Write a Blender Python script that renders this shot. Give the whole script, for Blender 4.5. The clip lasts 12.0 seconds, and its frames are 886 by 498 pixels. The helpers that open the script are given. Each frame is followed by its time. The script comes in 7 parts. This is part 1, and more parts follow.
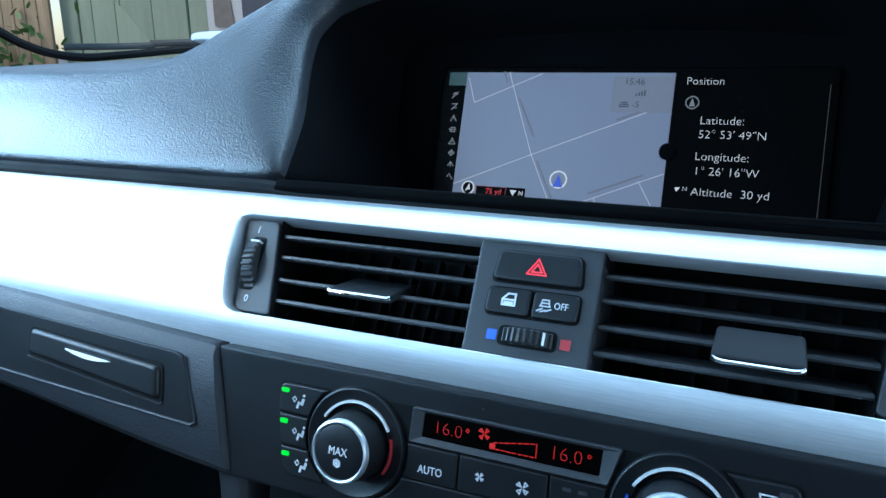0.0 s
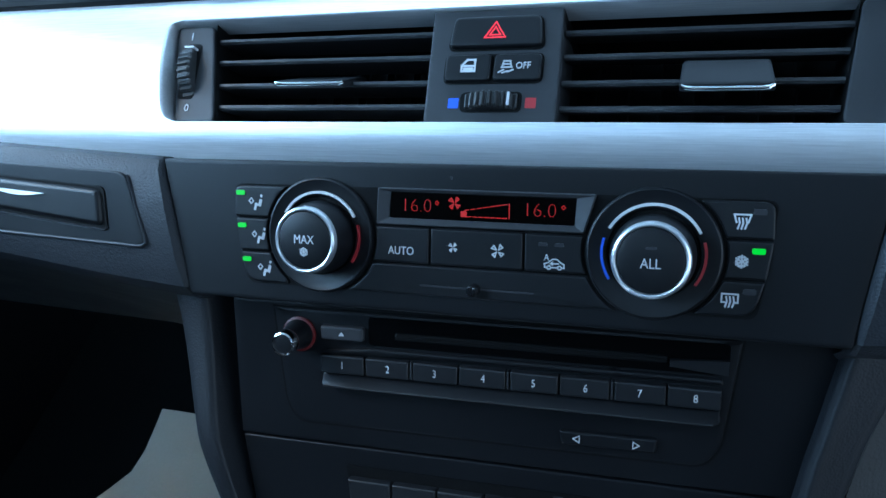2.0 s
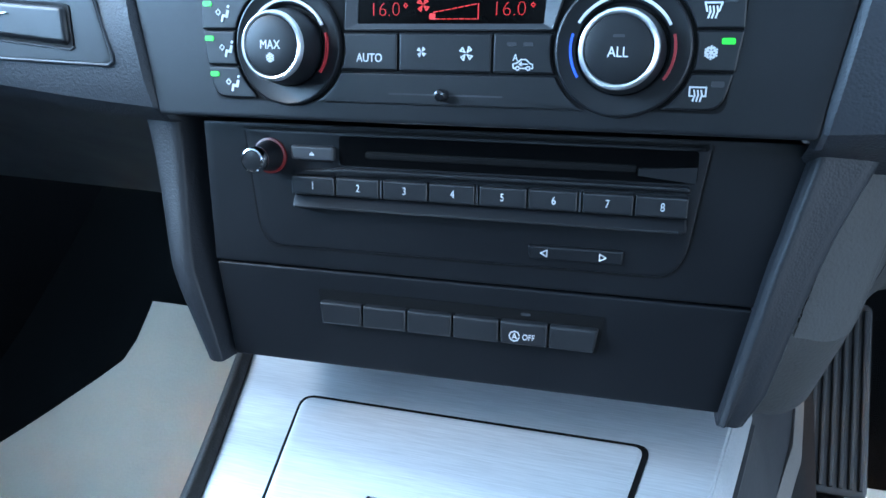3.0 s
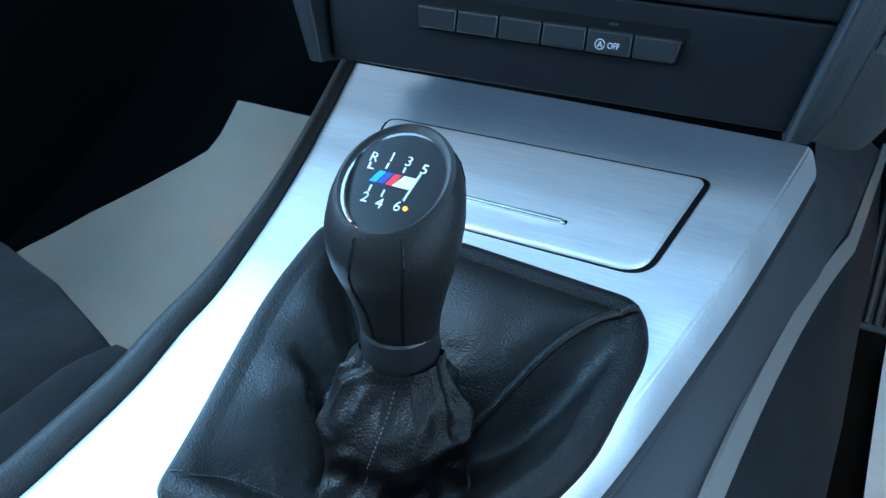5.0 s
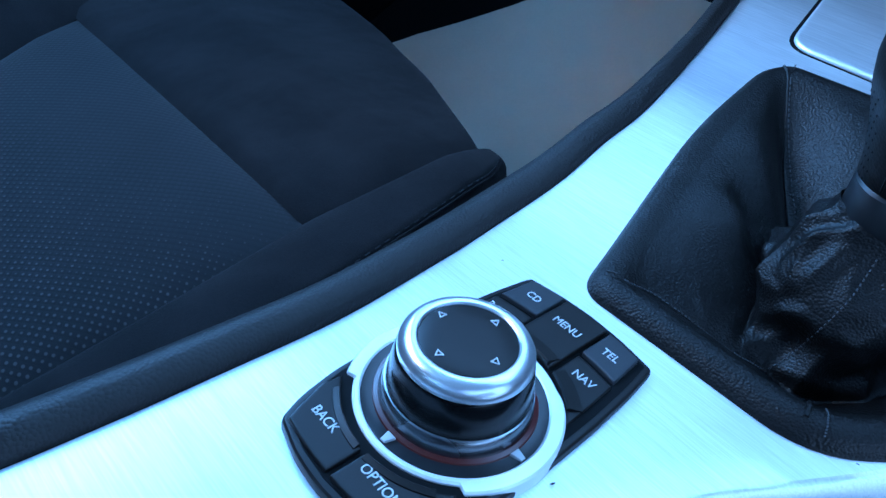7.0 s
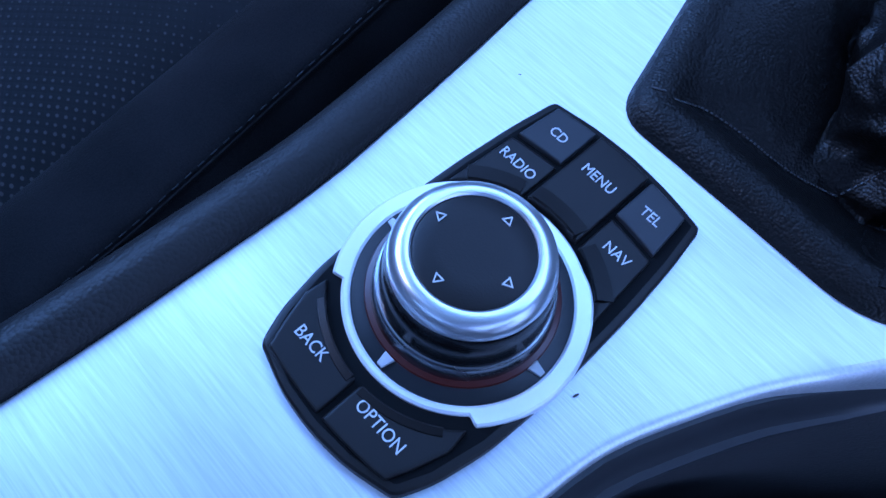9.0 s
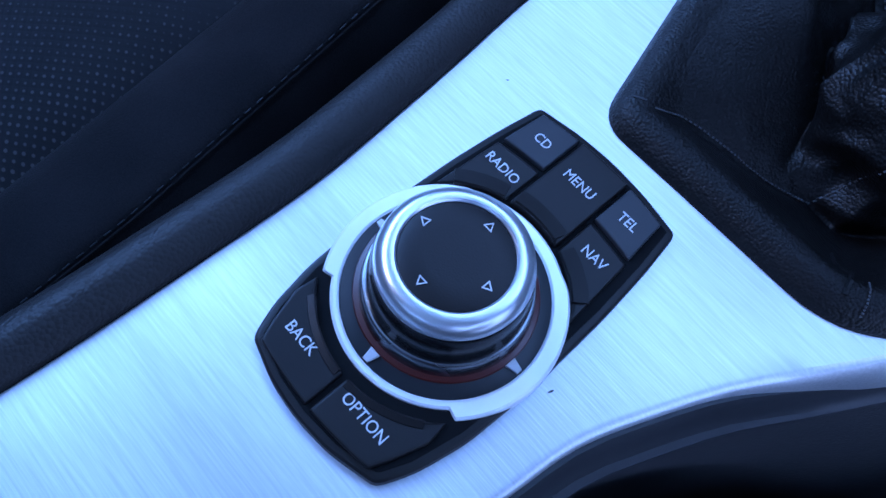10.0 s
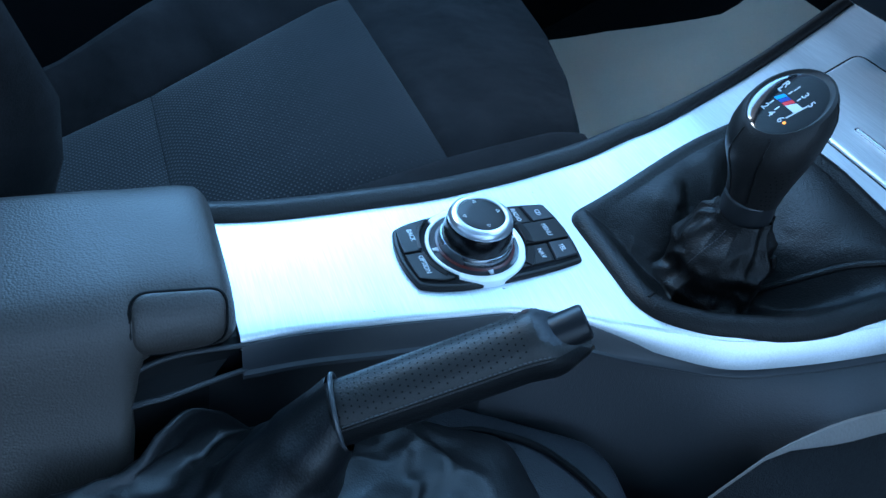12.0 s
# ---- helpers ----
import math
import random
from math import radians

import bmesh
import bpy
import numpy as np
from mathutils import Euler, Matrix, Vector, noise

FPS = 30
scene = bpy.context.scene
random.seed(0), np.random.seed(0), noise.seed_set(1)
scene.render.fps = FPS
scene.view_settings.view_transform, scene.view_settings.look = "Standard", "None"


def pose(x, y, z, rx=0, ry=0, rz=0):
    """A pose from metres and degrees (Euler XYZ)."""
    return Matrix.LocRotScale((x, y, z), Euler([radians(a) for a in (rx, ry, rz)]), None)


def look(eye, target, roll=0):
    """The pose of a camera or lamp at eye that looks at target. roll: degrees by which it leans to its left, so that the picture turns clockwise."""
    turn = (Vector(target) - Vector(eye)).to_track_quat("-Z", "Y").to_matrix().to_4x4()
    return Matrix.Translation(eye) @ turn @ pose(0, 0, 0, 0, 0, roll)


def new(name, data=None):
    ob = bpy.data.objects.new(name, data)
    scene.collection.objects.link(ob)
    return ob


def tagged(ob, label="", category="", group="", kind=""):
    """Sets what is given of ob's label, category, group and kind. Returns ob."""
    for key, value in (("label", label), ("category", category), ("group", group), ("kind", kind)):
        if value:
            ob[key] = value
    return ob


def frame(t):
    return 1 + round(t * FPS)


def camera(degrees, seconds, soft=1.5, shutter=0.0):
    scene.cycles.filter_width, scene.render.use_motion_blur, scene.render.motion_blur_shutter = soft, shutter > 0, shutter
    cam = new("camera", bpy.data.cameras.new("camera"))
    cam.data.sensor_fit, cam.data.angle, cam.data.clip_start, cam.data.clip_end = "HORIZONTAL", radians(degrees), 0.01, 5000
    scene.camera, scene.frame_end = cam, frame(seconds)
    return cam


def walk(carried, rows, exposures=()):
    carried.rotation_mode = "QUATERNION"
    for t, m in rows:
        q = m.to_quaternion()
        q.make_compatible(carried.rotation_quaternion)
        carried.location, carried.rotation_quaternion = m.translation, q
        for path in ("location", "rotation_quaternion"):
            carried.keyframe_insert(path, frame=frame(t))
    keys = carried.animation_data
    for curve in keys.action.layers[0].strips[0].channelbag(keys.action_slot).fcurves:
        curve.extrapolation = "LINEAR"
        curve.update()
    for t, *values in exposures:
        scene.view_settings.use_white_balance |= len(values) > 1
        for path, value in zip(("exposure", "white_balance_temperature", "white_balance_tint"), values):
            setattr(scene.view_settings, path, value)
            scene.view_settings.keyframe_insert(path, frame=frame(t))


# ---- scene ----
CAR = Matrix.Translation((0, 0, 0.4)) @ pose(0, 0, 0, -11, 0, 0) @ Matrix.Translation((0, 0, -0.4))  # the car stands nose down
cam = camera(61.5, 12.0)
PATH = [
    (0, (0.093, -0.013, 0.782), (-0.721, 1.805, 0.61), 4.0),
    (0.5, (0.079, -0.009, 0.795), (-0.637, 1.851, 0.623), 1.0),
    (1, (0.081, -0.017, 0.777), (-0.572, 1.863, 0.588), 0.7),
    (1.5, (0.083, -0.02, 0.75), (-0.539, 1.859, 0.465), 0.2),
    (2, (0.082, -0.014, 0.715), (-0.549, 1.85, 0.363), -0.0),
    (2.5, (0.087, -0.016, 0.69), (-0.542, 1.835, 0.264), 0.1),
    (3, (0.097, -0.019, 0.664), (-0.517, 1.812, 0.142), 0.6),
    (3.5, (0.109, -0.025, 0.634), (-0.488, 1.776, 0.002), 2.5),
    (3.7, (0.113, -0.027, 0.623), (-0.479, 1.758, -0.058), 3.2),
    (5.3, (0.111, -0.083, 0.581), (-0.66, 1.554, -0.271), 6.6),
    (5.5, (0.116, -0.091, 0.577), (-0.696, 1.502, -0.319), 7.5),
    (5.9, (0.119, -0.108, 0.565), (-0.803, 1.394, -0.381), 10.2),
    (6, (0.115, -0.108, 0.563), (-0.844, 1.357, -0.402), 9.9),
    (6.5, (0.079, -0.111, 0.551), (-0.941, 1.264, -0.482), 11.4),
    (7, (0.046, -0.112, 0.541), (-1.021, 1.141, -0.595), 12.7),
    (7.5, (0.031, -0.114, 0.529), (-0.863, 1.068, -0.814), 13.8),
    (7.7, (0.018, -0.093, 0.524), (-0.806, 1.06, -0.887), 13.3),
    (9.5, (-0.002, -0.06, 0.556), (-0.502, 0.685, -1.231), 15.4),
    (10, (-0.001, -0.059, 0.559), (-0.502, 0.715, -1.216), 16.7),
    (10.5, (0.015, -0.065, 0.564), (-0.694, 0.86, -1.062), 14.6),
    (11, (0.071, -0.093, 0.577), (-0.843, 0.848, -0.934), 14.6),
    (11.5, (0.142, -0.127, 0.62), (-0.956, 0.753, -0.801), 16.5),
    (12, (0.225, -0.179, 0.661), (-1.06, 0.628, -0.642), 14.9),
]
walk(cam, [(t, CAR @ look(eye, target, roll)) for t, eye, target, roll in PATH], [(0, 0.35, 6200, 6), (0.5, 0.18, 5900, 4), (1.0, 0.1, 5750, 6), (2.0, 0.05, 6100, 8), (2.5, 0.55, 6150, 14), (3.0, 1.35, 6300, 12), (3.7, 1.4, 6350, 8), (5.5, 0.45, 5350, 2), (6.5, 0.1, 4800, 4), (7.5, -0.22, 4500, 22), (9.5, -0.60, 4750, 36), (10.5, -0.60, 4800, 36), (11.0, -0.54, 4680, 37), (11.5, -0.46, 4780, 33), (12, 0.0, 5150, 6)])

# ---- light ----
world = bpy.data.worlds.new("sky")
scene.world = world
world.use_nodes = True
wn = world.node_tree.nodes
sky = wn.new("ShaderNodeTexSky")
sky.sky_type, sky.sun_disc = "NISHITA", False
sky.sun_elevation, sky.sun_rotation = radians(38), radians(-120)
sky.dust_density, sky.ozone_density = 1.0, 2.0
world.node_tree.links.new(sky.outputs[0], wn["Background"].inputs[0])
wn["Background"].inputs[1].default_value = 0.15

sun = new("sun", bpy.data.lights.new("sun", "SUN"))
sun.data.energy, sun.data.angle, sun.data.color = 1.2, radians(12), (1.0, 0.95, 0.88)
sun.matrix_basis = look((-3, -2, 3.2), (0, 0, 0))


def window_lamp(name, eye, target, w, h, power, color):
    ob = new(name, bpy.data.lights.new(name, "AREA"))
    ob.data.shape, ob.data.size, ob.data.size_y, ob.data.energy, ob.data.color = "RECTANGLE", w, h, power, color
    ob.matrix_basis = look(eye, target)
    return ob


window_lamp("passenger_window_light", (-0.80, 0.02, 0.98), (0.0, 0.16, 0.76), 1.1, 0.42, 23.0, (0.34, 0.65, 1.0))
window_lamp("windscreen_light", (0.0, 0.64, 1.095), (0.0, 0.26, 0.30), 1.2, 0.72, 18.0, (0.42, 0.70, 1.0))
window_lamp("rear_window_light", (0.0, -1.38, 1.08), (0.0, 0.2, 0.6), 1.1, 0.40, 6.0, (0.42, 0.72, 1.0))
window_lamp("open_door_light", (0.80, -0.08, 0.63), (0.05, 0.04, 0.36), 0.9, 0.64, 5.0, (0.54, 0.76, 1.0))
window_lamp("rear_passenger_window_light", (-0.74, -0.80, 0.945), (0.05, 0.25, 0.60), 0.64, 0.46, 19.0, (0.38, 0.68, 1.0))


# ---- materials ----
def material(name, color, rough=0.5, metal=0.0, vary=0.15, grain=(0, 0), grain2=(0, 0), stretch=(1, 1, 1), emit=0.0,
             cell=False, coat=0.0, sheen=0.0, rough_vary=0.1, spec=0.5):
    """color: base colour; grain, grain2: (waves a metre, depth) of fine and of coarse relief; cell: leather-like fine relief."""
    m = bpy.data.materials.new(name)
    m.use_nodes = True
    nt = m.node_tree
    b = nt.nodes["Principled BSDF"]
    b.inputs["Metallic"].default_value = metal
    b.inputs["Coat Weight"].default_value = coat
    b.inputs["Sheen Weight"].default_value = sheen
    b.inputs["Specular IOR Level"].default_value = spec
    tc = nt.nodes.new("ShaderNodeTexCoord")
    mp = nt.nodes.new("ShaderNodeMapping")
    mp.inputs["Scale"].default_value = stretch
    nt.links.new(tc.outputs["Object"], mp.inputs["Vector"])

    def noisy(scale, detail=3.0):
        n = nt.nodes.new("ShaderNodeTexNoise")
        n.inputs["Scale"].default_value, n.inputs["Detail"].default_value = scale, detail
        nt.links.new(mp.outputs[0], n.inputs["Vector"])
        return n

    big, fine = noisy(22.0), noisy(max(grain[0], 160.0))
    mix = nt.nodes.new("ShaderNodeMix")
    mix.data_type = "FLOAT"
    mix.inputs["Factor"].default_value = 0.45
    nt.links.new(big.outputs["Fac"], mix.inputs["A"])
    nt.links.new(fine.outputs["Fac"], mix.inputs["B"])
    ramp = nt.nodes.new("ShaderNodeMapRange")
    ramp.inputs["From Min"].default_value, ramp.inputs["From Max"].default_value = 0.3, 0.7
    ramp.inputs["To Min"].default_value, ramp.inputs["To Max"].default_value = 1.0 - vary, 1.0 + vary
    nt.links.new(mix.outputs["Result"], ramp.inputs["Value"])
    tint = nt.nodes.new("ShaderNodeVectorMath")
    tint.operation = "SCALE"
    tint.inputs[0].default_value = [c * (0.12 if emit else 1.0) for c in color]  # lit things are dark when off
    nt.links.new(ramp.outputs[0], tint.inputs["Scale"])
    nt.links.new(tint.outputs[0], b.inputs["Base Color"])
    rr = nt.nodes.new("ShaderNodeMapRange")
    rr.inputs["From Min"].default_value, rr.inputs["From Max"].default_value = 0.3, 0.7
    rr.inputs["To Min"].default_value, rr.inputs["To Max"].default_value = rough * (1 - rough_vary), min(1.0, rough * (1 + rough_vary))
    nt.links.new(big.outputs["Fac"], rr.inputs["Value"])
    nt.links.new(rr.outputs[0], b.inputs["Roughness"])
    last = None
    for (scale, depth), cells in ((grain2, False), (grain, cell)):
        if depth:
            if cells:
                n = nt.nodes.new("ShaderNodeTexVoronoi")
                n.inputs["Scale"].default_value = scale
                nt.links.new(mp.outputs[0], n.inputs["Vector"])
                height = n.outputs["Distance"]
            else:
                height = noisy(scale, 2.0).outputs["Fac"]
            bump = nt.nodes.new("ShaderNodeBump")
            bump.inputs["Distance"].default_value, bump.inputs["Strength"].default_value = depth, 1.0
            bump.invert = cells
            nt.links.new(height, bump.inputs["Height"])
            if last:
                nt.links.new(last.outputs[0], bump.inputs["Normal"])
            last = bump
    if last:
        nt.links.new(last.outputs[0], b.inputs["Normal"])
    if emit:
        b.inputs["Emission Color"].default_value = (*color, 1)
        b.inputs["Emission Strength"].default_value = emit
    return m


# One grained plastic: PILLAR has shade, DASHPAD has window light put into the colour.
PAD = material("grained_soft_plastic", (0.0155, 0.0171, 0.0210), 0.5, grain=(900, 0.00016), grain2=(330, 0.00016), cell=True, vary=0.10, spec=0.27)
PILLAR = material("grained_plastic_shaded", (0.0105, 0.0114, 0.0140), 0.5, grain=(900, 0.00012), grain2=(330, 0.00006), cell=True, vary=0.10, spec=0.28)
RAIL = material("padded_rail_skin", (0.0140, 0.0124, 0.0116), 0.5, grain=(900, 0.00020), grain2=(330, 0.00012), cell=True, vary=0.12, spec=0.27)
DASHPAD = material("grained_plastic_lit", (0.019, 0.0206, 0.0240), 0.38, grain=(900, 0.00020), grain2=(330, 0.00020), cell=True, vary=0.12, spec=0.55)
PLASTIC = material("matt_black_plastic", (0.0050, 0.0055, 0.0068), 0.40, grain=(2600, 0.00004), vary=0.12, spec=0.22)
KEY = material("soft_black_key", (0.0052, 0.0057, 0.0070), 0.40, grain=(2200, 0.00003), vary=0.10, spec=0.28)
CONTROLKEY = material("neutral_black_key", (0.0078, 0.0064, 0.0058), 0.42, grain=(2200, 0.00003), vary=0.10, spec=0.28)
KEYLIGHT = material("dark_grey_key", (0.0105, 0.011, 0.0126), 0.38, grain=(2200, 0.00003), vary=0.10, spec=0.42)
# Below any real black: the hood's shade is put into both colours.
HOOD = material("hood_shade_black", (0.0009, 0.0009, 0.0011), 0.8, grain=(1500, 0.00008), vary=0.15, spec=0.03)
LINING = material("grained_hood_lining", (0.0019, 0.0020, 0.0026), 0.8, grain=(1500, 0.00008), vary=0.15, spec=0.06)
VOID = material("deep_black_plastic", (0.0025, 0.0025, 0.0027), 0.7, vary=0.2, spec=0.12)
GREYKEY = material("grey_control_panel", (0.026, 0.027, 0.030), 0.45, grain=(2400, 0.00004), vary=0.08, spec=0.35)
GLOSS = material("gloss_black", (0.008, 0.008, 0.009), 0.09, vary=0.1, coat=0.5)
BRUSH = material("brushed_aluminium", (0.70, 0.715, 0.735), 0.42, 0.72, vary=0.20, grain=(1500, 0.00005), stretch=(0.04, 1, 1), rough_vary=0.12)
SATIN = material("satin_silver", (0.90, 0.905, 0.91), 0.36, 0.30, vary=0.04, rough_vary=0.1)
DIALRING = material("satin_dial_ring", (0.72, 0.74, 0.77), 0.30, 0.90, vary=0.04)
CHROME = material("bright_chrome", (0.86, 0.86, 0.87), 0.10, 1.0, vary=0.03)
TAB = material("dark_tab_plastic", (0.010, 0.0105, 0.012), 0.5, grain=(2200, 0.00003), vary=0.10, spec=0.12)
SLAT = material("black_slat_plastic", (0.022, 0.0225, 0.025), 0.40, grain=(2200, 0.00003), vary=0.10)
LEATHER = material("black_leather", (0.0036, 0.0030, 0.0027), 0.46, grain=(1150, 0.00022), grain2=(420, 0.00020), cell=True, vary=0.25, spec=0.26)
SOFTLEATHER = material("soft_black_leather", (0.0030, 0.0032, 0.0038), 0.40, grain=(1000, 0.00008), grain2=(220, 0.00012), cell=True, vary=0.25, spec=0.40)
KNOBLEATHER = material("smooth_black_leather", (0.0112, 0.0100, 0.0094), 0.50, grain=(950, 0.00009), grain2=(80, 0.0002), cell=True, vary=0.15, spec=0.27)
GRIPLEATHER = material("worn_grip_leather", (0.0150, 0.0138, 0.0128), 0.46, grain=(950, 0.00009), grain2=(80, 0.0002), cell=True, vary=0.25, spec=0.33)
SUEDE = material("black_suede_cloth", (0.0118, 0.0106, 0.0108), 0.95, grain=(1500, 0.0003), grain2=(30, 0.003), vary=0.65, sheen=0.03, spec=0.06)
STITCH = material("grey_thread", (0.05, 0.052, 0.056), 0.7)
CARPET = material("black_carpet", (0.003, 0.003, 0.003), 0.95, grain=(900, 0.002), vary=0.4, spec=0.03)
GREYCARPET = material("dark_grey_carpet", (0.016, 0.0162, 0.017), 0.95, grain=(1100, 0.0008), grain2=(240, 0.0006), vary=0.35, spec=0.1)
# Passenger's sheet: shade and warm lamp light are put into its colour.
PAPER = material("warm_shaded_paper_sheet", (0.57, 0.47, 0.37), 0.75, grain=(300, 0.0002), grain2=(9, 0.004), vary=0.05)
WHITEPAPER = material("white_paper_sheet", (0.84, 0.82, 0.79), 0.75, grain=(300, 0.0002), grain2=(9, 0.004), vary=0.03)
PALETRIM = material("pale_grey_edging", (0.15, 0.136, 0.124), 0.7, grain=(700, 0.0003), vary=0.12)
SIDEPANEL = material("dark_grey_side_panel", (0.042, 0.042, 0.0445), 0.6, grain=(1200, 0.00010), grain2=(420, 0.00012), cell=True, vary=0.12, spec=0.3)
DOORTRIM = material("black_door_trim", (0.004, 0.004, 0.0045), 0.8, grain=(1200, 0.00006), vary=0.15, spec=0.06)
GREYTRIM = material("grey_footwell_trim", (0.025, 0.0245, 0.024), 0.7, grain=(700, 0.0003), vary=0.12)
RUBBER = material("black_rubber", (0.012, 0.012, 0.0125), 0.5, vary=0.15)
LINER = material("pale_headliner_cloth", (0.42, 0.41, 0.39), 0.9, grain=(900, 0.0003), vary=0.06)
WHITE = material("white_print", (0.56, 0.56, 0.57), 0.5, vary=0.02)
GREYPRINT = material("grey_print", (0.42, 0.42, 0.43), 0.5, vary=0.02)
BLUEPRINT = material("blue_print", (0.02, 0.10, 0.62), 0.45, vary=0.03)
REDPRINT = material("red_print", (0.36, 0.02, 0.025), 0.45, vary=0.03)
REDGLOW = material("red_lit_segment", (0.80, 0.010, 0.004), 0.5, emit=0.42)
HAZARD = material("red_lit_triangle", (0.9, 0.03, 0.06), 0.5, emit=1.2)
GREENGLOW = material("green_led", (0.012, 0.80, 0.03), 0.4, emit=0.75)
# Glow for the painted glint on the gear knob cap.
AMBER = material("amber_glint_glow", (1.0, 0.35, 0.03), 0.4, emit=1.6)
MAPGLOW = material("lit_map_ground", (0.30, 0.345, 0.50), 0.4, emit=0.28, vary=0.05)
MAPLINE = material("lit_map_road", (0.55, 0.57, 0.66), 0.4, emit=0.47)
MAPDARK = material("lit_map_label", (0.17, 0.18, 0.24), 0.4, emit=0.4)
CLOCKDARK = material("lit_clock_figures", (0.05, 0.055, 0.08), 0.4, emit=0.4)
PANELINE = material("dim_screen_line", (0.06, 0.045, 0.035), 0.4, emit=0.25)
MAPBOX = material("lit_map_box", (0.24, 0.26, 0.34), 0.4, emit=0.36)
MAPBLUE = material("lit_blue_pointer", (0.02, 0.06, 0.55), 0.4, emit=0.6)
SCREENTEXT = material("lit_screen_text", (0.72, 0.74, 0.78), 0.4, emit=0.52)
SCREENGREY = material("lit_screen_icon", (0.27, 0.28, 0.30), 0.4, emit=0.38)
GLASSBLACK = material("screen_black", (0.0012, 0.0009, 0.0009), 0.22, vary=0.1, spec=0.035)


# ---- building helpers ----
ROOT = {}


def thing(name, m, label, category, group="", kind=""):
    e = new(name)
    e.empty_display_size = 0.02
    e.matrix_basis = CAR @ m
    ROOT[e] = m
    return tagged(e, label, category, group, kind)


def part(name, bm, mat, parent, label="", world=False, flat=False, soft=False):
    """Links a bmesh as one mesh object under a thing or a part. world: bm is in the car's axes, not the thing's own."""
    if world:
        top = parent
        while top.parent:
            top = top.parent
        bm.transform(ROOT[top].inverted())
    bmesh.ops.recalc_face_normals(bm, faces=bm.faces)
    me = bpy.data.meshes.new(name)
    bm.to_mesh(me)
    bm.free()
    me.materials.append(mat)
    if not flat:
        me.polygons.foreach_set("use_smooth", [True] * len(me.polygons))
        if not soft:
            me.set_sharp_from_angle(angle=radians(28))
    ob = new(name, me)
    ob.parent = parent
    if label:
        ob["label"] = label
    return ob


def plane_frame(origin, up):
    """Axes of a face: x to the right, y up along it, z out towards the cabin."""
    r, u = Vector((1, 0, 0)), Vector(up).normalized()
    o = r.cross(u)
    m = Matrix((r, u, o)).transposed().to_4x4()
    m.translation = origin
    return m


def inset(pts, d):
    out, n = [], len(pts)
    for i in range(n):
        a, b, c = Vector(pts[i - 1]), Vector(pts[i]), Vector(pts[(i + 1) % n])
        e, f = (b - a), (c - b)
        if e.length < 1e-9 or f.length < 1e-9:
            out.append(tuple(b))
            continue
        e.normalize(), f.normalize()
        p, q = Vector((-e.y, e.x)), Vector((-f.y, f.x))
        s = p + q
        k = d / max(0.35, s.length_squared / 2)
        out.append(tuple(b + s * k))
    for i in range(n):  # pull together corners that would cross over
        j = (i + 1) % n
        if (Vector(out[j]) - Vector(out[i])).dot(Vector(pts[j]) - Vector(pts[i])) < 0:
            out[i] = out[j] = tuple((Vector(out[i]) + Vector(out[j])) / 2)
    return out


def rounded(pts, r, n=4):
    """A polygon (anticlockwise) with its corners rounded; r: one radius or one for each corner."""
    out, m = [], len(pts)
    rs = r if isinstance(r, (list, tuple)) else [r] * m
    for i in range(m):
        a, b, c = Vector(pts[i - 1]), Vector(pts[i]), Vector(pts[(i + 1) % m])
        e, f = (a - b), (c - b)
        k = min(rs[i], e.length * 0.48, f.length * 0.48)
        if k < 1e-6:
            out.append(tuple(b))
            continue
        p, q = b + e.normalized() * k, b + f.normalized() * k
        for j in range(n + 1):
            t = j / n
            out.append(tuple(p * (1 - t) ** 2 + b * 2 * t * (1 - t) + q * t ** 2))
    return out


def box2(x0, y0, x1, y1, r=0.001, n=3):
    return rounded([(x0, y0), (x1, y0), (x1, y1), (x0, y1)], r, n)


def loft(rings, closed=True, cap0=False, cap1=False, bm=None):
    bm = bm or bmesh.new()
    rows = [[bm.verts.new(p) for p in ring] for ring in rings]
    for a, b in zip(rows, rows[1:]):
        n = len(a)
        for i in range(n if closed else n - 1):
            j = (i + 1) % n
            bm.faces.new((a[i], a[j], b[j], b[i]))
    if cap0:
        bm.faces.new(rows[0][::-1])
    if cap1:
        bm.faces.new(rows[-1])
    return bm


def prism(pts, z0, z1, bev=0.0005, seg=2, flare=0.0, bm=None):
    """A plate with a rounded front edge."""
    if bev <= 0:
        return loft([[(x, y, z) for x, y in pts] for z in (z0, z1)], True, True, True, bm)
    rings = [[(x, y, z0) for x, y in (inset(pts, -flare) if flare else pts)]]
    for k in range(seg + 1):
        a = k / seg * math.pi / 2
        rings.append([(x, y, z1 - bev + bev * math.sin(a)) for x, y in inset(pts, bev * (1 - math.cos(a)))])
    bm = loft(rings, True, True, False, bm)
    bm.verts.ensure_lookup_table()
    rim = bm.verts[-len(pts):]
    mid = bm.verts.new((sum(v.co.x for v in rim) / len(rim), sum(v.co.y for v in rim) / len(rim), z1))
    inner = [bm.verts.new(mid.co.lerp(v.co, 0.97)) for v in rim]
    for i in range(len(rim)):
        j = (i + 1) % len(rim)
        bm.faces.new((rim[i], rim[j], inner[j], inner[i]))
        bm.faces.new((inner[i], inner[j], mid))
    return bm


def lathe(profile, n=40, m=None, bm=None, ring=False):
    rings = [[(r * math.cos(2 * math.pi * i / n), r * math.sin(2 * math.pi * i / n), z) for i in range(n)] for r, z in profile]
    b = loft(rings + rings[:1], True, bm=bm) if ring else loft(rings, True, True, True, bm)
    if ring:
        bmesh.ops.remove_doubles(b, verts=b.verts, dist=1e-7)
    if m:
        bmesh.ops.transform(b, matrix=m, verts=b.verts)
    return b


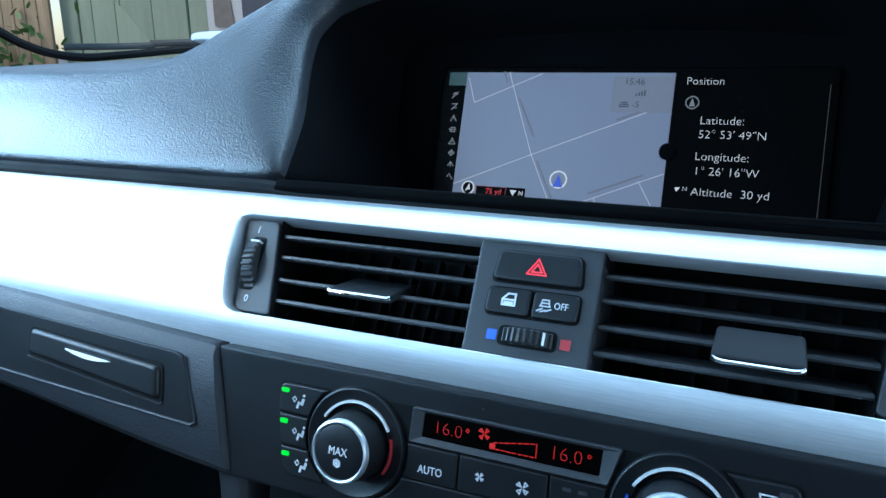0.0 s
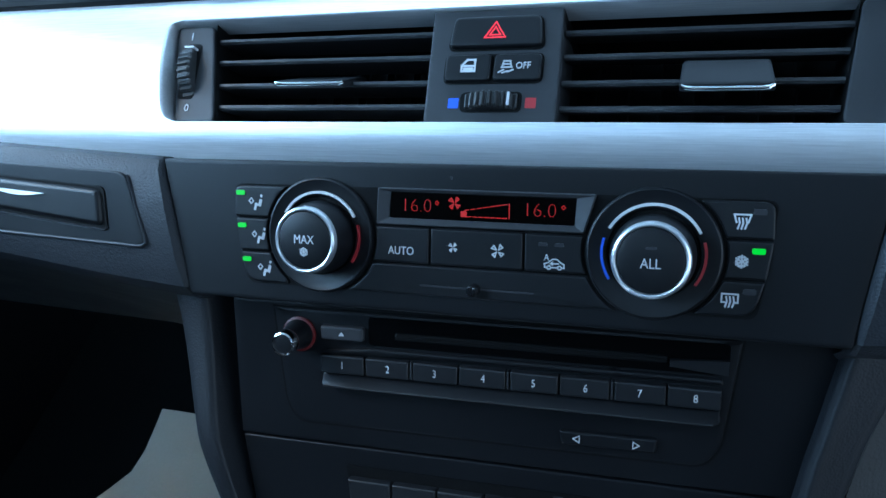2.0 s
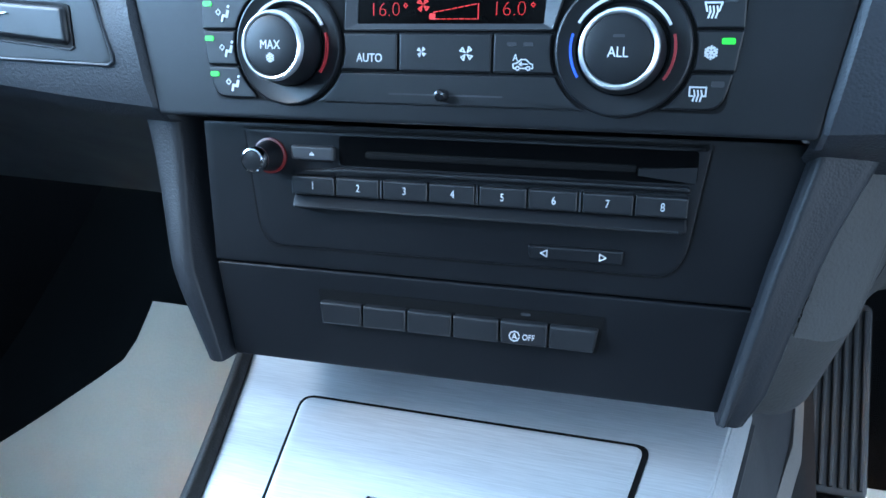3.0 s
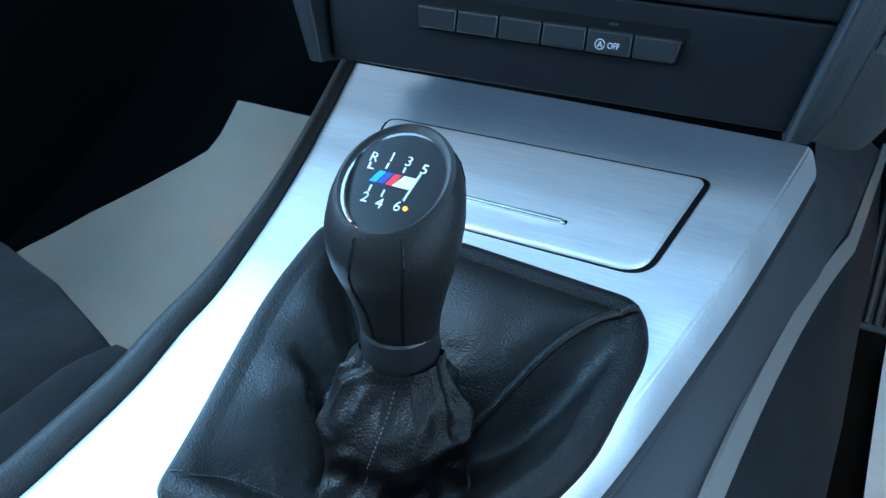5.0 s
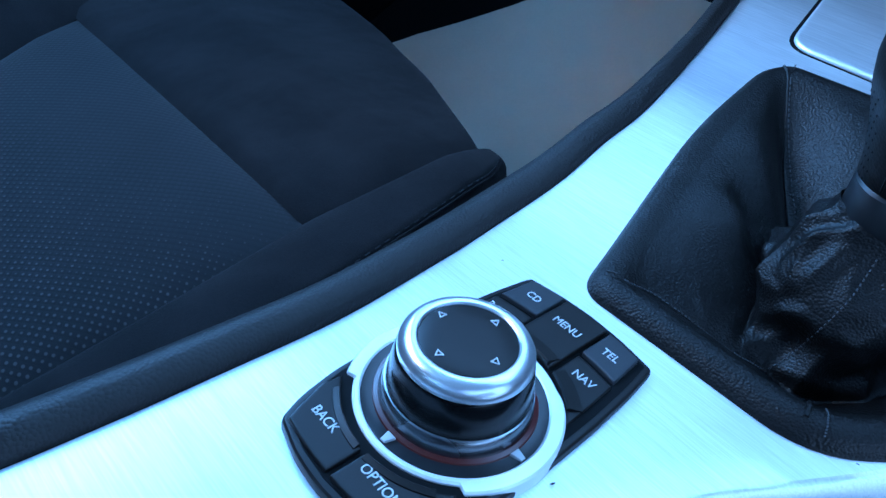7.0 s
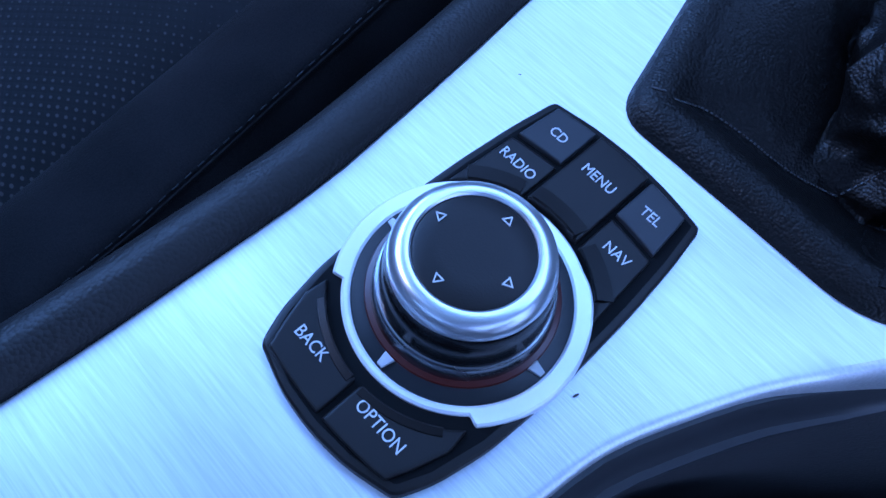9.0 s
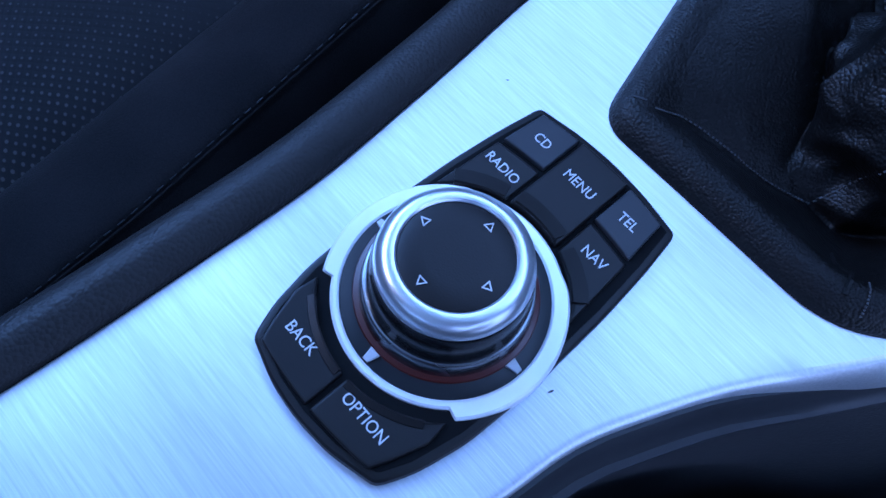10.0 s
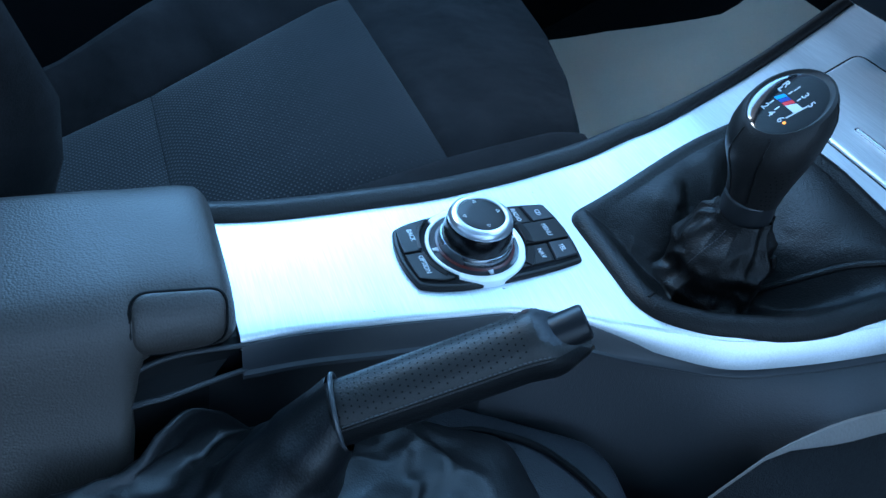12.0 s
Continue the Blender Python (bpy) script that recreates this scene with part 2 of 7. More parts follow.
def tube(path, radius, n=8, bm=None, flat=1.0):
    pts = [Vector(p) for p in path]
    rings = []
    for i, p in enumerate(pts):
        d = (pts[min(i + 1, len(pts) - 1)] - pts[max(i - 1, 0)]).normalized()
        side = d.cross(Vector((0, 0, 1)))
        side = side.normalized() if side.length > 1e-4 else Vector((1, 0, 0))
        top = side.cross(d)
        r = radius[i] if isinstance(radius, (list, tuple)) else radius
        rings.append([p + side * r * math.cos(2 * math.pi * k / n) + top * r * flat * math.sin(2 * math.pi * k / n) for k in range(n)])
    return loft(rings, True, True, True, bm)


def sector(r0, r1, a0, a1, z0, z1, n=28, cx=0.0, cy=0.0):
    out = [(cx + r1 * math.cos(a), cy + r1 * math.sin(a)) for a in np.linspace(radians(a0), radians(a1), n)]
    inn = [(cx + r0 * math.cos(a), cy + r0 * math.sin(a)) for a in np.linspace(radians(a1), radians(a0), n)]
    return strip_solid(inn[::-1], out, z0, z1)


def strip_solid(a, b, z0, z1):
    """A band between two lines of equal count, from z0 to z1."""
    rings = [[(*p, z0), (*q, z0), (*q, z1), (*p, z1)] for p, q in zip(a, b)]
    return loft(rings, True, True, True)


def strokes(lines, width, z0, z1, at=(0, 0), size=1.0, bm=None):
    """An icon of short straight strokes: lines of (x0, y0, x1, y1)."""
    bm = bm or bmesh.new()
    for x0, y0, x1, y1 in lines:
        a = Vector((at[0] + x0 * size, at[1] + y0 * size))
        b = Vector((at[0] + x1 * size, at[1] + y1 * size))
        d = b - a
        if d.length < 1e-9:
            continue
        d.normalize()
        s = Vector((-d.y, d.x)) * width / 2
        a, b = a - d * width / 2, b + d * width / 2
        prism([tuple(a - s), tuple(b - s), tuple(b + s), tuple(a + s)], z0, z1, 0, bm=bm)
    return bm


def lettering(body, size, mat, parent, at, name="lettering", align="CENTER", slant=0.0, wide=1.0, thin=0.0):
    """Printed characters on a face: at = (x, y, z) of the line's middle, size = height of the capitals."""
    cu = bpy.data.curves.new(name, "FONT")
    cu.body, cu.size, cu.align_x, cu.align_y, cu.extrude = body, size / 0.70, align, "CENTER", 0.00012
    cu.resolution_u, cu.offset = 3, -thin
    tmp = bpy.data.objects.new(name, cu)
    me = bpy.data.meshes.new_from_object(tmp)
    bpy.data.objects.remove(tmp)
    me.transform(Matrix.Translation(at) @ pose(0, 0, 0, 0, 0, slant) @ Matrix.Diagonal((wide, 1, 1, 1)))
    me.materials.clear()
    me.materials.append(mat)
    ob = new(name, me)
    ob.parent = parent
    return ob


def curve(points, n=8):
    """A smooth line through points (Catmull-Rom)."""
    p = [Vector(q) for q in points]
    p = [p[0] * 2 - p[1], *p, p[-1] * 2 - p[-2]]
    out = []
    for i in range(1, len(p) - 2):
        for k in range(n):
            t = k / n
            out.append(0.5 * (2 * p[i] + (p[i + 1] - p[i - 1]) * t + (2 * p[i - 1] - 5 * p[i] + 4 * p[i + 1] - p[i + 2]) * t ** 2
                              + (3 * p[i] - p[i - 1] - 3 * p[i + 1] + p[i + 2]) * t ** 3))
    out.append(p[-2])
    return out


def ease(k):
    k = max(0.0, min(1.0, k))
    return k * k * (3 - 2 * k)


# ---- dashboard ----
VENT = plane_frame((0, 0.28, 0.712), (0, 0.3817, 0.9243))
CLIMATE = plane_frame((0, 0.2715, 0.66), (0, 0.05, 1))
STACK = Matrix.Translation((0, 0.275, 0)) @ pose(0, 0, 0, 0, 0, 3.2) @ Matrix.Translation((0, -0.275, 0)) @ plane_frame((0, 0.288, 0.57), (0, 0, 1))
UPPER = plane_frame((0, 0.309, 0.779), (0, 0.482, 0.876))


def trim_opening():
    bl, br, tr, tl = (-0.1545, 0.0), (0.1545, 0.0), (0.1625, 0.0505), (-0.1625, 0.0505)
    inner, outer = [], []
    vb, vt, ul, ur = -0.0165, 0.068, -0.62, 0.46

    def low(u):
        return vb + 0.02 * max(0.0, (abs(u) - 0.16) / 0.46) ** 1.3

    def corner(a, b, c, marks):
        r = 0.007
        e, f = (Vector(a) - Vector(b)).normalized(), (Vector(c) - Vector(b)).normalized()
        p, q = Vector(b) + e * r, Vector(b) + f * r
        for k, o in enumerate(marks):
            t = k / (len(marks) - 1)
            inner.append(tuple(p * (1 - t) ** 2 + Vector(b) * 2 * t * (1 - t) + q * t * t))
            outer.append(o)

    for u in np.linspace(-0.146, 0.146, 41):
        inner.append((u, 0.0)), outer.append((u, vb))
    corner(bl, br, tr, [(u, low(u)) for u in np.linspace(0.15, ur, 8)])
    for t in np.linspace(0.2, 0.8, 7):
        inner.append((0.1545 + 0.008 * t, 0.0505 * t)), outer.append((ur, low(ur) + (vt - low(ur)) * t))
    corner(br, tr, tl, [(u, vt) for u in np.linspace(ur, 0.157, 8)])
    for u in np.linspace(0.153, -0.153, 41):
        inner.append((u, 0.0505)), outer.append((u, vt))
    corner(tr, tl, bl, [(u, vt) for u in np.linspace(-0.157, ul, 8)])
    for t in np.linspace(0.8, 0.2, 7):
        inner.append((-0.1545 - 0.008 * t, 0.0505 * t)), outer.append((ul, low(ul) + (vt - low(ul)) * t))
    corner(tl, bl, br, [(u, low(u)) for u in np.linspace(ul, -0.15, 8)])
    return inner, outer


def dash_trim():
    t = thing("dashboard_trim", VENT, "brushed silver dashboard trim strip framing the centre air vents", "dashboard trim")
    inner, outer = trim_opening()

    def bulge(v):
        return 0.0065 - 6.2 * (v - 0.024) ** 2 - 42 * max(0.0, -0.0045 - v) ** 2

    rings = []
    for k, dz in ((0.0, -0.014), (0.0, -0.0022), (0.02, -0.0007), (0.05, 0.0), (0.12, 0), (0.2, 0), (0.3, 0), (0.42, 0), (0.55, 0), (0.63, 0), (0.7, 0), (0.78, 0), (0.85, 0), (0.93, 0), (1.0, 0), (1.0, -0.02)):
        ring = []
        for (a, b), (c, d) in zip(inner, outer):
            far = min(1.0, max(abs(c - a), abs(d - b)) / 0.017)
            s = k if k > 0.06 else k / max(1.0, far * 1.0)
            if max(abs(c - a), abs(d - b)) > 0.03 and k <= 0.05:
                s = k * 0.017 / max(abs(c - a), abs(d - b))
            u, v = a + (c - a) * s, b + (d - b) * s
            ring.append((u, v, bulge(v) + dz))
        rings.append(ring)
    part("trim_face", loft(rings), BRUSH, t)


def rib_wheel(radius, width, ribs=30):
    """A knurled thumb wheel with its axis along x."""
    ring = []
    for i in range(ribs * 4):
        a = 2 * math.pi * i / (ribs * 4)
        r = radius * (1.0 if i % 4 in (0, 1) else 0.93)
        ring.append((r * math.cos(a), r * math.sin(a)))
    rows = [[(-width / 2, y * 0.93, z * 0.93) for y, z in ring], [(-width * 0.4, y, z) for y, z in ring],
            [(width * 0.4, y, z) for y, z in ring], [(width / 2, y * 0.93, z * 0.93) for y, z in ring]]
    return loft(rows, True, True, True)


def air_vent(side):
    s = -1 if side == "passenger" else 1
    t = thing("air_vent", VENT, "black %s centre air vent with horizontal slats" % side, "air vent", "centre air vents")
    u0t, u1t, u0b, u1b = (-0.1388, -0.028, -0.1292, -0.0270) if s < 0 else (0.028, 0.1356, 0.0285, 0.1292)
    back = [(u0b, -0.002), (u1b, -0.002), (u1t, 0.053), (u0t, 0.053)]
    part("housing", loft([[(x, y, -0.002) for x, y in back], [(x, y, -0.05) for x, y in back]], True, False, True), VOID, t)
    tops = (0.0426, 0.0317, 0.0199, 0.0092) if s < 0 else (0.0409, 0.0303, 0.0189, 0.0079)
    drop = 0.004 if s < 0 else 0.0075
    slats = []
    for v in tops:
        k = v / 0.0505
        a, b = u0b + (u0t - u0b) * k + 0.0006, u1b + (u1t - u1b) * k - 0.0006
        sec = [(v - 0.0011, -0.0052), (v - 0.0004, -0.0040), (v + 0.0008, -0.0040), (v + 0.0014, -0.0050), (v + 0.001 + drop, -0.026), (v - 0.001 + drop, -0.026)]
        slats.append(part("slat", loft([[(u, y, z) for y, z in sec] for u in (a, b)], True, True, True), SLAT, t))
    for k in range(7):
        u = u0b + (u1b - u0b) * (k + 0.7) / 7.4
        part("vane", prism(box2(u - 0.0006, 0.001, u + 0.0006, 0.050, 0.0003, 1), -0.048, -0.040, 0), VOID, t)
    if s < 0:
        tab = prism(box2(-0.0968, -0.006, -0.0634, 0.0205, 0.002), -0.0017, 0.0017, 0.0012)
        tab.transform(Matrix.Translation((0, 0.0186, 0.0)) @ pose(0, 0, 0, -62))
        part("slide_tab", tab, TAB, slats[2])
        part("chrome_edge", tube([(-0.0964, 0.0168, 0.0046), (-0.0950, 0.0160, 0.0051), (-0.0652, 0.0160, 0.0051), (-0.0638, 0.0168, 0.0046)], 0.0009, 10), CHROME, slats[2], "chrome edge of the tab")
    else:
        tab = prism(rounded([(0.0744, 0.0), (0.1072, 0.0), (0.1060, 0.0175), (0.0750, 0.0175)], 0.0022), -0.0016, 0.0016, 0.0012)
        tab.transform(Matrix.Translation((0, 0.0105, 0.0085)) @ pose(0, 0, 0, -34))
        part("slide_tab", tab, TAB, slats[2])
        part("chrome_edge", tube([(0.0752, 0.0116, 0.0084), (0.0766, 0.0104, 0.0088), (0.0790, 0.0100, 0.0090), (0.1026, 0.0100, 0.0090), (0.1050, 0.0104, 0.0088), (0.1064, 0.0116, 0.0084)], 0.0008, 10), CHROME, slats[2], "chrome edge of the tab")
    # end panel with its thumb wheel
    if s < 0:
        pts = [(-0.1515, 0.0012), (-0.1300, 0.0012), (-0.1395, 0.0495), (-0.1598, 0.0495)]
    else:
        pts = [(0.1296, 0.0012), (0.1515, 0.0012), (0.1598, 0.0495), (0.1360, 0.0495)]
    part("end_panel", prism(rounded(pts, 0.003), -0.012, -0.0015, 0.0008), GREYKEY, t)
    cu = -0.1482 if s < 0 else 0.1478
    w = rib_wheel(0.0155, 0.0066)
    w.transform(Matrix.Translation((cu, 0.0262, -0.0100)) @ pose(0, 0, 0, 0, 0, 8 if s < 0 else -8))
    wheel = part("thumb_wheel", w, RUBBER, t)
    part("wheel_slot", prism(box2(cu - 0.0042, 0.0122, cu + 0.0042, 0.0402, 0.002), -0.011, -0.0012, 0), VOID, t)
    part("wheel_mark", prism(box2(cu - 0.0026, 0.0365 if s < 0 else 0.0142, cu + 0.0026, 0.0375 if s < 0 else 0.0152, 0.0003, 1), -0.002, 0.0026, 0), WHITE, wheel)
    lettering("0", 0.0036, WHITE, t, (cu + (0.0022 if s < 0 else -0.002), 0.0076, -0.0012), "numeral")
    part("open_mark", prism(box2(cu - 0.0022 * -s - 0.0003, 0.0424, cu - 0.0022 * -s + 0.0003, 0.0462, 0.0001, 1), -0.0013, -0.0011, 0), WHITE, t)


def switch_panel():
    t = thing("switch_cluster", VENT, "grey switch panel with hazard, lock and traction keys between the vents", "switch cluster")
    part("panel", prism(rounded([(-0.0262, 0.0), (0.0287, 0.0), (0.0280, 0.0503), (-0.0276, 0.0503)], 0.0008), -0.03, 0.0004, 0.0006), GREYKEY, t)
    hz = part("hazard_key", prism(rounded([(-0.0184, 0.0324), (0.0212, 0.0324), (0.0196, 0.0460), (-0.0170, 0.0460)], 0.003), 0, 0.0032, 0.0014, 3), KEY, t)
    part("key_gap", prism(rounded([(-0.0193, 0.0316), (0.0220, 0.0316), (0.0203, 0.0467), (-0.0177, 0.0467)], 0.0034), 0, 0.0007, 0), VOID, t)
    tri = []
    for r in (0.0050, 0.0026):
        q = [(r * math.cos(radians(a)), r * 0.92 * math.sin(radians(a))) for a in (90, 210, 330)]
        tri += [(*q[i], *q[(i + 1) % 3]) for i in range(3)]
    part("triangle", strokes(tri, 0.00055, 0.0031, 0.0034, (0.0012, 0.0384)), HAZARD, hz, "lit red warning triangle")
    part("key_gap", prism(box2(-0.0197, 0.0168, 0.0222, 0.0300, 0.003), 0, 0.0006, 0), VOID, t)
    lk = part("lock_key", prism(box2(-0.0189, 0.0176, 0.0006, 0.0292, 0.0022), 0, 0.0026, 0.001, 3), KEY, t)
    car = [(-0.5, -0.4, 0.5, -0.4), (0.5, -0.4, 0.5, 0.5), (-0.5, -0.4, -0.5, 0.05), (-0.5, 0.05, -0.1, 0.5), (-0.1, 0.5, 0.5, 0.5), (-0.45, 0.02, 0.45, 0.02), (-0.3, -0.18, 0.3, -0.18), (-0.3, -0.3, 0.3, -0.3)]
    part("door_icon", strokes(car, 0.0008, 0.0025, 0.0028, (-0.0088, 0.0238), 0.0056), WHITE, lk)
    ds = part("traction_key", prism(box2(0.0018, 0.0176, 0.0214, 0.0292, 0.0022), 0, 0.0026, 0.001, 3), KEY, t)
    skid = [(-0.4, -0.1, 0.4, -0.1), (-0.35, -0.1, -0.25, 0.4), (0.35, -0.1, 0.25, 0.4), (-0.25, 0.4, 0.25, 0.4), (-0.3, 0.15, 0.3, 0.15), (-0.6, -0.5, -0.2, -0.3), (0.1, -0.5, 0.5, -0.3), (-0.3, -0.55, 0.1, -0.4)]
    part("skid_icon", strokes(skid, 0.0006, 0.0025, 0.0028, (0.0074, 0.0236), 0.0054), GREYPRINT, ds)
    lettering("OFF", 0.0029, WHITE, ds, (0.0142, 0.0236, 0.0026), wide=0.85)
    part("wheel_slot", prism(box2(-0.0112, 0.0045, 0.0146, 0.0133, 0.0025), 0, 0.0006, 0), VOID, t)
    w = rib_wheel(0.0165, 0.0068, 36)
    w.transform(Matrix.Translation((0.0018, 0.0089, -0.0106)) @ pose(0, 0, 0, 0, 0, 90))
    wh = part("thumb_wheel", w, RUBBER, t)
    part("wheel_mark", prism(box2(0.0093, 0.0062, 0.0102, 0.0116, 0.0002, 1), 0.0, 0.0046, 0), WHITE, wh)
    part("cold_square", prism(box2(-0.0163, 0.0063, -0.0119, 0.0107, 0.0002, 1), 0, 0.0006, 0), BLUEPRINT, t)
    part("warm_square", prism(box2(0.0160, 0.0063, 0.0204, 0.0107, 0.0002, 1), 0, 0.0006, 0), REDPRINT, t)


FAN = [(0.1, 0.1, 0.42, 0.3), (0.42, 0.3, 0.2, 0.5), (0.2, 0.5, 0.1, 0.1), (-0.1, -0.1, -0.42, -0.3), (-0.42, -0.3, -0.2, -0.5), (-0.2, -0.5, -0.1, -0.1),
       (-0.1, 0.1, -0.3, 0.42), (-0.3, 0.42, -0.5, 0.2), (-0.5, 0.2, -0.1, 0.1), (0.1, -0.1, 0.3, -0.42), (0.3, -0.42, 0.5, -0.2), (0.5, -0.2, 0.1, -0.1)]
FLAKE = [q for k in range(6) for a in (math.pi * k / 3,) for q in ((0, 0, 0.5 * math.sin(a), 0.5 * math.cos(a)), (0.26 * math.sin(a), 0.26 * math.cos(a), 0.44 * math.sin(a + 0.42), 0.44 * math.cos(a + 0.42)), (0.26 * math.sin(a), 0.26 * math.cos(a), 0.44 * math.sin(a - 0.42), 0.44 * math.cos(a - 0.42)))]
SEATED = [(0.40, 0.18, 0.30, -0.16), (0.44, 0.16, 0.36, -0.16), (0.34, -0.18, 0.04, -0.10), (0.02, -0.12, -0.06, -0.45), (0.46, 0.48, 0.47, 0.50)]
STREAM = [(-0.55, 0.12, -0.35, 0.32), (-0.35, 0.32, -0.18, 0.12), (-0.18, 0.12, -0.35, -0.08), (-0.35, -0.08, -0.55, 0.12)]
DEMIST = [(-0.5, 0.45, 0.5, 0.45), (-0.5, 0.45, -0.36, -0.05), (0.5, 0.45, 0.36, -0.05), (-0.22, 0.2, -0.16, -0.1), (-0.16, -0.1, -0.26, -0.45), (0, 0.2, 0.05, -0.1), (0.05, -0.1, -0.04, -0.45), (0.22, 0.2, 0.28, -0.1), (0.28, -0.1, 0.18, -0.45)]
REARMIST = [(-0.5, 0.4, 0.5, 0.4), (-0.5, 0.4, -0.5, -0.15), (0.5, 0.4, 0.5, -0.15), (-0.5, -0.15, -0.3, -0.15), (0.5, -0.15, 0.3, -0.15), (-0.22, 0.2, -0.16, -0.1), (-0.16, -0.1, -0.26, -0.45), (0, 0.2, 0.05, -0.1), (0.05, -0.1, -0.04, -0.45), (0.22, 0.2, 0.28, -0.1), (0.28, -0.1, 0.18, -0.45)]
RECIRC = [(-0.55, -0.28, -0.42, -0.28), (-0.18, -0.28, 0.20, -0.28), (0.46, -0.28, 0.60, -0.28), (-0.55, -0.28, -0.58, -0.06), (-0.58, -0.06, -0.34, 0.02), (-0.34, 0.02, -0.10, 0.22), (-0.10, 0.22, 0.18, 0.22), (0.18, 0.22, 0.40, 0.02), (0.40, 0.02, 0.58, -0.06), (0.58, -0.06, 0.60, -0.28), (-0.20, -0.04, 0.26, -0.04), (-0.20, -0.04, -0.08, 0.06), (-0.20, -0.04, -0.08, -0.13)]
RECIRC += [(c + 0.11 * math.cos(k), -0.28 + 0.11 * math.sin(k), c + 0.11 * math.cos(k + 0.9), -0.28 + 0.11 * math.sin(k + 0.9)) for c in (-0.30, 0.33) for k in np.arange(0, 6.2, 0.9)]


def climate_knob(t, cu, cv, right):
    r0 = 0.0250
    bez = part("dial_bezel", lathe([(r0, -0.004), (r0, 0.0016), (r0 - 0.0004, 0.0026), (r0 - 0.0011, 0.0029), (r0 - 0.0018, 0.0026), (0.0200, 0.0020), (0.0172, 0.0014), (0.0164, 0.0004), (0.0160, -0.002)], 56, Matrix.Translation((cu, cv, 0)), ring=True), KEY, t)
    part("white_arc", sector(0.0180, 0.0191, 27, 151, 0.0014, 0.0030, cx=cu, cy=cv), WHITE, bez)
    part("red_arc", sector(0.0183, 0.0193, -35, 16, 0.0014, 0.0030, cx=cu, cy=cv), REDPRINT, bez)
    if right:
        part("blue_arc", sector(0.0183, 0.0193, 164, 214, 0.0014, 0.0030, cx=cu, cy=cv), BLUEPRINT, bez)
    cv -= 0.0008
    knob = part("knob", lathe([(0.0158, -0.002), (0.0157, 0.004), (0.0148, 0.0100), (0.0142, 0.0136), (0.0112, 0.0150), (0.0108, 0.0146)], 64, Matrix.Translation((cu, cv, 0))), KEY, t)
    part("silver_ring", lathe([(0.0142, 0.0132), (0.0142, 0.0142), (0.0137, 0.0155), (0.0130, 0.0160), (0.0124, 0.0158), (0.0119, 0.0146)], 64, Matrix.Translation((cu, cv, 0)), ring=True), DIALRING, knob, "satin silver ring")
    cap = part("cap", lathe([(0.0121, 0.0146), (0.0118, 0.0155), (0.0102, 0.0160), (0.004, 0.0161)], 48, Matrix.Translation((cu, cv, 0))), KEY, knob)
    if right:
        lettering("ALL", 0.0036, WHITE, cap, (cu, cv - 0.0012, 0.0162), wide=0.85)
        part("led", prism(box2(cu - 0.0020, cv + 0.0040, cu + 0.0020, cv + 0.0050, 0.0003, 1), 0.0158, 0.0163, 0), GREYKEY, cap, "unlit indicator")
    else:
        lettering("MAX", 0.0036, WHITE, cap, (cu, cv + 0.0002, 0.0162), wide=0.85)
        part("flake_icon", strokes(FLAKE, 0.0004, 0.0160, 0.0163, (cu, cv - 0.0048), 0.0036), WHITE, cap)


def key_cell(t, name, pts, h=0.0018, r=0.0009):
    return part(name, prism(rounded(pts, r), -0.002, h, 0.0008, 4), KEY, t)


def arc_x(cv, v, cu, side, r=0.0258):
    d = r * r - (v - cv) ** 2
    return cu + side * (math.sqrt(d) if d > 0 else 0.0)


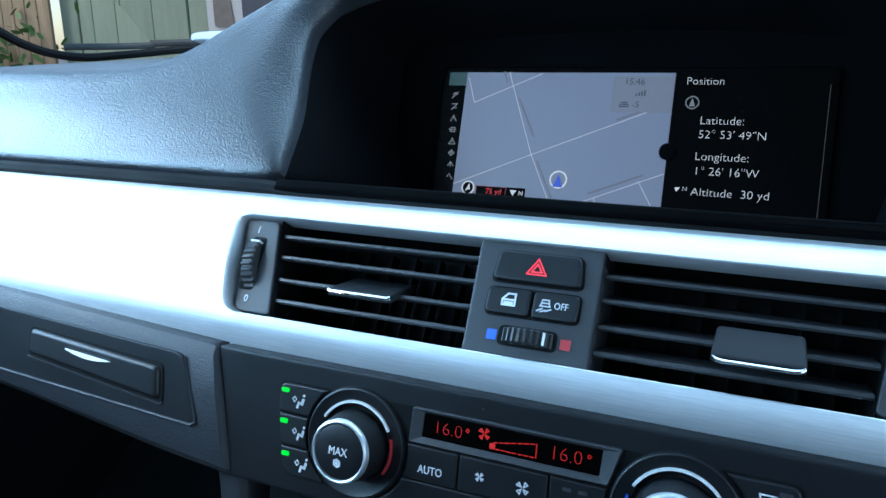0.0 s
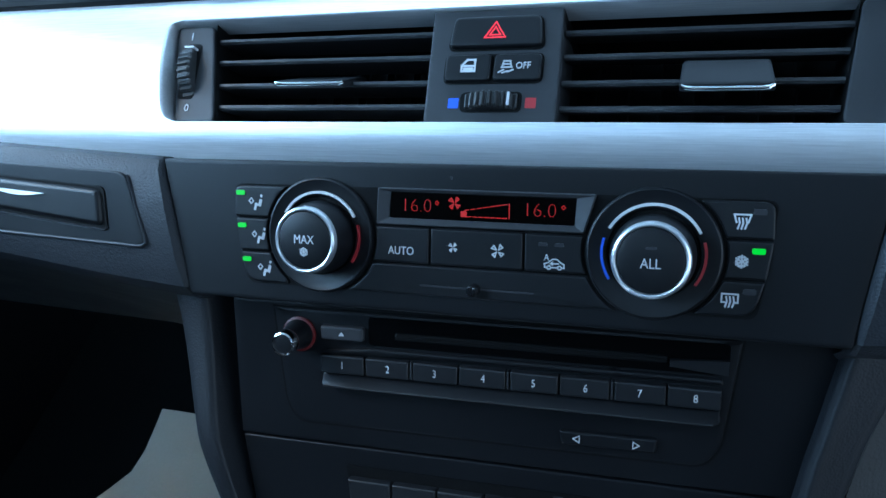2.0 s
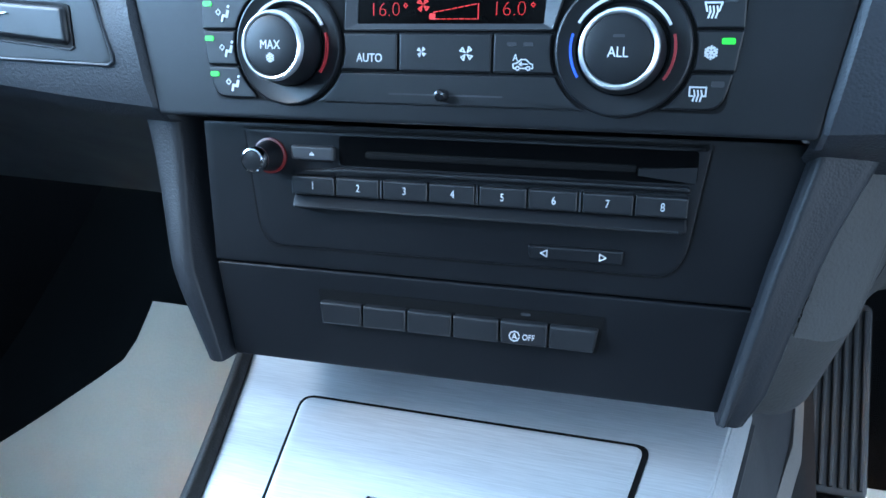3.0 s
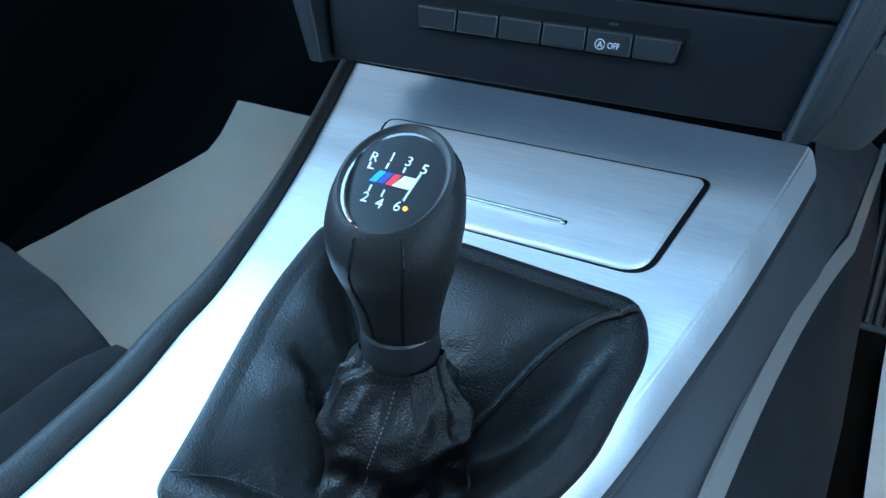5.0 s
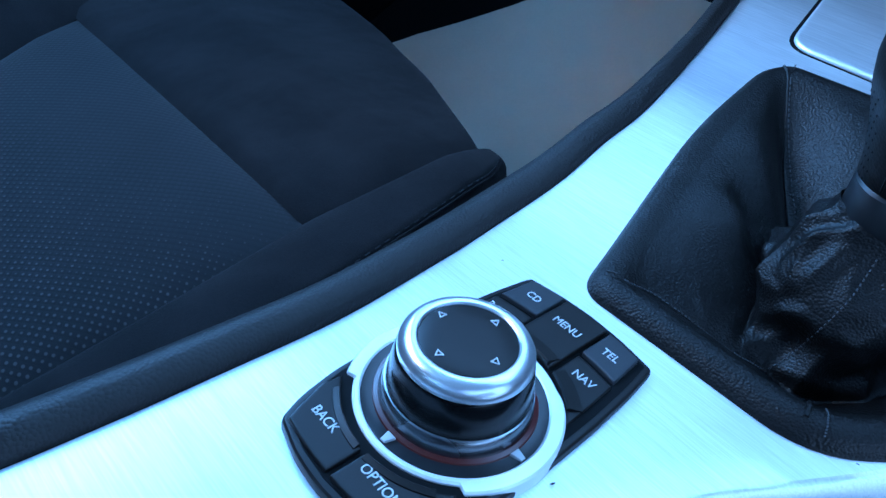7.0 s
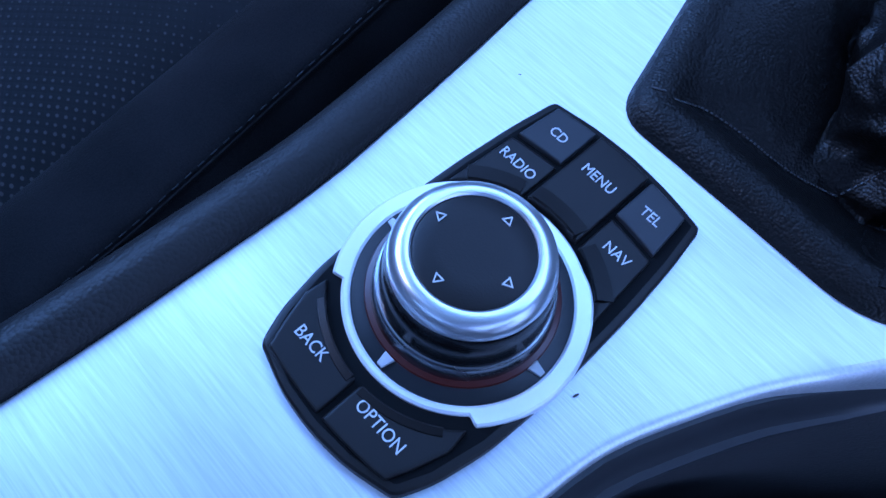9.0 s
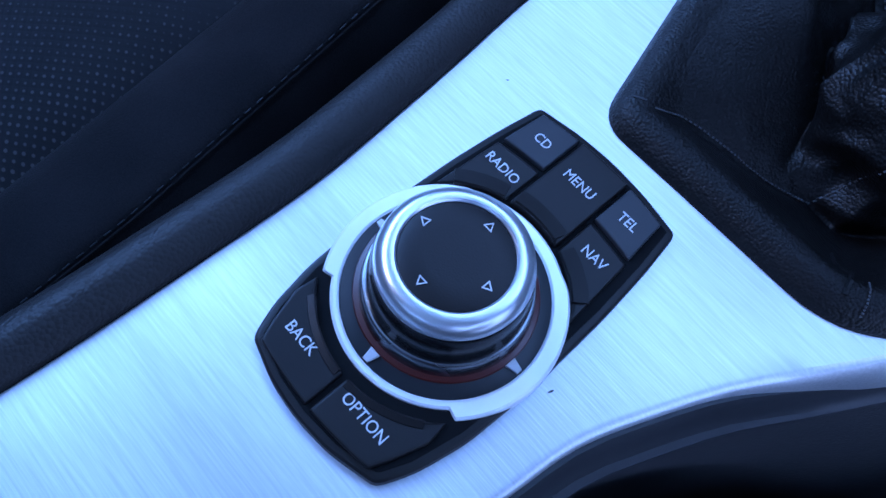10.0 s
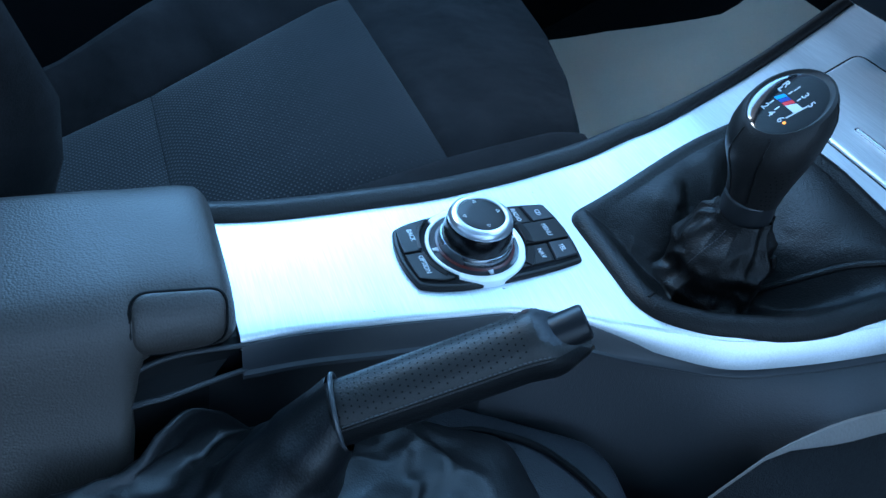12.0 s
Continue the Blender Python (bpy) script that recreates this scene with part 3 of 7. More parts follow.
def climate_panel():
    t = thing("climate_control", CLIMATE, "matt black climate control panel with two dials, keys and red display", "climate control")
    part("panel", prism(rounded([(-0.1392, -0.0272), (0.1380, -0.0262), (0.1475, 0.0357), (-0.1522, 0.0357)], 0.002), -0.05, 0.0, 0.0012, 3), PLASTIC, t)
    # shallow well behind all the keys
    part("key_well", prism(rounded([(-0.1070, -0.0192), (0.1060, -0.0182), (0.1110, 0.0256), (-0.1136, 0.0254)], 0.004), -0.002, 0.0004, 0), VOID, t)
    cuL, cuR, cv = -0.0702, 0.0686, 0.0042
    climate_knob(t, cuL, cv, False)
    climate_knob(t, cuR, cv, True)
    # air keys beside the passenger's dial
    rows = [(0.0246, 0.0108), (0.0101, -0.0042), (-0.0050, -0.0182)]
    left = [(-0.1127, -0.1126), (-0.1122, -0.1104), (-0.1100, -0.1070)]
    for (top, low), (lt, lb) in zip(rows, left):
        vs = np.linspace(low, top, 7)
        right = [(min(-0.0864, arc_x(cv, v, cuL, -1) - 0.0005), v) for v in vs]
        k = key_cell(t, "air_key", [(lb, low), *right, (lt, top)], r=[0.006 if low < -0.01 else 0.0010, *[0.0008] * 7, 0.0040 if top > 0.02 else 0.0010])
        part("led", prism(box2(lt + 0.0011, top - 0.0043, lt + 0.0053, top - 0.0022, 0.0007, 2), 0.0016, 0.0023, 0), GREENGLOW, k, "lit green indicator")
        at = ((lt + lb) / 2 + 0.0108, (top + low) / 2 - 0.0006)
        part("seated_icon", strokes(SEATED, 0.0010, 0.0016, 0.0021, at, 0.0062), WHITE, k)
        part("arrow_icon", strokes(STREAM, 0.0004, 0.0016, 0.0021, at, 0.0062), WHITE, k)
    right = [(0.1096, 0.1100), (0.1100, 0.1082), (0.1078, 0.1046)]
    rows = [(0.0249, 0.0114), (0.0108, -0.0034), (-0.0041, -0.0172)]
    icons = [(DEMIST, 0.0056), (FLAKE, 0.0044), (REARMIST, 0.0056)]
    for i, ((top, low), (rt, rb)) in enumerate(zip(rows, right)):
        vs = np.linspace(top, low, 7)
        arc = [(max(0.0822, arc_x(cv, v, cuR, 1) + 0.0005), v) for v in vs]
        k = key_cell(t, ("windscreen_key", "cooling_key", "rear_window_key")[i], [(rb, low), (rt, top), *arc], r=[0.006 if i == 2 else 0.0010, 0.0040 if i == 0 else 0.0010, *[0.0008] * 7])
        part("key_icon", strokes(icons[i][0], 0.0006, 0.0016, 0.0021, ((0.0989, 0.0995, 0.0963)[i], (top + low) / 2 - 0.0005), icons[i][1]), WHITE, k)
        led = prism(box2(rt - 0.0072, top - 0.0047, rt - 0.0027, top - 0.0026, 0.0004, 1), 0.0016, 0.0023, 0)
        part("led", led, GREENGLOW if i == 1 else GREYKEY, k, "lit green indicator" if i == 1 else "unlit indicator")
    # display
    frame_line = rounded([(-0.0436, 0.0104), (0.0428, 0.0106), (0.0470, 0.0256), (-0.0430, 0.0256)], 0.001)
    hole_line = rounded([(-0.0383, 0.0131), (0.0389, 0.0131), (0.0396, 0.0239), (-0.0377, 0.0241)], 0.0006)
    part("display_bezel", loft([[(x, y, z) for x, y in line] for line, z in ((frame_line, -0.001), (frame_line, 0.0019), (inset(frame_line, 0.0004), 0.0022), (hole_line, 0.0008), (hole_line, 0.0))]), GREYKEY, t)
    dis = part("display", prism(rounded([(-0.0381, 0.0134), (0.0387, 0.0134), (0.0393, 0.0234), (-0.0374, 0.0238)], 0.0005), 0.0, 0.0009, 0), GLASSBLACK, t, "dark display with red figures")
    lettering("16.0", 0.0056, REDGLOW, dis, (-0.0262, 0.0184, 0.0009), "figures", wide=1.0, thin=0.00026)
    lettering("16.0", 0.0056, REDGLOW, dis, (0.0252, 0.0184, 0.0009), "figures", wide=1.0, thin=0.00026)
    for u in (-0.0172, 0.0345):
        part("degree_sign", strokes([(-0.4, 0, 0, 0.4), (0, 0.4, 0.4, 0), (0.4, 0, 0, -0.4), (0, -0.4, -0.4, 0)], 0.0003, 0.0009, 0.0011, (u, 0.0200), 0.0020), REDGLOW, dis)
    part("fan_figure", strokes(FAN, 0.0005, 0.0009, 0.0011, (-0.0098, 0.0202), 0.0046), REDGLOW, dis)
    part("fan_step", prism(box2(-0.0070, 0.0147, -0.0046, 0.0170, 0.0002, 1), 0.0008, 0.0011, 0), REDGLOW, dis)
    dash = []
    for a, b in (((-0.0054, 0.0174), (0.0130, 0.0206)), ((-0.0044, 0.0149), (0.0130, 0.0149))):
        for k in range(7):
            p, q = k / 7, (k + 0.62) / 7
            dash.append((a[0] + (b[0] - a[0]) * p, a[1] + (b[1] - a[1]) * p, a[0] + (b[0] - a[0]) * q, a[1] + (b[1] - a[1]) * q))
    dash.append((0.0130, 0.0149, 0.0130, 0.0206))
    part("fan_scale", strokes(dash, 0.00035, 0.0009, 0.0011), REDGLOW, dis)
    # middle row of keys, cut by the dials
    vs = np.linspace(-0.0054, 0.0095, 6)
    a = key_cell(t, "auto_key", [(-0.0204, -0.0054), (-0.0204, 0.0095), *[(arc_x(cv, v, cuL, 1) + 0.0006, v) for v in vs[::-1]]])
    lettering("AUTO", 0.0034, WHITE, a, (-0.0325, -0.0005, 0.0019), wide=0.85)
    f = key_cell(t, "fan_key", [(-0.0196, -0.0054), (0.0190, -0.0054), (0.0190, 0.0095), (-0.0196, 0.0095)])
    part("small_fan_icon", strokes(FAN, 0.0004, 0.0016, 0.0021, (-0.0098, 0.0022), 0.0034), WHITE, f)
    part("large_fan_icon", strokes(FAN, 0.0005, 0.0016, 0.0021, (0.0089, 0.0018), 0.0050), WHITE, f)
    r = key_cell(t, "recirculation_key", [(0.0198, -0.0054), *[(arc_x(cv, v, cuR, -1) - 0.0006, v) for v in vs], (0.0198, 0.0095)])
    part("car_icon", strokes(RECIRC, 0.00045, 0.0016, 0.0021, (0.0317, -0.0016), 0.0066), WHITE, r)
    lettering("A", 0.0026, WHITE, r, (0.0287, 0.0004, 0.0019), wide=0.8)
    for u in (0.0270, 0.0335):
        part("led", prism(box2(u - 0.0018, 0.0048, u + 0.0018, 0.0062, 0.0003, 1), 0.0016, 0.0022, 0), GREYKEY, r, "unlit indicator")
    vs = np.linspace(-0.0188, -0.0062, 6)
    s = key_cell(t, "slide_strip", [*[(max(-0.0580, arc_x(cv, v, cuL, 1) + 0.0006), v) for v in vs[::-1]], *[(min(0.0560, arc_x(cv, v, cuR, -1) - 0.0006), v) for v in vs]], h=0.0012)
    part("slide_slot", prism(box2(-0.0242, -0.0149, 0.0240, -0.0142, 0.0003, 1), 0.001, 0.0014, 0), GREYKEY, s)
    part("slide_knob", lathe([(0.0025, 0.0), (0.0025, 0.0055), (0.0019, 0.0066), (0.001, 0.0068)], 20, Matrix.Translation((-0.0004, -0.0145, 0))), GLOSS, s)
    part("screw_dot", lathe([(0.0006, 0), (0.0005, 0.0005)], 10, Matrix.Translation((-0.0115, 0.0302, 0))), GREYKEY, t)


def sound_unit():
    t = thing("cd_player", STACK, "matt black car radio with CD slot and numbered keys", "car radio")
    pts = rounded([(-0.0910, 0.0008), (0.0930, 0.0012), (0.0998, 0.0105), (0.1058, 0.0580), (-0.1020, 0.0580), (-0.0968, 0.0105)], [0.006, 0.006, 0.01, 0.001, 0.001, 0.01])
    part("face_plate", prism(inset(pts, 0.0010), -0.01, 0.0010, 0.0008), PLASTIC, t)
    part("plate_gap", prism(pts, -0.01, 0.0002, 0), VOID, t)
    kb = part("volume_knob", lathe([(0.0072, 0.0), (0.0072, 0.003), (0.0062, 0.0055), (0.0054, 0.0140), (0.0046, 0.0178), (0.0040, 0.0180)], 36, Matrix.Translation((-0.0882, 0.0450, 0))), KEY, t)
    part("red_glow_ring", lathe([(0.0082, 0.0008), (0.0082, 0.0020), (0.0072, 0.0024)], 36, Matrix.Translation((-0.0882, 0.0450, 0))), material("dim_red_ring", (0.10, 0.006, 0.008), 0.4, emit=0.25), kb)
    part("chrome_ring", lathe([(0.0054, 0.0125), (0.0058, 0.0140), (0.0058, 0.0165), (0.0053, 0.0182), (0.0047, 0.0186), (0.0044, 0.0176)], 36, Matrix.Translation((-0.0882, 0.0450, 0)), ring=True), CHROME, kb, "chrome ring")
    e = part("eject_key", prism(rounded([(-0.0762, 0.0440), (-0.0558, 0.0440), (-0.0556, 0.0506), (-0.0766, 0.0506)], 0.0014), 0, 0.0040, 0.0012, 3), GREYKEY, t)
    part("eject_icon", strokes([(-0.4, 0, 0.4, 0), (-0.4, 0, 0, 0.5), (0.4, 0, 0, 0.5), (-0.2, 0.15, 0.2, 0.15)], 0.0004, 0.0039, 0.0042, (-0.0660, 0.0466), 0.0026), WHITE, e)
    # Near-black plate: the shade under the climate panel is put into it.
    part("slot_recess", prism(box2(-0.0540, 0.0420, 0.1002, 0.0556, 0.002), 0, 0.0013, 0.0005), HOOD, t)
    part("cd_slot", prism(box2(-0.0412, 0.0456, 0.0765, 0.0490, 0.0014), 0, 0.0022, 0.0007, 3), VOID, t)
    part("slot_wing", loft([[(u, v, z) for v, z in ((lo, 0.0010), (lo, 0.0024), (hi, 0.0034), (hi, 0.0010))] for u, lo, hi in ((0.0772, 0.0447, 0.0477), (0.0860, 0.0438, 0.0482), (0.0998, 0.0425, 0.0490))], True, True, True), KEYLIGHT, t, "sloping wing at the end of the slot")
    part("slot_mouth", prism(box2(-0.0402, 0.0468, 0.0755, 0.0478, 0.0004, 1), 0, 0.0026, 0), VOID, t)
    part("slot_shelf", prism(rounded([(-0.0760, 0.0384), (0.0985, 0.0384), (0.0975, 0.0412), (-0.0530, 0.0412)], 0.001), 0, 0.0030, 0.0012, 3), KEY, t)
    w = (0.0986 + 0.0770) / 8
    for k in range(8):
        u0 = -0.0770 + w * k
        gap = 0.0011 if k % 2 else 0.0004
        gap0 = 0.0011 if k and k % 2 == 0 else 0.0004
        key = part("number_key", prism(box2(u0 + gap0, 0.0283, u0 + w - gap, 0.0369, 0.0008), 0, 0.0045, 0.0009, 3), KEYLIGHT, t)
        lettering(str(k + 1), 0.0034, WHITE, key, (u0 + w / 2 + 0.0002, 0.0325, 0.0046), "numeral", wide=0.8)
        if k in (2, 4, 6):
            part("key_divider", prism(box2(u0 - 0.0004, 0.0286, u0 + 0.0004, 0.0366, 0.0002, 1), 0, 0.0040, 0), GREYKEY, t)
    rows = []
    for u, k in ((-0.0768, 0.0), (-0.0758, 0.6), (-0.0738, 1.0), *[(x, 1.0) for x in np.linspace(-0.06, 0.08, 8)], (0.0946, 1.0), (0.0968, 0.6), (0.0980, 0.0)):
        rows.append([(u, v, 0.0008 + w * k) for v, w in ((0.0276, 0.0), (0.0272, 0.0010), (0.0244, 0.0062), (0.0236, 0.0070), (0.0228, 0.0066), (0.0225, 0.0050), (0.0223, 0.0))])
    part("ledge", loft(rows, False), KEYLIGHT, t, "sloping ledge under the number keys")
    a = part("seek_key", prism(rounded([(0.0345, 0.0062), (0.0734, 0.0066), (0.0740, 0.0128), (0.0335, 0.0124)], 0.001), 0, 0.0036, 0.001, 3), KEY, t)
    for u, s in ((0.0408, -1), (0.0654, 1)):
        part("seek_icon", strokes([(-0.4 * s, -0.5, -0.4 * s, 0.5), (-0.4 * s, -0.5, 0.5 * s, 0), (-0.4 * s, 0.5, 0.5 * s, 0)], 0.0004, 0.0035, 0.0038, (u, 0.0094), 0.0030), WHITE, a)


def switch_row():
    t = thing("switch_bar", STACK, "row of six black rocker keys below the radio, five blank", "switch bar")
    part("recess", prism(rounded([(-0.0634, -0.0350), (0.0656, -0.0350), (0.0684, -0.0182), (-0.0668, -0.0180)], 0.0012), -0.01, 0.0006, 0), VOID, t)
    w = 0.1312 / 6
    for k in range(6):
        u0 = -0.0650 + w * k
        d = 0.0012 if k == 0 else 0.0
        d1 = 0.0016 if k == 5 else 0.0
        b = part("rocker_key", prism(rounded([(u0 + 0.0004 + d, -0.0338), (u0 + w - 0.0004 - d1, -0.0338), (u0 + w - 0.0004, -0.0232), (u0 + 0.0004, -0.0232)], 0.0009), 0, 0.0046, 0.0012, 3), KEYLIGHT, t)
        if k == 4:
            part("stop_icon", strokes([(0.45, 0.1, 0.3, 0.4), (0.3, 0.4, 0, 0.5), (0, 0.5, -0.35, 0.35), (-0.35, 0.35, -0.5, 0), (-0.5, 0, -0.35, -0.35), (-0.35, -0.35, 0, -0.5), (0, -0.5, 0.3, -0.4), (0.3, -0.4, 0.45, -0.1), (-0.2, -0.25, 0, 0.25), (0, 0.25, 0.2, -0.25), (-0.12, -0.1, 0.12, -0.1)], 0.0004, 0.0045, 0.0048, (u0 + 0.0070, -0.0296), 0.0047), WHITE, b)
            lettering("OFF", 0.0028, WHITE, b, (u0 + 0.0133, -0.0298, 0.0047), wide=0.8)
            part("led", prism(box2(u0 + 0.009, -0.0209, u0 + 0.0132, -0.0198, 0.0003, 1), 0.0, 0.0012, 0), GREYKEY, t, "unlit indicator")


def centre_stack():
    t = thing("centre_stack", STACK, "matt black lower dashboard stack holding radio and switches", "dashboard panel")
    part("panel", prism(rounded([(-0.1215, -0.0078), (0.1290, -0.0078), (0.1420, 0.0600), (-0.1230, 0.0600)], 0.001), -0.06, 0.0, 0.0007), PLASTIC, t)
    low = prism(rounded([(-0.1140, -0.0572), (0.1190, -0.0566), (0.1270, -0.0089), (-0.1210, -0.0089)], 0.0012), -0.08, 0.0, 0.001, 3)
    part("lower_panel", low, PLASTIC, t)
    # grained side pillars running down to the console: the one on the passenger's side is broad above and tapers
    shapes = ((-1, [-0.060, -0.045, -0.013, 0.020, 0.045, 0.075, 0.095], [0.1130, 0.1148, 0.1192, 0.1206, 0.1212, 0.1225, 0.1260], [0.1262, 0.1322, 0.1448, 0.1520, 0.1575, 0.1640, 0.1690]),
              (1, [-0.060, -0.045, 0.010, 0.023, 0.049, 0.060, 0.095], [0.1172, 0.1200, 0.1300, 0.1330, 0.1385, 0.1412, 0.1500], [0.1262, 0.1330, 0.1455, 0.1490, 0.1580, 0.1620, 0.1740]))
    for s, vs, inner, outer in shapes:
        rows = []
        for v in np.linspace(-0.0595, 0.084 if s < 0 else 0.088, 30):
            a, b = float(np.interp(v, vs, inner)), float(np.interp(v, vs, outer))
            d = b - a
            low = 0.75 + 0.25 * min(1.0, (v + 0.06) / 0.05)
            if s < 0:
                back = 0.011 * ease((v + 0.030) / 0.085)
                k = 0.30 + 0.10 * ease((v + 0.05) / 0.06)
                line = [(a - 0.0006, -0.014), (a + d * k * 0.7, -0.006), (a + d * k, 0.0060 * low), (a + d * (k + 0.05), 0.0094 * low), (a + d * 0.60, 0.0104 * low), (a + d * 0.85, 0.0084 * low), (a + d * 0.95, 0.0045), (a + d * 1.0, -0.004), (a + d * 0.98, -0.05)]
                line = [(x, w - back) for x, w in line]
            else:
                line = [(a, -0.012), (a, 0.004), (a + 0.0010, 0.0078 * low), (a + 0.0030, 0.0096 * low), (a + d * 0.45, 0.0078 * low), (a + d * 0.80, 0.0058), (a + d * 1.05, 0.0042), (a + d * 1.22, 0.0000), (a + d * 1.22, -0.03)]
            rows.append([(s * p.x, v, p.y) for p in curve([(*q, 0) for q in line], 4)])
        part("side_pillar", loft(rows, False), PILLAR, t, "grained soft plastic pillar")


def lower_pad(s):
    name = "glovebox_panel" if s < 0 else "knee_panel"
    t = thing(name, CLIMATE, "grained black lower dashboard panel beside the climate control", "dashboard panel")
    rows = []
    for u in (0.1524, 0.1529, 0.1537, 0.1550, 0.160, 0.168, 0.178, *np.linspace(0.19, 0.62, 14)):
        dip = 0.0060 * max(0.0, 1 - (u - 0.1524) / 0.0026) ** 2
        q = min(1.0, (u - 0.156) / 0.16)
        rise = 0.0165 * q + 0.02 * max(0, u - 0.316)
        top = 0.0365 + 0.009 * q
        sec = [(top, -0.03), (top, -0.0035), (top - 0.0016, -0.0005), (top - 0.006, 0.002), (0.012 + rise * 0.6, 0.0034), (-0.012 + rise * 0.8, 0.003), (-0.024 + rise, 0.0005), (-0.0295 + rise, -0.006),
               (-0.034 + rise, -0.020), (-0.048 + rise, -0.050)]
        slant = (0.21 if s < 0 else 0.155) * max(0.0, 1 - (u - 0.156) / 0.03)
        shift = 0.0 if s < 0 else 0.0050 * max(0.0, 1 - (u - 0.153) / 0.04)
        rows.append([(s * (u - shift - slant * min(0.064, max(0.0, 0.0355 - v))), v, w - dip) for v, w in sec])
    part("pad", loft(rows, False), PAD, t, "grained soft plastic")
    rows = []
    for u in (0.130, 0.150, *np.linspace(0.17, 0.62, 10)):
        rise = 0.0165 * min(1.0, max(0.0, (u - 0.156) / 0.16)) + 0.02 * max(0, u - 0.316)
        sec = ((-0.0478, -0.0497), (-0.066, -0.095), (-0.090, -0.150), (-0.1155, -0.205), (-0.1190, -0.213), (-0.1170, -0.220), (-0.06, -0.30)) if s < 0 else ((-0.0478, -0.0497), (-0.060, -0.075), (-0.074, -0.115), (-0.085, -0.19), (-0.06, -0.30))
        rows.append([(s * u, v + rise, w) for v, w in sec])
    if s > 0:
        part("felt_cover", loft(rows, False), CARPET, t, "black felt under cover")
        return
    part("under_cover", loft(rows, False), PAD, t, "sloping dark plastic under cover")
    # shallow shelf with the cup holder drawer let into it
    shelf = rounded([(-0.3600, 0.0015), (-0.1608, -0.0052), (-0.1712, 0.0288), (-0.3600, 0.0368)], [0.002, 0.004, 0.005, 0.002])
    part("recess_plate", prism(shelf, -0.004, 0.0040, 0.0004), PLASTIC, t)
    part("recess_lip", tube([(-0.360, 0.0012, 0.0040), (-0.1630, -0.0056, 0.0040), (-0.1606, -0.0040, 0.0038), (-0.1612, -0.0010, 0.0036), (-0.1706, 0.0276, 0.0032)], [0.0009, 0.0009, 0.0009, 0.0008, 0.0004], 8), PAD, t)
    part("drawer_gap", prism(rounded([(-0.2828, 0.0108), (-0.1818, 0.0016), (-0.1832, 0.0218), (-0.2816, 0.0276)], 0.003), 0, 0.0046, 0), VOID, t)
    part("gap_lip", tube([(-0.2822, 0.0102, 0.0044), (-0.1838, 0.0012, 0.0044), (-0.1815, 0.0026, 0.0042)], 0.0006, 6), PAD, t)
    d = part("cup_holder_drawer", prism(rounded([(-0.2808, 0.0122), (-0.1838, 0.0030), (-0.1850, 0.0206), (-0.2798, 0.0266)], 0.0035), 0, 0.0066, 0.0024, 4), KEY, t, "closed cup holder drawer")
    bar = [(-0.2500 + 0.0325 * k / 12, 0.0197 - 0.0020 * k / 12) for k in range(13)]
    low = [(x, y - 0.0021 * math.sin(math.pi * (k + 0.35) / 12.7)) for k, (x, y) in enumerate(bar)]
    part("silver_bar", strip_solid(low, bar, 0.0060, 0.0080), SATIN, d, "bright silver pull bar")


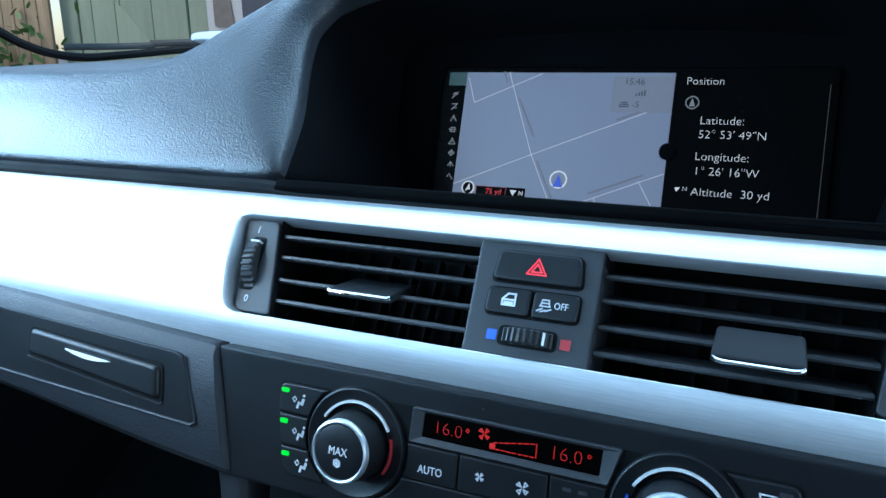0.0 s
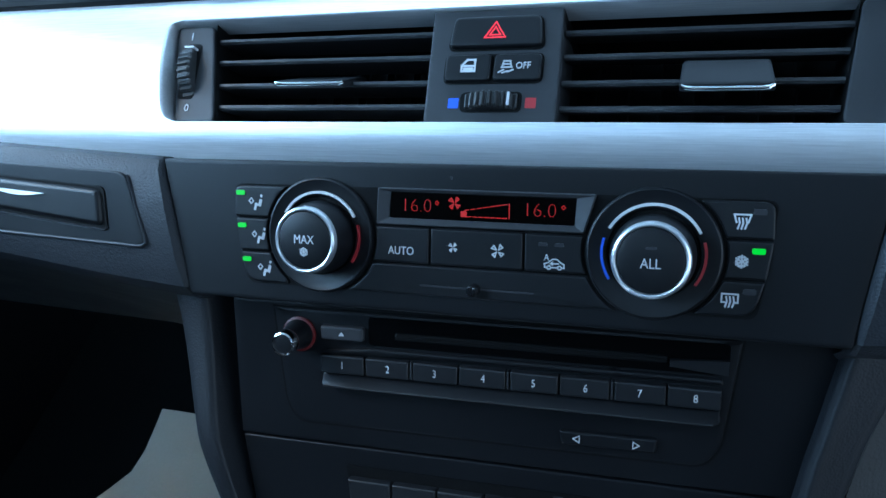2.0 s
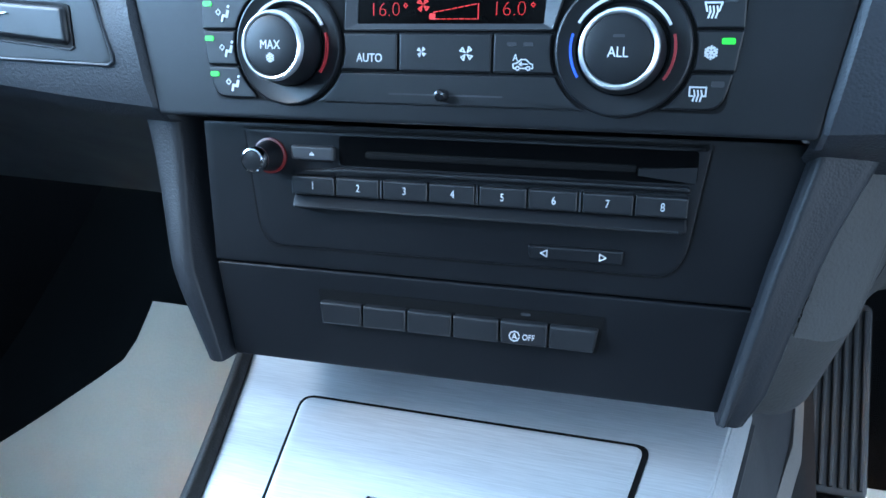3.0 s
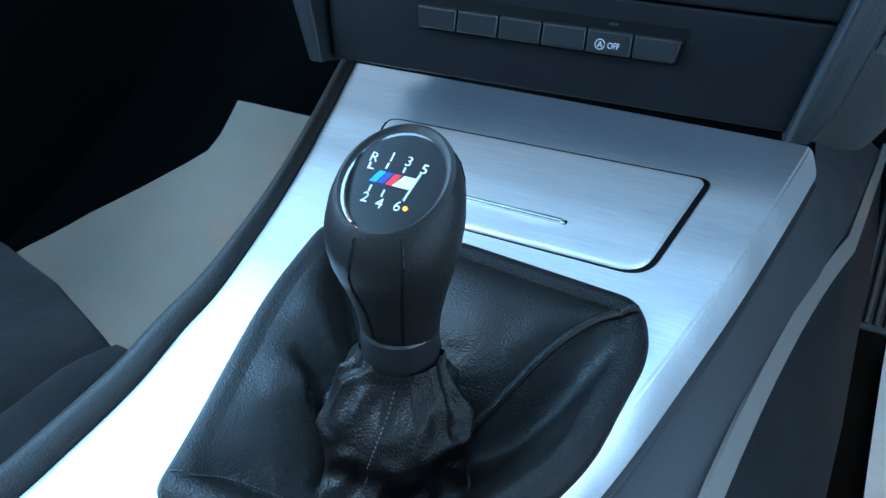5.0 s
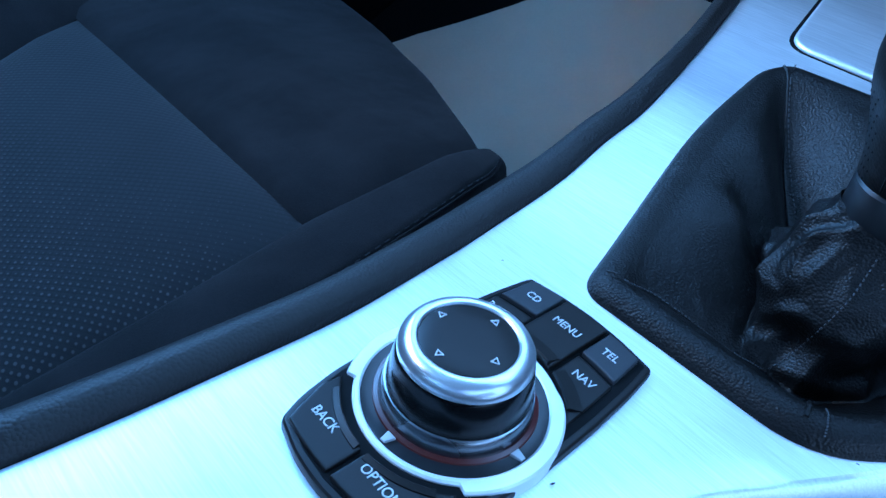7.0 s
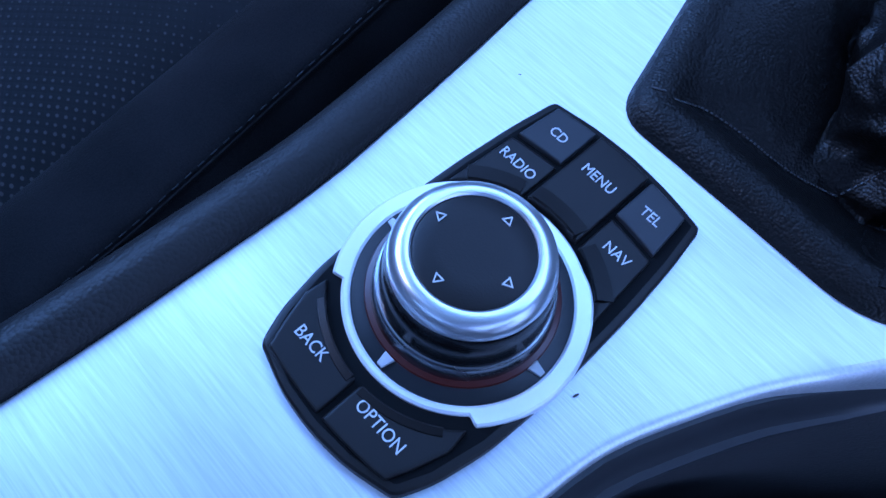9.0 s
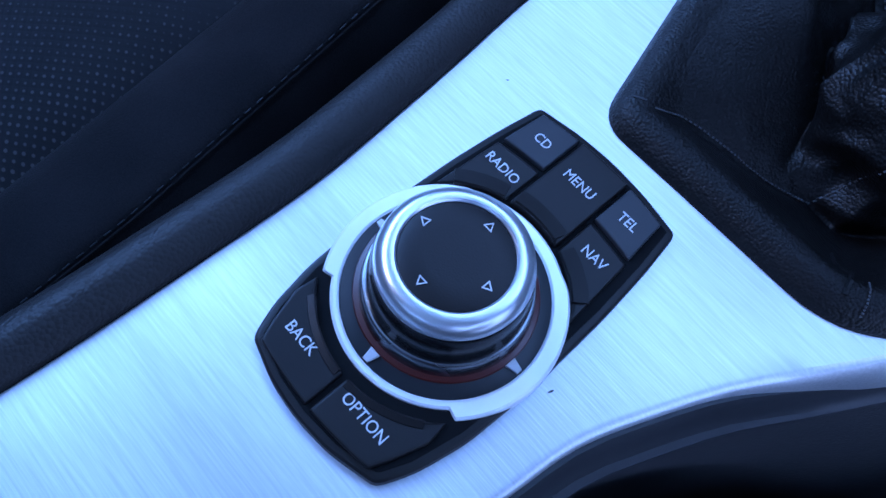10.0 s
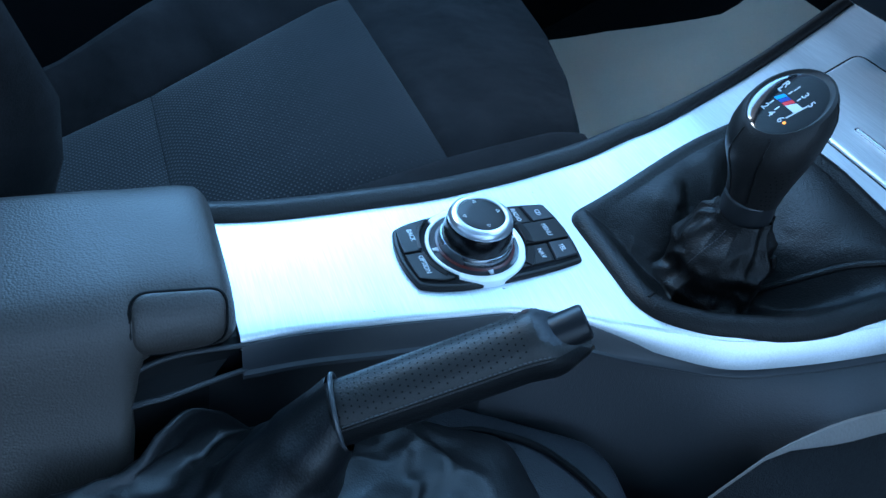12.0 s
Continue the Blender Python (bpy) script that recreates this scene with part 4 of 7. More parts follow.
def upper_pad():
    t = thing("dashboard", UPPER, "black grained upper dashboard with a screen hood", "dashboard")
    half = [((0.62, 0.064), (0.62, 0.0)), ((0.50, 0.0665), (0.50, 0.0)), ((0.42, 0.068), (0.42, 0.0)), ((0.345, 0.0682), (0.33, 0.0)), ((0.305, 0.0700), (0.25, 0.0)), ((0.282, 0.0735), (0.20, 0.0)),
            ((0.263, 0.081), (0.172, 0.0)), ((0.248, 0.0895), (0.1535, 0.0035)), ((0.236, 0.099), (0.1530, 0.0150)), ((0.224, 0.109), (0.1590, 0.0440)), ((0.211, 0.119), (0.1665, 0.0720)), ((0.199, 0.128), (0.1712, 0.0950)),
            ((0.180, 0.140), (0.1705, 0.1120)), ((0.155, 0.152), (0.1560, 0.1300)), ((0.12, 0.162), (0.120, 0.1410)), ((0.06, 0.169), (0.060, 0.1465)), ((0.0, 0.171), (0.0, 0.148))]
    pairs = [((-a[0], a[1]), (-b[0], b[1])) for a, b in half] + [((a[0], a[1]), (b[0], b[1])) for a, b in half[::-1][1:]]
    crest = curve([(*a, 0) for a, b in pairs], 4)
    edge = curve([(*b, 0) for a, b in pairs], 4)
    inv = UPPER.inverted()

    def back(p, dy, dz):
        q = UPPER @ Vector((p[0], p[1], 0))
        return inv @ Vector((q.x, q.y + dy, q.z + dz))

    rows = []
    rows.append([back(p, 0.44, 0.098 - 0.45 * max(0, p.y - 0.0685)) for p in crest])
    rows.append([back(p, 0.28, 0.062 - 0.30 * max(0, p.y - 0.0685)) for p in crest])
    rows.append([back(p, 0.12, 0.027) for p in crest])
    rows.append([back(p, 0.02, 0.0055) for p in crest])
    rows.append([back(p, 0.006, 0.0024) for p in crest])
    rows.append([Vector((p.x, p.y + 0.0005, -0.0008)) for p in crest])
    rows.append([p.lerp(q, 0.05) + Vector((0, 0, 0.0012)) for p, q in zip(crest, edge)])

    def sink(q):
        """How far the face curves back towards the screen: only round the hood."""
        return 0.008 * ease(q.y / 0.06)

    for k in (0.15, 0.30, 0.45, 0.55, 0.65, 0.75, 0.85):
        rows.append([p.lerp(q, k) + Vector((0, 0, 0.003 * math.sin(math.pi * k) - sink(q) * max(0.0, (k - 0.30) / 0.70) ** 2)) for p, q in zip(crest, edge)])
    for k, dz in ((0.93, 0.0008), (0.965, -0.0002), (0.985, -0.0018), (0.996, -0.0042)):
        rows.append([p.lerp(q, k) + Vector((0, 0, dz - sink(q) * ((k - 0.30) / 0.70) ** 2)) for p, q in zip(crest, edge)])
    rows.append([q + Vector((0, 0, -0.009 - sink(q))) for q in edge])
    part("pad", loft(rows, False), DASHPAD, t, "grained black soft plastic")
    # inner wall of the hood, running back to the screen's plane
    wall = []
    for k in range(8):
        q = k / 7
        row = []
        for p in edge:
            a = UPPER @ Vector((p.x, p.y, -0.008 - sink(p)))
            bx = max(-0.147, min(0.147, p.x * 0.90))
            b = Vector((bx, 0.437 + 0.12 * (a.z - 0.779), 0.770 + (a.z - 0.779) * 0.86 + 0.004))
            row.append(inv @ a.lerp(b, q))
        wall.append(row)
    part("hood_lining", loft(wall, False), LINING, t, "matt black hood lining, its shade put into the colour")
    # demister slots under the top of the hood
    for k in range(15):
        x = -0.078 + 0.012 * k
        slot = prism(box2(-0.0026, -0.0140, 0.0026, 0.0140, 0.0025), -0.0022, 0.0022, 0.0004)
        slot.transform(inv @ Matrix.Translation((x, 0.424, 0.8938 - 0.38 * x * x)) @ pose(0, 0, 0, -17.6))
        part("demister_slot", slot, VOID, t)
    part("groove", tube([(-0.62, -0.0035, -0.004), (-0.155, -0.0035, -0.004), (-0.135, -0.0045, -0.006), (0.135, -0.0045, -0.006), (0.155, -0.0035, -0.004), (0.46, -0.0035, -0.004)], 0.0042, 8), VOID, t)
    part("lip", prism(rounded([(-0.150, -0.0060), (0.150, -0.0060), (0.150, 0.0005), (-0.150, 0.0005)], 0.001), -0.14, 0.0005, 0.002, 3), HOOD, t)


def screen():
    m = plane_frame((0, 0.4300, 0.80), (0, 0.148, 0.989))
    t = thing("navigation_screen", m, "lit navigation screen with a map and position readout", "screen")
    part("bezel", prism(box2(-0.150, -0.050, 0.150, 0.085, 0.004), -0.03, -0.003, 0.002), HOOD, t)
    part("glass", prism(box2(-0.1175, -0.040, 0.1150, 0.0600, 0.002), -0.006, -0.0005, 0.0004), GLASSBLACK, t)
    part("map", prism(box2(-0.1002, -0.038, 0.0302, 0.0560, 0.0003, 1), -0.001, 0.0, 0), MAPGLOW, t, "pale blue-grey road map")
    part("map_corner", prism(box2(-0.1125, 0.0475, -0.1004, 0.0560, 0.0003, 1), -0.001, 0.0, 0), material("lit_dark_green", (0.02, 0.06, 0.04), 0.4, emit=0.3), t)
    roads = [(-0.0713, 0.0560, -0.0506, 0.0042), (-0.0506, 0.0042, -0.0290, -0.0380), (-0.1000, -0.0170, -0.0506, 0.0042), (-0.0506, 0.0042, 0.0298, 0.0380), (-0.0929, 0.0363, -0.0499, 0.0552), (-0.0985, 0.0520, -0.0929, 0.0363),
             (-0.0300, -0.0290, 0.0298, -0.0033), (-0.0085, -0.0205, -0.0050, -0.0380), (0.0160, -0.0085, 0.0255, -0.0240)]
    for x0, y0, x1, y1 in roads:
        part("road_line", strokes([(x0, y0, x1, y1)], 0.00042, 0.0, 0.0003), MAPLINE, t)
    for (x0, y0, x1, y1, n) in ((-0.0625, 0.0390, -0.0500, 0.0150, 11), (-0.0460, 0.0000, -0.0320, -0.0270, 13), (-0.0120, -0.0175, 0.0190, -0.0045, 16), (0.0, 0.0275, 0.0140, 0.0330, 6), (-0.0745, 0.0560, -0.0715, 0.0490, 4)):
        for k in range(n):
            part("name_mark", strokes([(x0 + (x1 - x0) * k / n, y0 + (y1 - y0) * k / n, x0 + (x1 - x0) * (k + 0.45) / n, y0 + (y1 - y0) * (k + 0.45) / n)], 0.0012, 0.0, 0.0004), MAPDARK, t)
    box = part("clock_box", prism(box2(-0.0052, 0.0322, 0.0298, 0.0537, 0.0003, 1), 0.0, 0.0006, 0), MAPBOX, t)
    lettering("15:46", 0.0038, CLOCKDARK, box, (0.0076, 0.0503, 0.0007), "clock_figures")
    part("signal_bars", strokes([(0.0092 + 0.0016 * k, 0.0424, 0.0092 + 0.0016 * k, 0.0428 + 0.0007 * k) for k in range(4)], 0.0009, 0.0006, 0.0008), CLOCKDARK, box)
    part("car_mark", strokes([(0.0002, 0.0355, 0.0052, 0.0355), (0.0004, 0.0367, 0.0050, 0.0367), (0.0012, 0.0379, 0.0042, 0.0379)], 0.0008, 0.0006, 0.0008), CLOCKDARK, box)
    lettering("-5", 0.0036, CLOCKDARK, box, (0.0095, 0.0366, 0.0007), "figures")
    pin = part("position_ring", sector(0.0046, 0.0055, 0, 360, 0.0003, 0.0008, 36, -0.0314, -0.0104), SCREENTEXT, t)
    part("pointer", prism([(-0.0344, -0.0150), (-0.0284, -0.0150), (-0.0314, -0.0075)], 0.0003, 0.0009, 0), MAPBLUE, pin)
    strip = part("scale_box", prism(box2(-0.0840, -0.0240, -0.0515, -0.0172, 0.0003, 1), 0.0, 0.0006, 0), GLASSBLACK, t)
    lettering("75 yd", 0.0034, REDGLOW, strip, (-0.0720, -0.0206, 0.0007), "figures")
    part("scale_pointer", prism([(-0.0612, -0.0188), (-0.0570, -0.0188), (-0.0592, -0.0222)], 0.0006, 0.0009, 0), SCREENTEXT, strip)
    lettering("N", 0.0028, SCREENTEXT, strip, (-0.0540, -0.0206, 0.0007))
    comp = part("compass_ring", sector(0.0036, 0.0044, 0, 360, 0.0003, 0.0009, 30, -0.0895, -0.0190), SCREENTEXT, t)
    part("compass_disc", sector(0.0001, 0.0036, 0, 360, 0.0002, 0.0005, 30, -0.0895, -0.0190), GLASSBLACK, comp)
    part("compass_needle", prism([(-0.0912, -0.0212), (-0.0893, -0.0200), (-0.0880, -0.0206), (-0.0888, -0.0162)], 0.0004, 0.0009, 0), SCREENTEXT, comp)
    part("scale_frame", strokes([(-0.0838, -0.0238, -0.0640, -0.0238), (-0.0640, -0.0238, -0.0640, -0.0174), (-0.0640, -0.0174, -0.0838, -0.0174), (-0.0838, -0.0174, -0.0838, -0.0238)], 0.00035, 0.0006, 0.0009), REDPRINT, strip)
    part("splitter", lathe([(0.0050, 0.0), (0.0048, 0.0010), (0.003, 0.0012)], 28, Matrix.Translation((0.0305, 0.0098, 0))), HOOD, t)
    for k in range(8):
        v = 0.0410 - 0.0076 * k
        ic = [[(-0.4, -0.4, 0.4, 0.4), (-0.1, 0.4, 0.4, 0.1), (-0.3, 0.1, 0.1, 0.3)], [(-0.4, -0.4, 0.4, 0.4), (-0.4, 0.4, 0.4, 0.4), (-0.2, -0.2, 0.3, -0.2)], [(-0.4, -0.4, 0.0, 0.4), (0.0, 0.4, 0.4, -0.4), (-0.1, 0.0, 0.1, 0.0)],
              [(-0.3, -0.3, 0.3, -0.3), (0.3, -0.3, 0.3, 0.3), (0.3, 0.3, -0.3, 0.3), (-0.3, 0.3, -0.3, -0.3), (-0.5, 0, 0.5, 0)], [(-0.45, -0.4, 0.45, -0.4), (-0.45, -0.4, 0, 0.45), (0.45, -0.4, 0, 0.45), (0, -0.1, 0, 0.2)],
              [(-0.4, 0, 0.4, 0), (0, -0.4, 0, 0.4), (-0.4, 0, 0, 0.4), (0, 0.4, 0.4, 0), (0.4, 0, 0, -0.4), (0, -0.4, -0.4, 0)], [(-0.4, -0.2, 0, 0.4), (0, 0.4, 0.4, -0.2), (0, -0.3, 0, 0.2)], [(-0.4, -0.1, -0.1, 0.3), (-0.1, 0.3, 0.1, 0), (0.1, 0, 0.4, -0.4)]][k]
        part("menu_icon", strokes(ic, 0.0005, -0.0005, -0.0002, (-0.1072 + 0.0005 * k, v), 0.0046), SCREENGREY, t)
    read = part("readout", prism(box2(0.0310, -0.038, 0.1100, 0.0565, 0.0003, 1), -0.001, -0.0002, 0), GLASSBLACK, t, "dark readout pane with white text")
    lettering("Position", 0.0044, SCREENTEXT, read, (0.0365, 0.0510, 0.0003), align="LEFT", wide=1.02, thin=0.00012)
    part("north_ring", sector(0.0032, 0.0038, 0, 360, 0.0, 0.0003, 28, 0.0410, 0.0387), SCREENGREY, read)
    part("north_mark", prism([(0.0394, 0.0366), (0.0426, 0.0366), (0.0410, 0.0414)], 0.0, 0.0003, 0), SCREENGREY, read)
    for body, x, y in (("Latitude:", 0.0461, 0.0283), ("52\u00b0 53' 49\"N", 0.0461, 0.0203), ("Longitude:", 0.0455, 0.0077), ("1\u00b0 26' 16\"W", 0.0458, -0.0007), ("Altitude  30 yd", 0.0455, -0.0126)):
        lettering(body, 0.0046, SCREENTEXT, read, (x, y, 0.0003), align="LEFT", wide=1.04, thin=0.00012)
    part("north_pointer", prism([(0.0366, -0.0105), (0.0398, -0.0105), (0.0376, -0.0130)], 0.0, 0.0003, 0), SCREENTEXT, read)
    lettering("N", 0.0026, SCREENTEXT, read, (0.0422, -0.0112, 0.0), thin=0.00006)
    part("pane_edge", prism(box2(0.1104, -0.038, 0.1108, 0.0500, 0.0001, 1), -0.001, 0.0001, 0), PANELINE, t)



dash_trim()
air_vent("passenger")
air_vent("driver")
switch_panel()
climate_panel()
sound_unit()
switch_row()
centre_stack()
lower_pad(-1)
lower_pad(1)
upper_pad()
screen()


# ---- centre console ----
SLOPE_Y, SLOPE = np.linspace(-0.6, 0.6, 1201), None
SLOPE = np.interp(SLOPE_Y, [-0.6, 0.05, 0.12, 0.6], [0.05, 0.06, 0.34, 0.34])
CONSOLE_Z = np.concatenate([[0], np.cumsum((SLOPE[1:] + SLOPE[:-1]) / 2 * np.diff(SLOPE_Y))])
CONSOLE_Z += 0.3915 - np.interp(0.0, SLOPE_Y, CONSOLE_Z)


def console_z(y):
    return float(np.interp(y, SLOPE_Y, CONSOLE_Z))


EDGE_L = curve([(-0.1290, -0.0905, 0), (-0.10, -0.0860, 0), (-0.07, -0.0842, 0), (-0.04, -0.0835, 0), (0.0, -0.0832, 0), (0.035, -0.0865, 0), (0.055, -0.0888, 0), (0.08, -0.0915, 0), (0.113, -0.0930, 0), (0.14, -0.0960, 0), (0.17, -0.0980, 0), (0.235, -0.1120, 0), (0.30, -0.1310, 0), (0.37, -0.1540, 0)], 5)
EDGE_R = curve([(-0.1290, -0.0060, 0), (-0.10, -0.0050, 0), (-0.068, -0.0010, 0), (-0.041, 0.0025, 0), (-0.015, 0.0065, 0), (0.005, 0.0095, 0), (0.0235, 0.0165, 0), (0.0444, 0.0265, 0), (0.0667, 0.0415, 0), (0.086, 0.0545, 0), (0.11, 0.0710, 0), (0.14, 0.0835, 0), (0.172, 0.0936, 0), (0.214, 0.1044, 0), (0.266, 0.1169, 0), (0.336, 0.1312, 0), (0.375, 0.1385, 0)], 5)


def edge_x(line, y):
    return float(np.interp(y, [p.x for p in line], [p.y for p in line]))


CONSOLE_Y = list(np.linspace(-0.129, 0.37, 61))


def within(x, y, pts):
    """True where (x, y) lies inside a closed outline."""
    hit = False
    for (ax, ay), (bx, by) in zip(pts, [*pts[1:], pts[0]]):
        if (ay > y) != (by > y) and x < ax + (bx - ax) * (y - ay) / (by - ay):
            hit = not hit
    return hit


BOOT = rounded([(-0.0480, 0.0735), (0.0330, 0.0740), (0.0560, 0.0985), (0.0815, 0.1400), (0.0890, 0.2000), (0.0800, 0.2230), (-0.0080, 0.2295), (-0.0700, 0.2250), (-0.0765, 0.2140), (-0.0735, 0.1690), (-0.0625, 0.1255)],
               [0.008, 0.016, 0.01, 0.02, 0.012, 0.010, 0.01, 0.007, 0.006, 0.02, 0.02], 6)


ROLL = [(-0.0036, -0.0001), (-0.0026, -0.0003), (-0.0017, -0.0007), (-0.0010, -0.0014), (-0.0005, -0.0025), (-0.0002, -0.0045), (-0.0002, -0.0080)]
CHAMFER = [(-0.0064, -0.0002), (-0.0054, -0.0013), (-0.0047, -0.0013), (-0.0032, -0.0032), (-0.0010, -0.0078), (0.0010, -0.0130), (0.0016, -0.0165)]
BAND = [(-0.002, -0.0032), (0.0008, -0.0034), (0.0030, -0.0072), (0.0046, -0.0140), (0.0056, -0.0168), (0.0078, -0.0176), (0.0082, -0.0196), (0.0060, -0.0212), (0.001, -0.022), (0.001, -0.03)]
THIN_BAND = [(-0.002, -0.0150), (0.0000, -0.0170), (0.0002, -0.0184), (0.0012, -0.0190), (0.0030, -0.0198), (0.0034, -0.0202), (0.0036, -0.0210), (0.0034, -0.0216), (0.002, -0.022), (0.001, -0.03)]


def blend(rear, ahead, y):
    """The driver-side edge of the trim: rolled at the rear, a deeper chamfer from the gear lever on."""
    k = ease((y - 0.03) / 0.08)
    return [(p[0] + (q[0] - p[0]) * k, p[1] + (q[1] - p[1]) * k) for p, q in zip(rear, ahead)]


def strip_at(y):
    """The pale edging at the foot of the driver-side wall."""
    u = min(y, 0.45) - 0.4
    z = 0.4187 + 0.0291 * u - 0.3518 * u * u
    z += (0.308 - z) * ease((0.112 - y) / 0.05)
    return Vector((0.1637 + 0.2233 * u + 0.2149 * u * u + 0.13 * max(0.0, y - 0.45), y, z))


def console():
    t = thing("centre_console", Matrix.Translation((0, 0, 0.1)), "black centre console between the front seats with silver top trim", "centre console")
    rows = []
    for y in np.linspace(-0.129, 0.37, 180):
        a, b, z = edge_x(EDGE_L, y), edge_x(EDGE_R, y), console_z(y)
        row = [(a, y, z - 0.008), (a, y, z - 0.0008), (a + 0.0008, y, z)]
        row += [(a + (b - 0.011 - a) * k, y, z + 0.0006 * math.sin(math.pi * k)) for k in np.linspace(0.03, 0.97, 52)]
        row += [(b + dx, y, z + dz) for dx, dz in blend(ROLL, CHAMFER, y)]
        rows.append(row)
    sheet = loft(rows, False)
    hole = [tuple(p) for p in inset(BOOT, 0.0015)]
    bmesh.ops.delete(sheet, geom=[f for f in sheet.faces if all(within(v.co.x, v.co.y, hole) for v in f.verts)], context="FACES")
    trim = part("top_trim", sheet, BRUSH, t, "brushed silver top trim", world=True)
    for x, y, w, turn in ((-0.0044, 0.0085, 0.0008, 70), (0.0434, 0.0812, 0.0005, 0), (-0.0749, 0.0621, 0.0004, 50), (-0.0066, -0.0633, 0.0004, 60)):
        mark = prism([(w * math.cos(k * 0.9) * (1.0 + 0.3 * math.sin(k * 2.1)), 0.35 * w * math.sin(k * 0.9)) for k in range(7)], 0, 0.00012, 0)
        mark.transform(pose(x, y, console_z(y) + 0.0007, 3, 0, turn))
        part("scuff", mark, GREYTRIM, trim, "small grey scuff", world=True)
    rows = []
    for y in CONSOLE_Y:
        b, z = edge_x(EDGE_R, y), console_z(y)
        rows.append([(b + dx, y, z + dz) for dx, dz in blend(BAND, THIN_BAND, y)])
    part("side_band", loft(rows, False), GREYKEY, t, "dark grey band under the trim", world=True)
    rows = []
    for y in [-0.6, -0.4, *CONSOLE_Y, 0.5, 0.75]:
        b, z = edge_x(EDGE_R, y), console_z(min(y, 0.37))
        lo = 0.118
        steep = [(b + 0.0018, y, z - 0.021), (b + 0.0022, y, z - 0.030), (b + 0.004, y, z - 0.055), (b + 0.008, y, z - 0.10), (b + 0.013, y, z - 0.16), (b + 0.018, y, min(z - 0.2, lo + 0.05)), (b + 0.02, y, 0.08)]
        foot, top = strip_at(y), Vector((b + 0.0018, y, z - 0.021))
        flared = [top, top.lerp(foot, 0.12), top.lerp(foot, 0.40) + Vector((0.001, 0, 0.001)), top.lerp(foot, 0.75), foot, foot + Vector((-0.004, 0, -0.010)), foot + Vector((-0.006, 0, -0.06))]
        k = ease((y - 0.07) / 0.08)
        rows.append([Vector(p).lerp(q, k) for p, q in zip(steep, flared)])
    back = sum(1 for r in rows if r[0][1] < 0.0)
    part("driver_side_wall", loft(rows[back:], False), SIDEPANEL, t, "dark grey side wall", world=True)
    # Same side wall, darker: the shade of the brake well is put into its colour.
    part("brake_well_wall", loft(rows[:back + 1], False), RUBBER, t, "side wall beside the parking brake, the well's shade in its colour", world=True)
    rows = []
    for y in CONSOLE_Y:
        a, z = edge_x(EDGE_L, y), console_z(y)
        w = 0.0165 - 0.005 * max(0.0, min(1.0, (y - 0.10) / 0.12))
        sec = curve([(a - 0.0002, z - 0.006, 0), (a - 0.0003, z + 0.0008, 0), (a - 0.0022, z + 0.0040, 0), (a - w * 0.45, z + 0.0062, 0), (a - w * 0.8, z + 0.0040, 0), (a - w, z - 0.002, 0), (a - w * 1.06, z - 0.012, 0), (a - w * 0.95, z - 0.028, 0)], 4)
        rows.append([(p.x, y, p.y) for p in sec])
    part("passenger_rail", loft(rows, False, False, False), RAIL, t, "padded black rail along the trim", world=True, soft=True)
    part("rail_end", lathe([(0.0080, -0.012), (0.0080, 0.0), (0.006, 0.004), (0.002, 0.005)], 16, Matrix.Translation((edge_x(EDGE_L, -0.129) - 0.008, -0.129, console_z(-0.129) - 0.0035)) @ pose(0, 0, 0, 90)), PAD, t, world=True)
    rows = []
    for y in [-0.6, *CONSOLE_Y, 0.5, 0.75]:
        a, z = edge_x(EDGE_L, y), console_z(min(y, 0.37))
        rows.append([(a - 0.0125, y, z - 0.02), (a - 0.016, y, z - 0.06), (a - 0.022, y, z - 0.14), (a - 0.03, y, 0.08)])
    part("passenger_side_wall", loft(rows, False), PAD, t, "black grained side wall", world=True)
    # low tray that carries the parking brake
    pts = rounded([(-0.010, -0.50), (0.150, -0.50), (0.150, -0.03), (0.135, 0.055), (0.060, 0.065), (0.006, -0.02)], 0.02)
    bm = prism(pts, 0.20, 0.318, 0.004, 3)
    part("brake_tray", bm, PAD, t, "low black tray round the parking brake", world=True)
    rim = curve([(0.0030, -0.188, 0.3580), (0.0058, -0.179, 0.3640), (0.0066, -0.172, 0.3665), (0.0062, -0.1640, 0.367), (0.002, -0.145, 0.367), (-0.001, -0.1300, 0.367), (-0.002, -0.1220, 0.367)], 6)
    part("tray_rim", tube(rim, 0.0014, 8), GREYKEY, t, "thin tray rim", world=True)
    cable = curve([(0.0250, -0.0560, 0.3200), (0.0262, -0.0379, 0.3200), (0.0297, -0.0189, 0.3200), (0.0352, -0.0004, 0.3200), (0.0543, 0.0262, 0.3200), (0.0877, 0.0436, 0.3200), (0.118, 0.046, 0.3200), (0.14, 0.03, 0.3200)], 8)
    part("cable_edge", tube(cable, 0.0019, 8), VOID, t, "thin black cable on the tray", world=True)


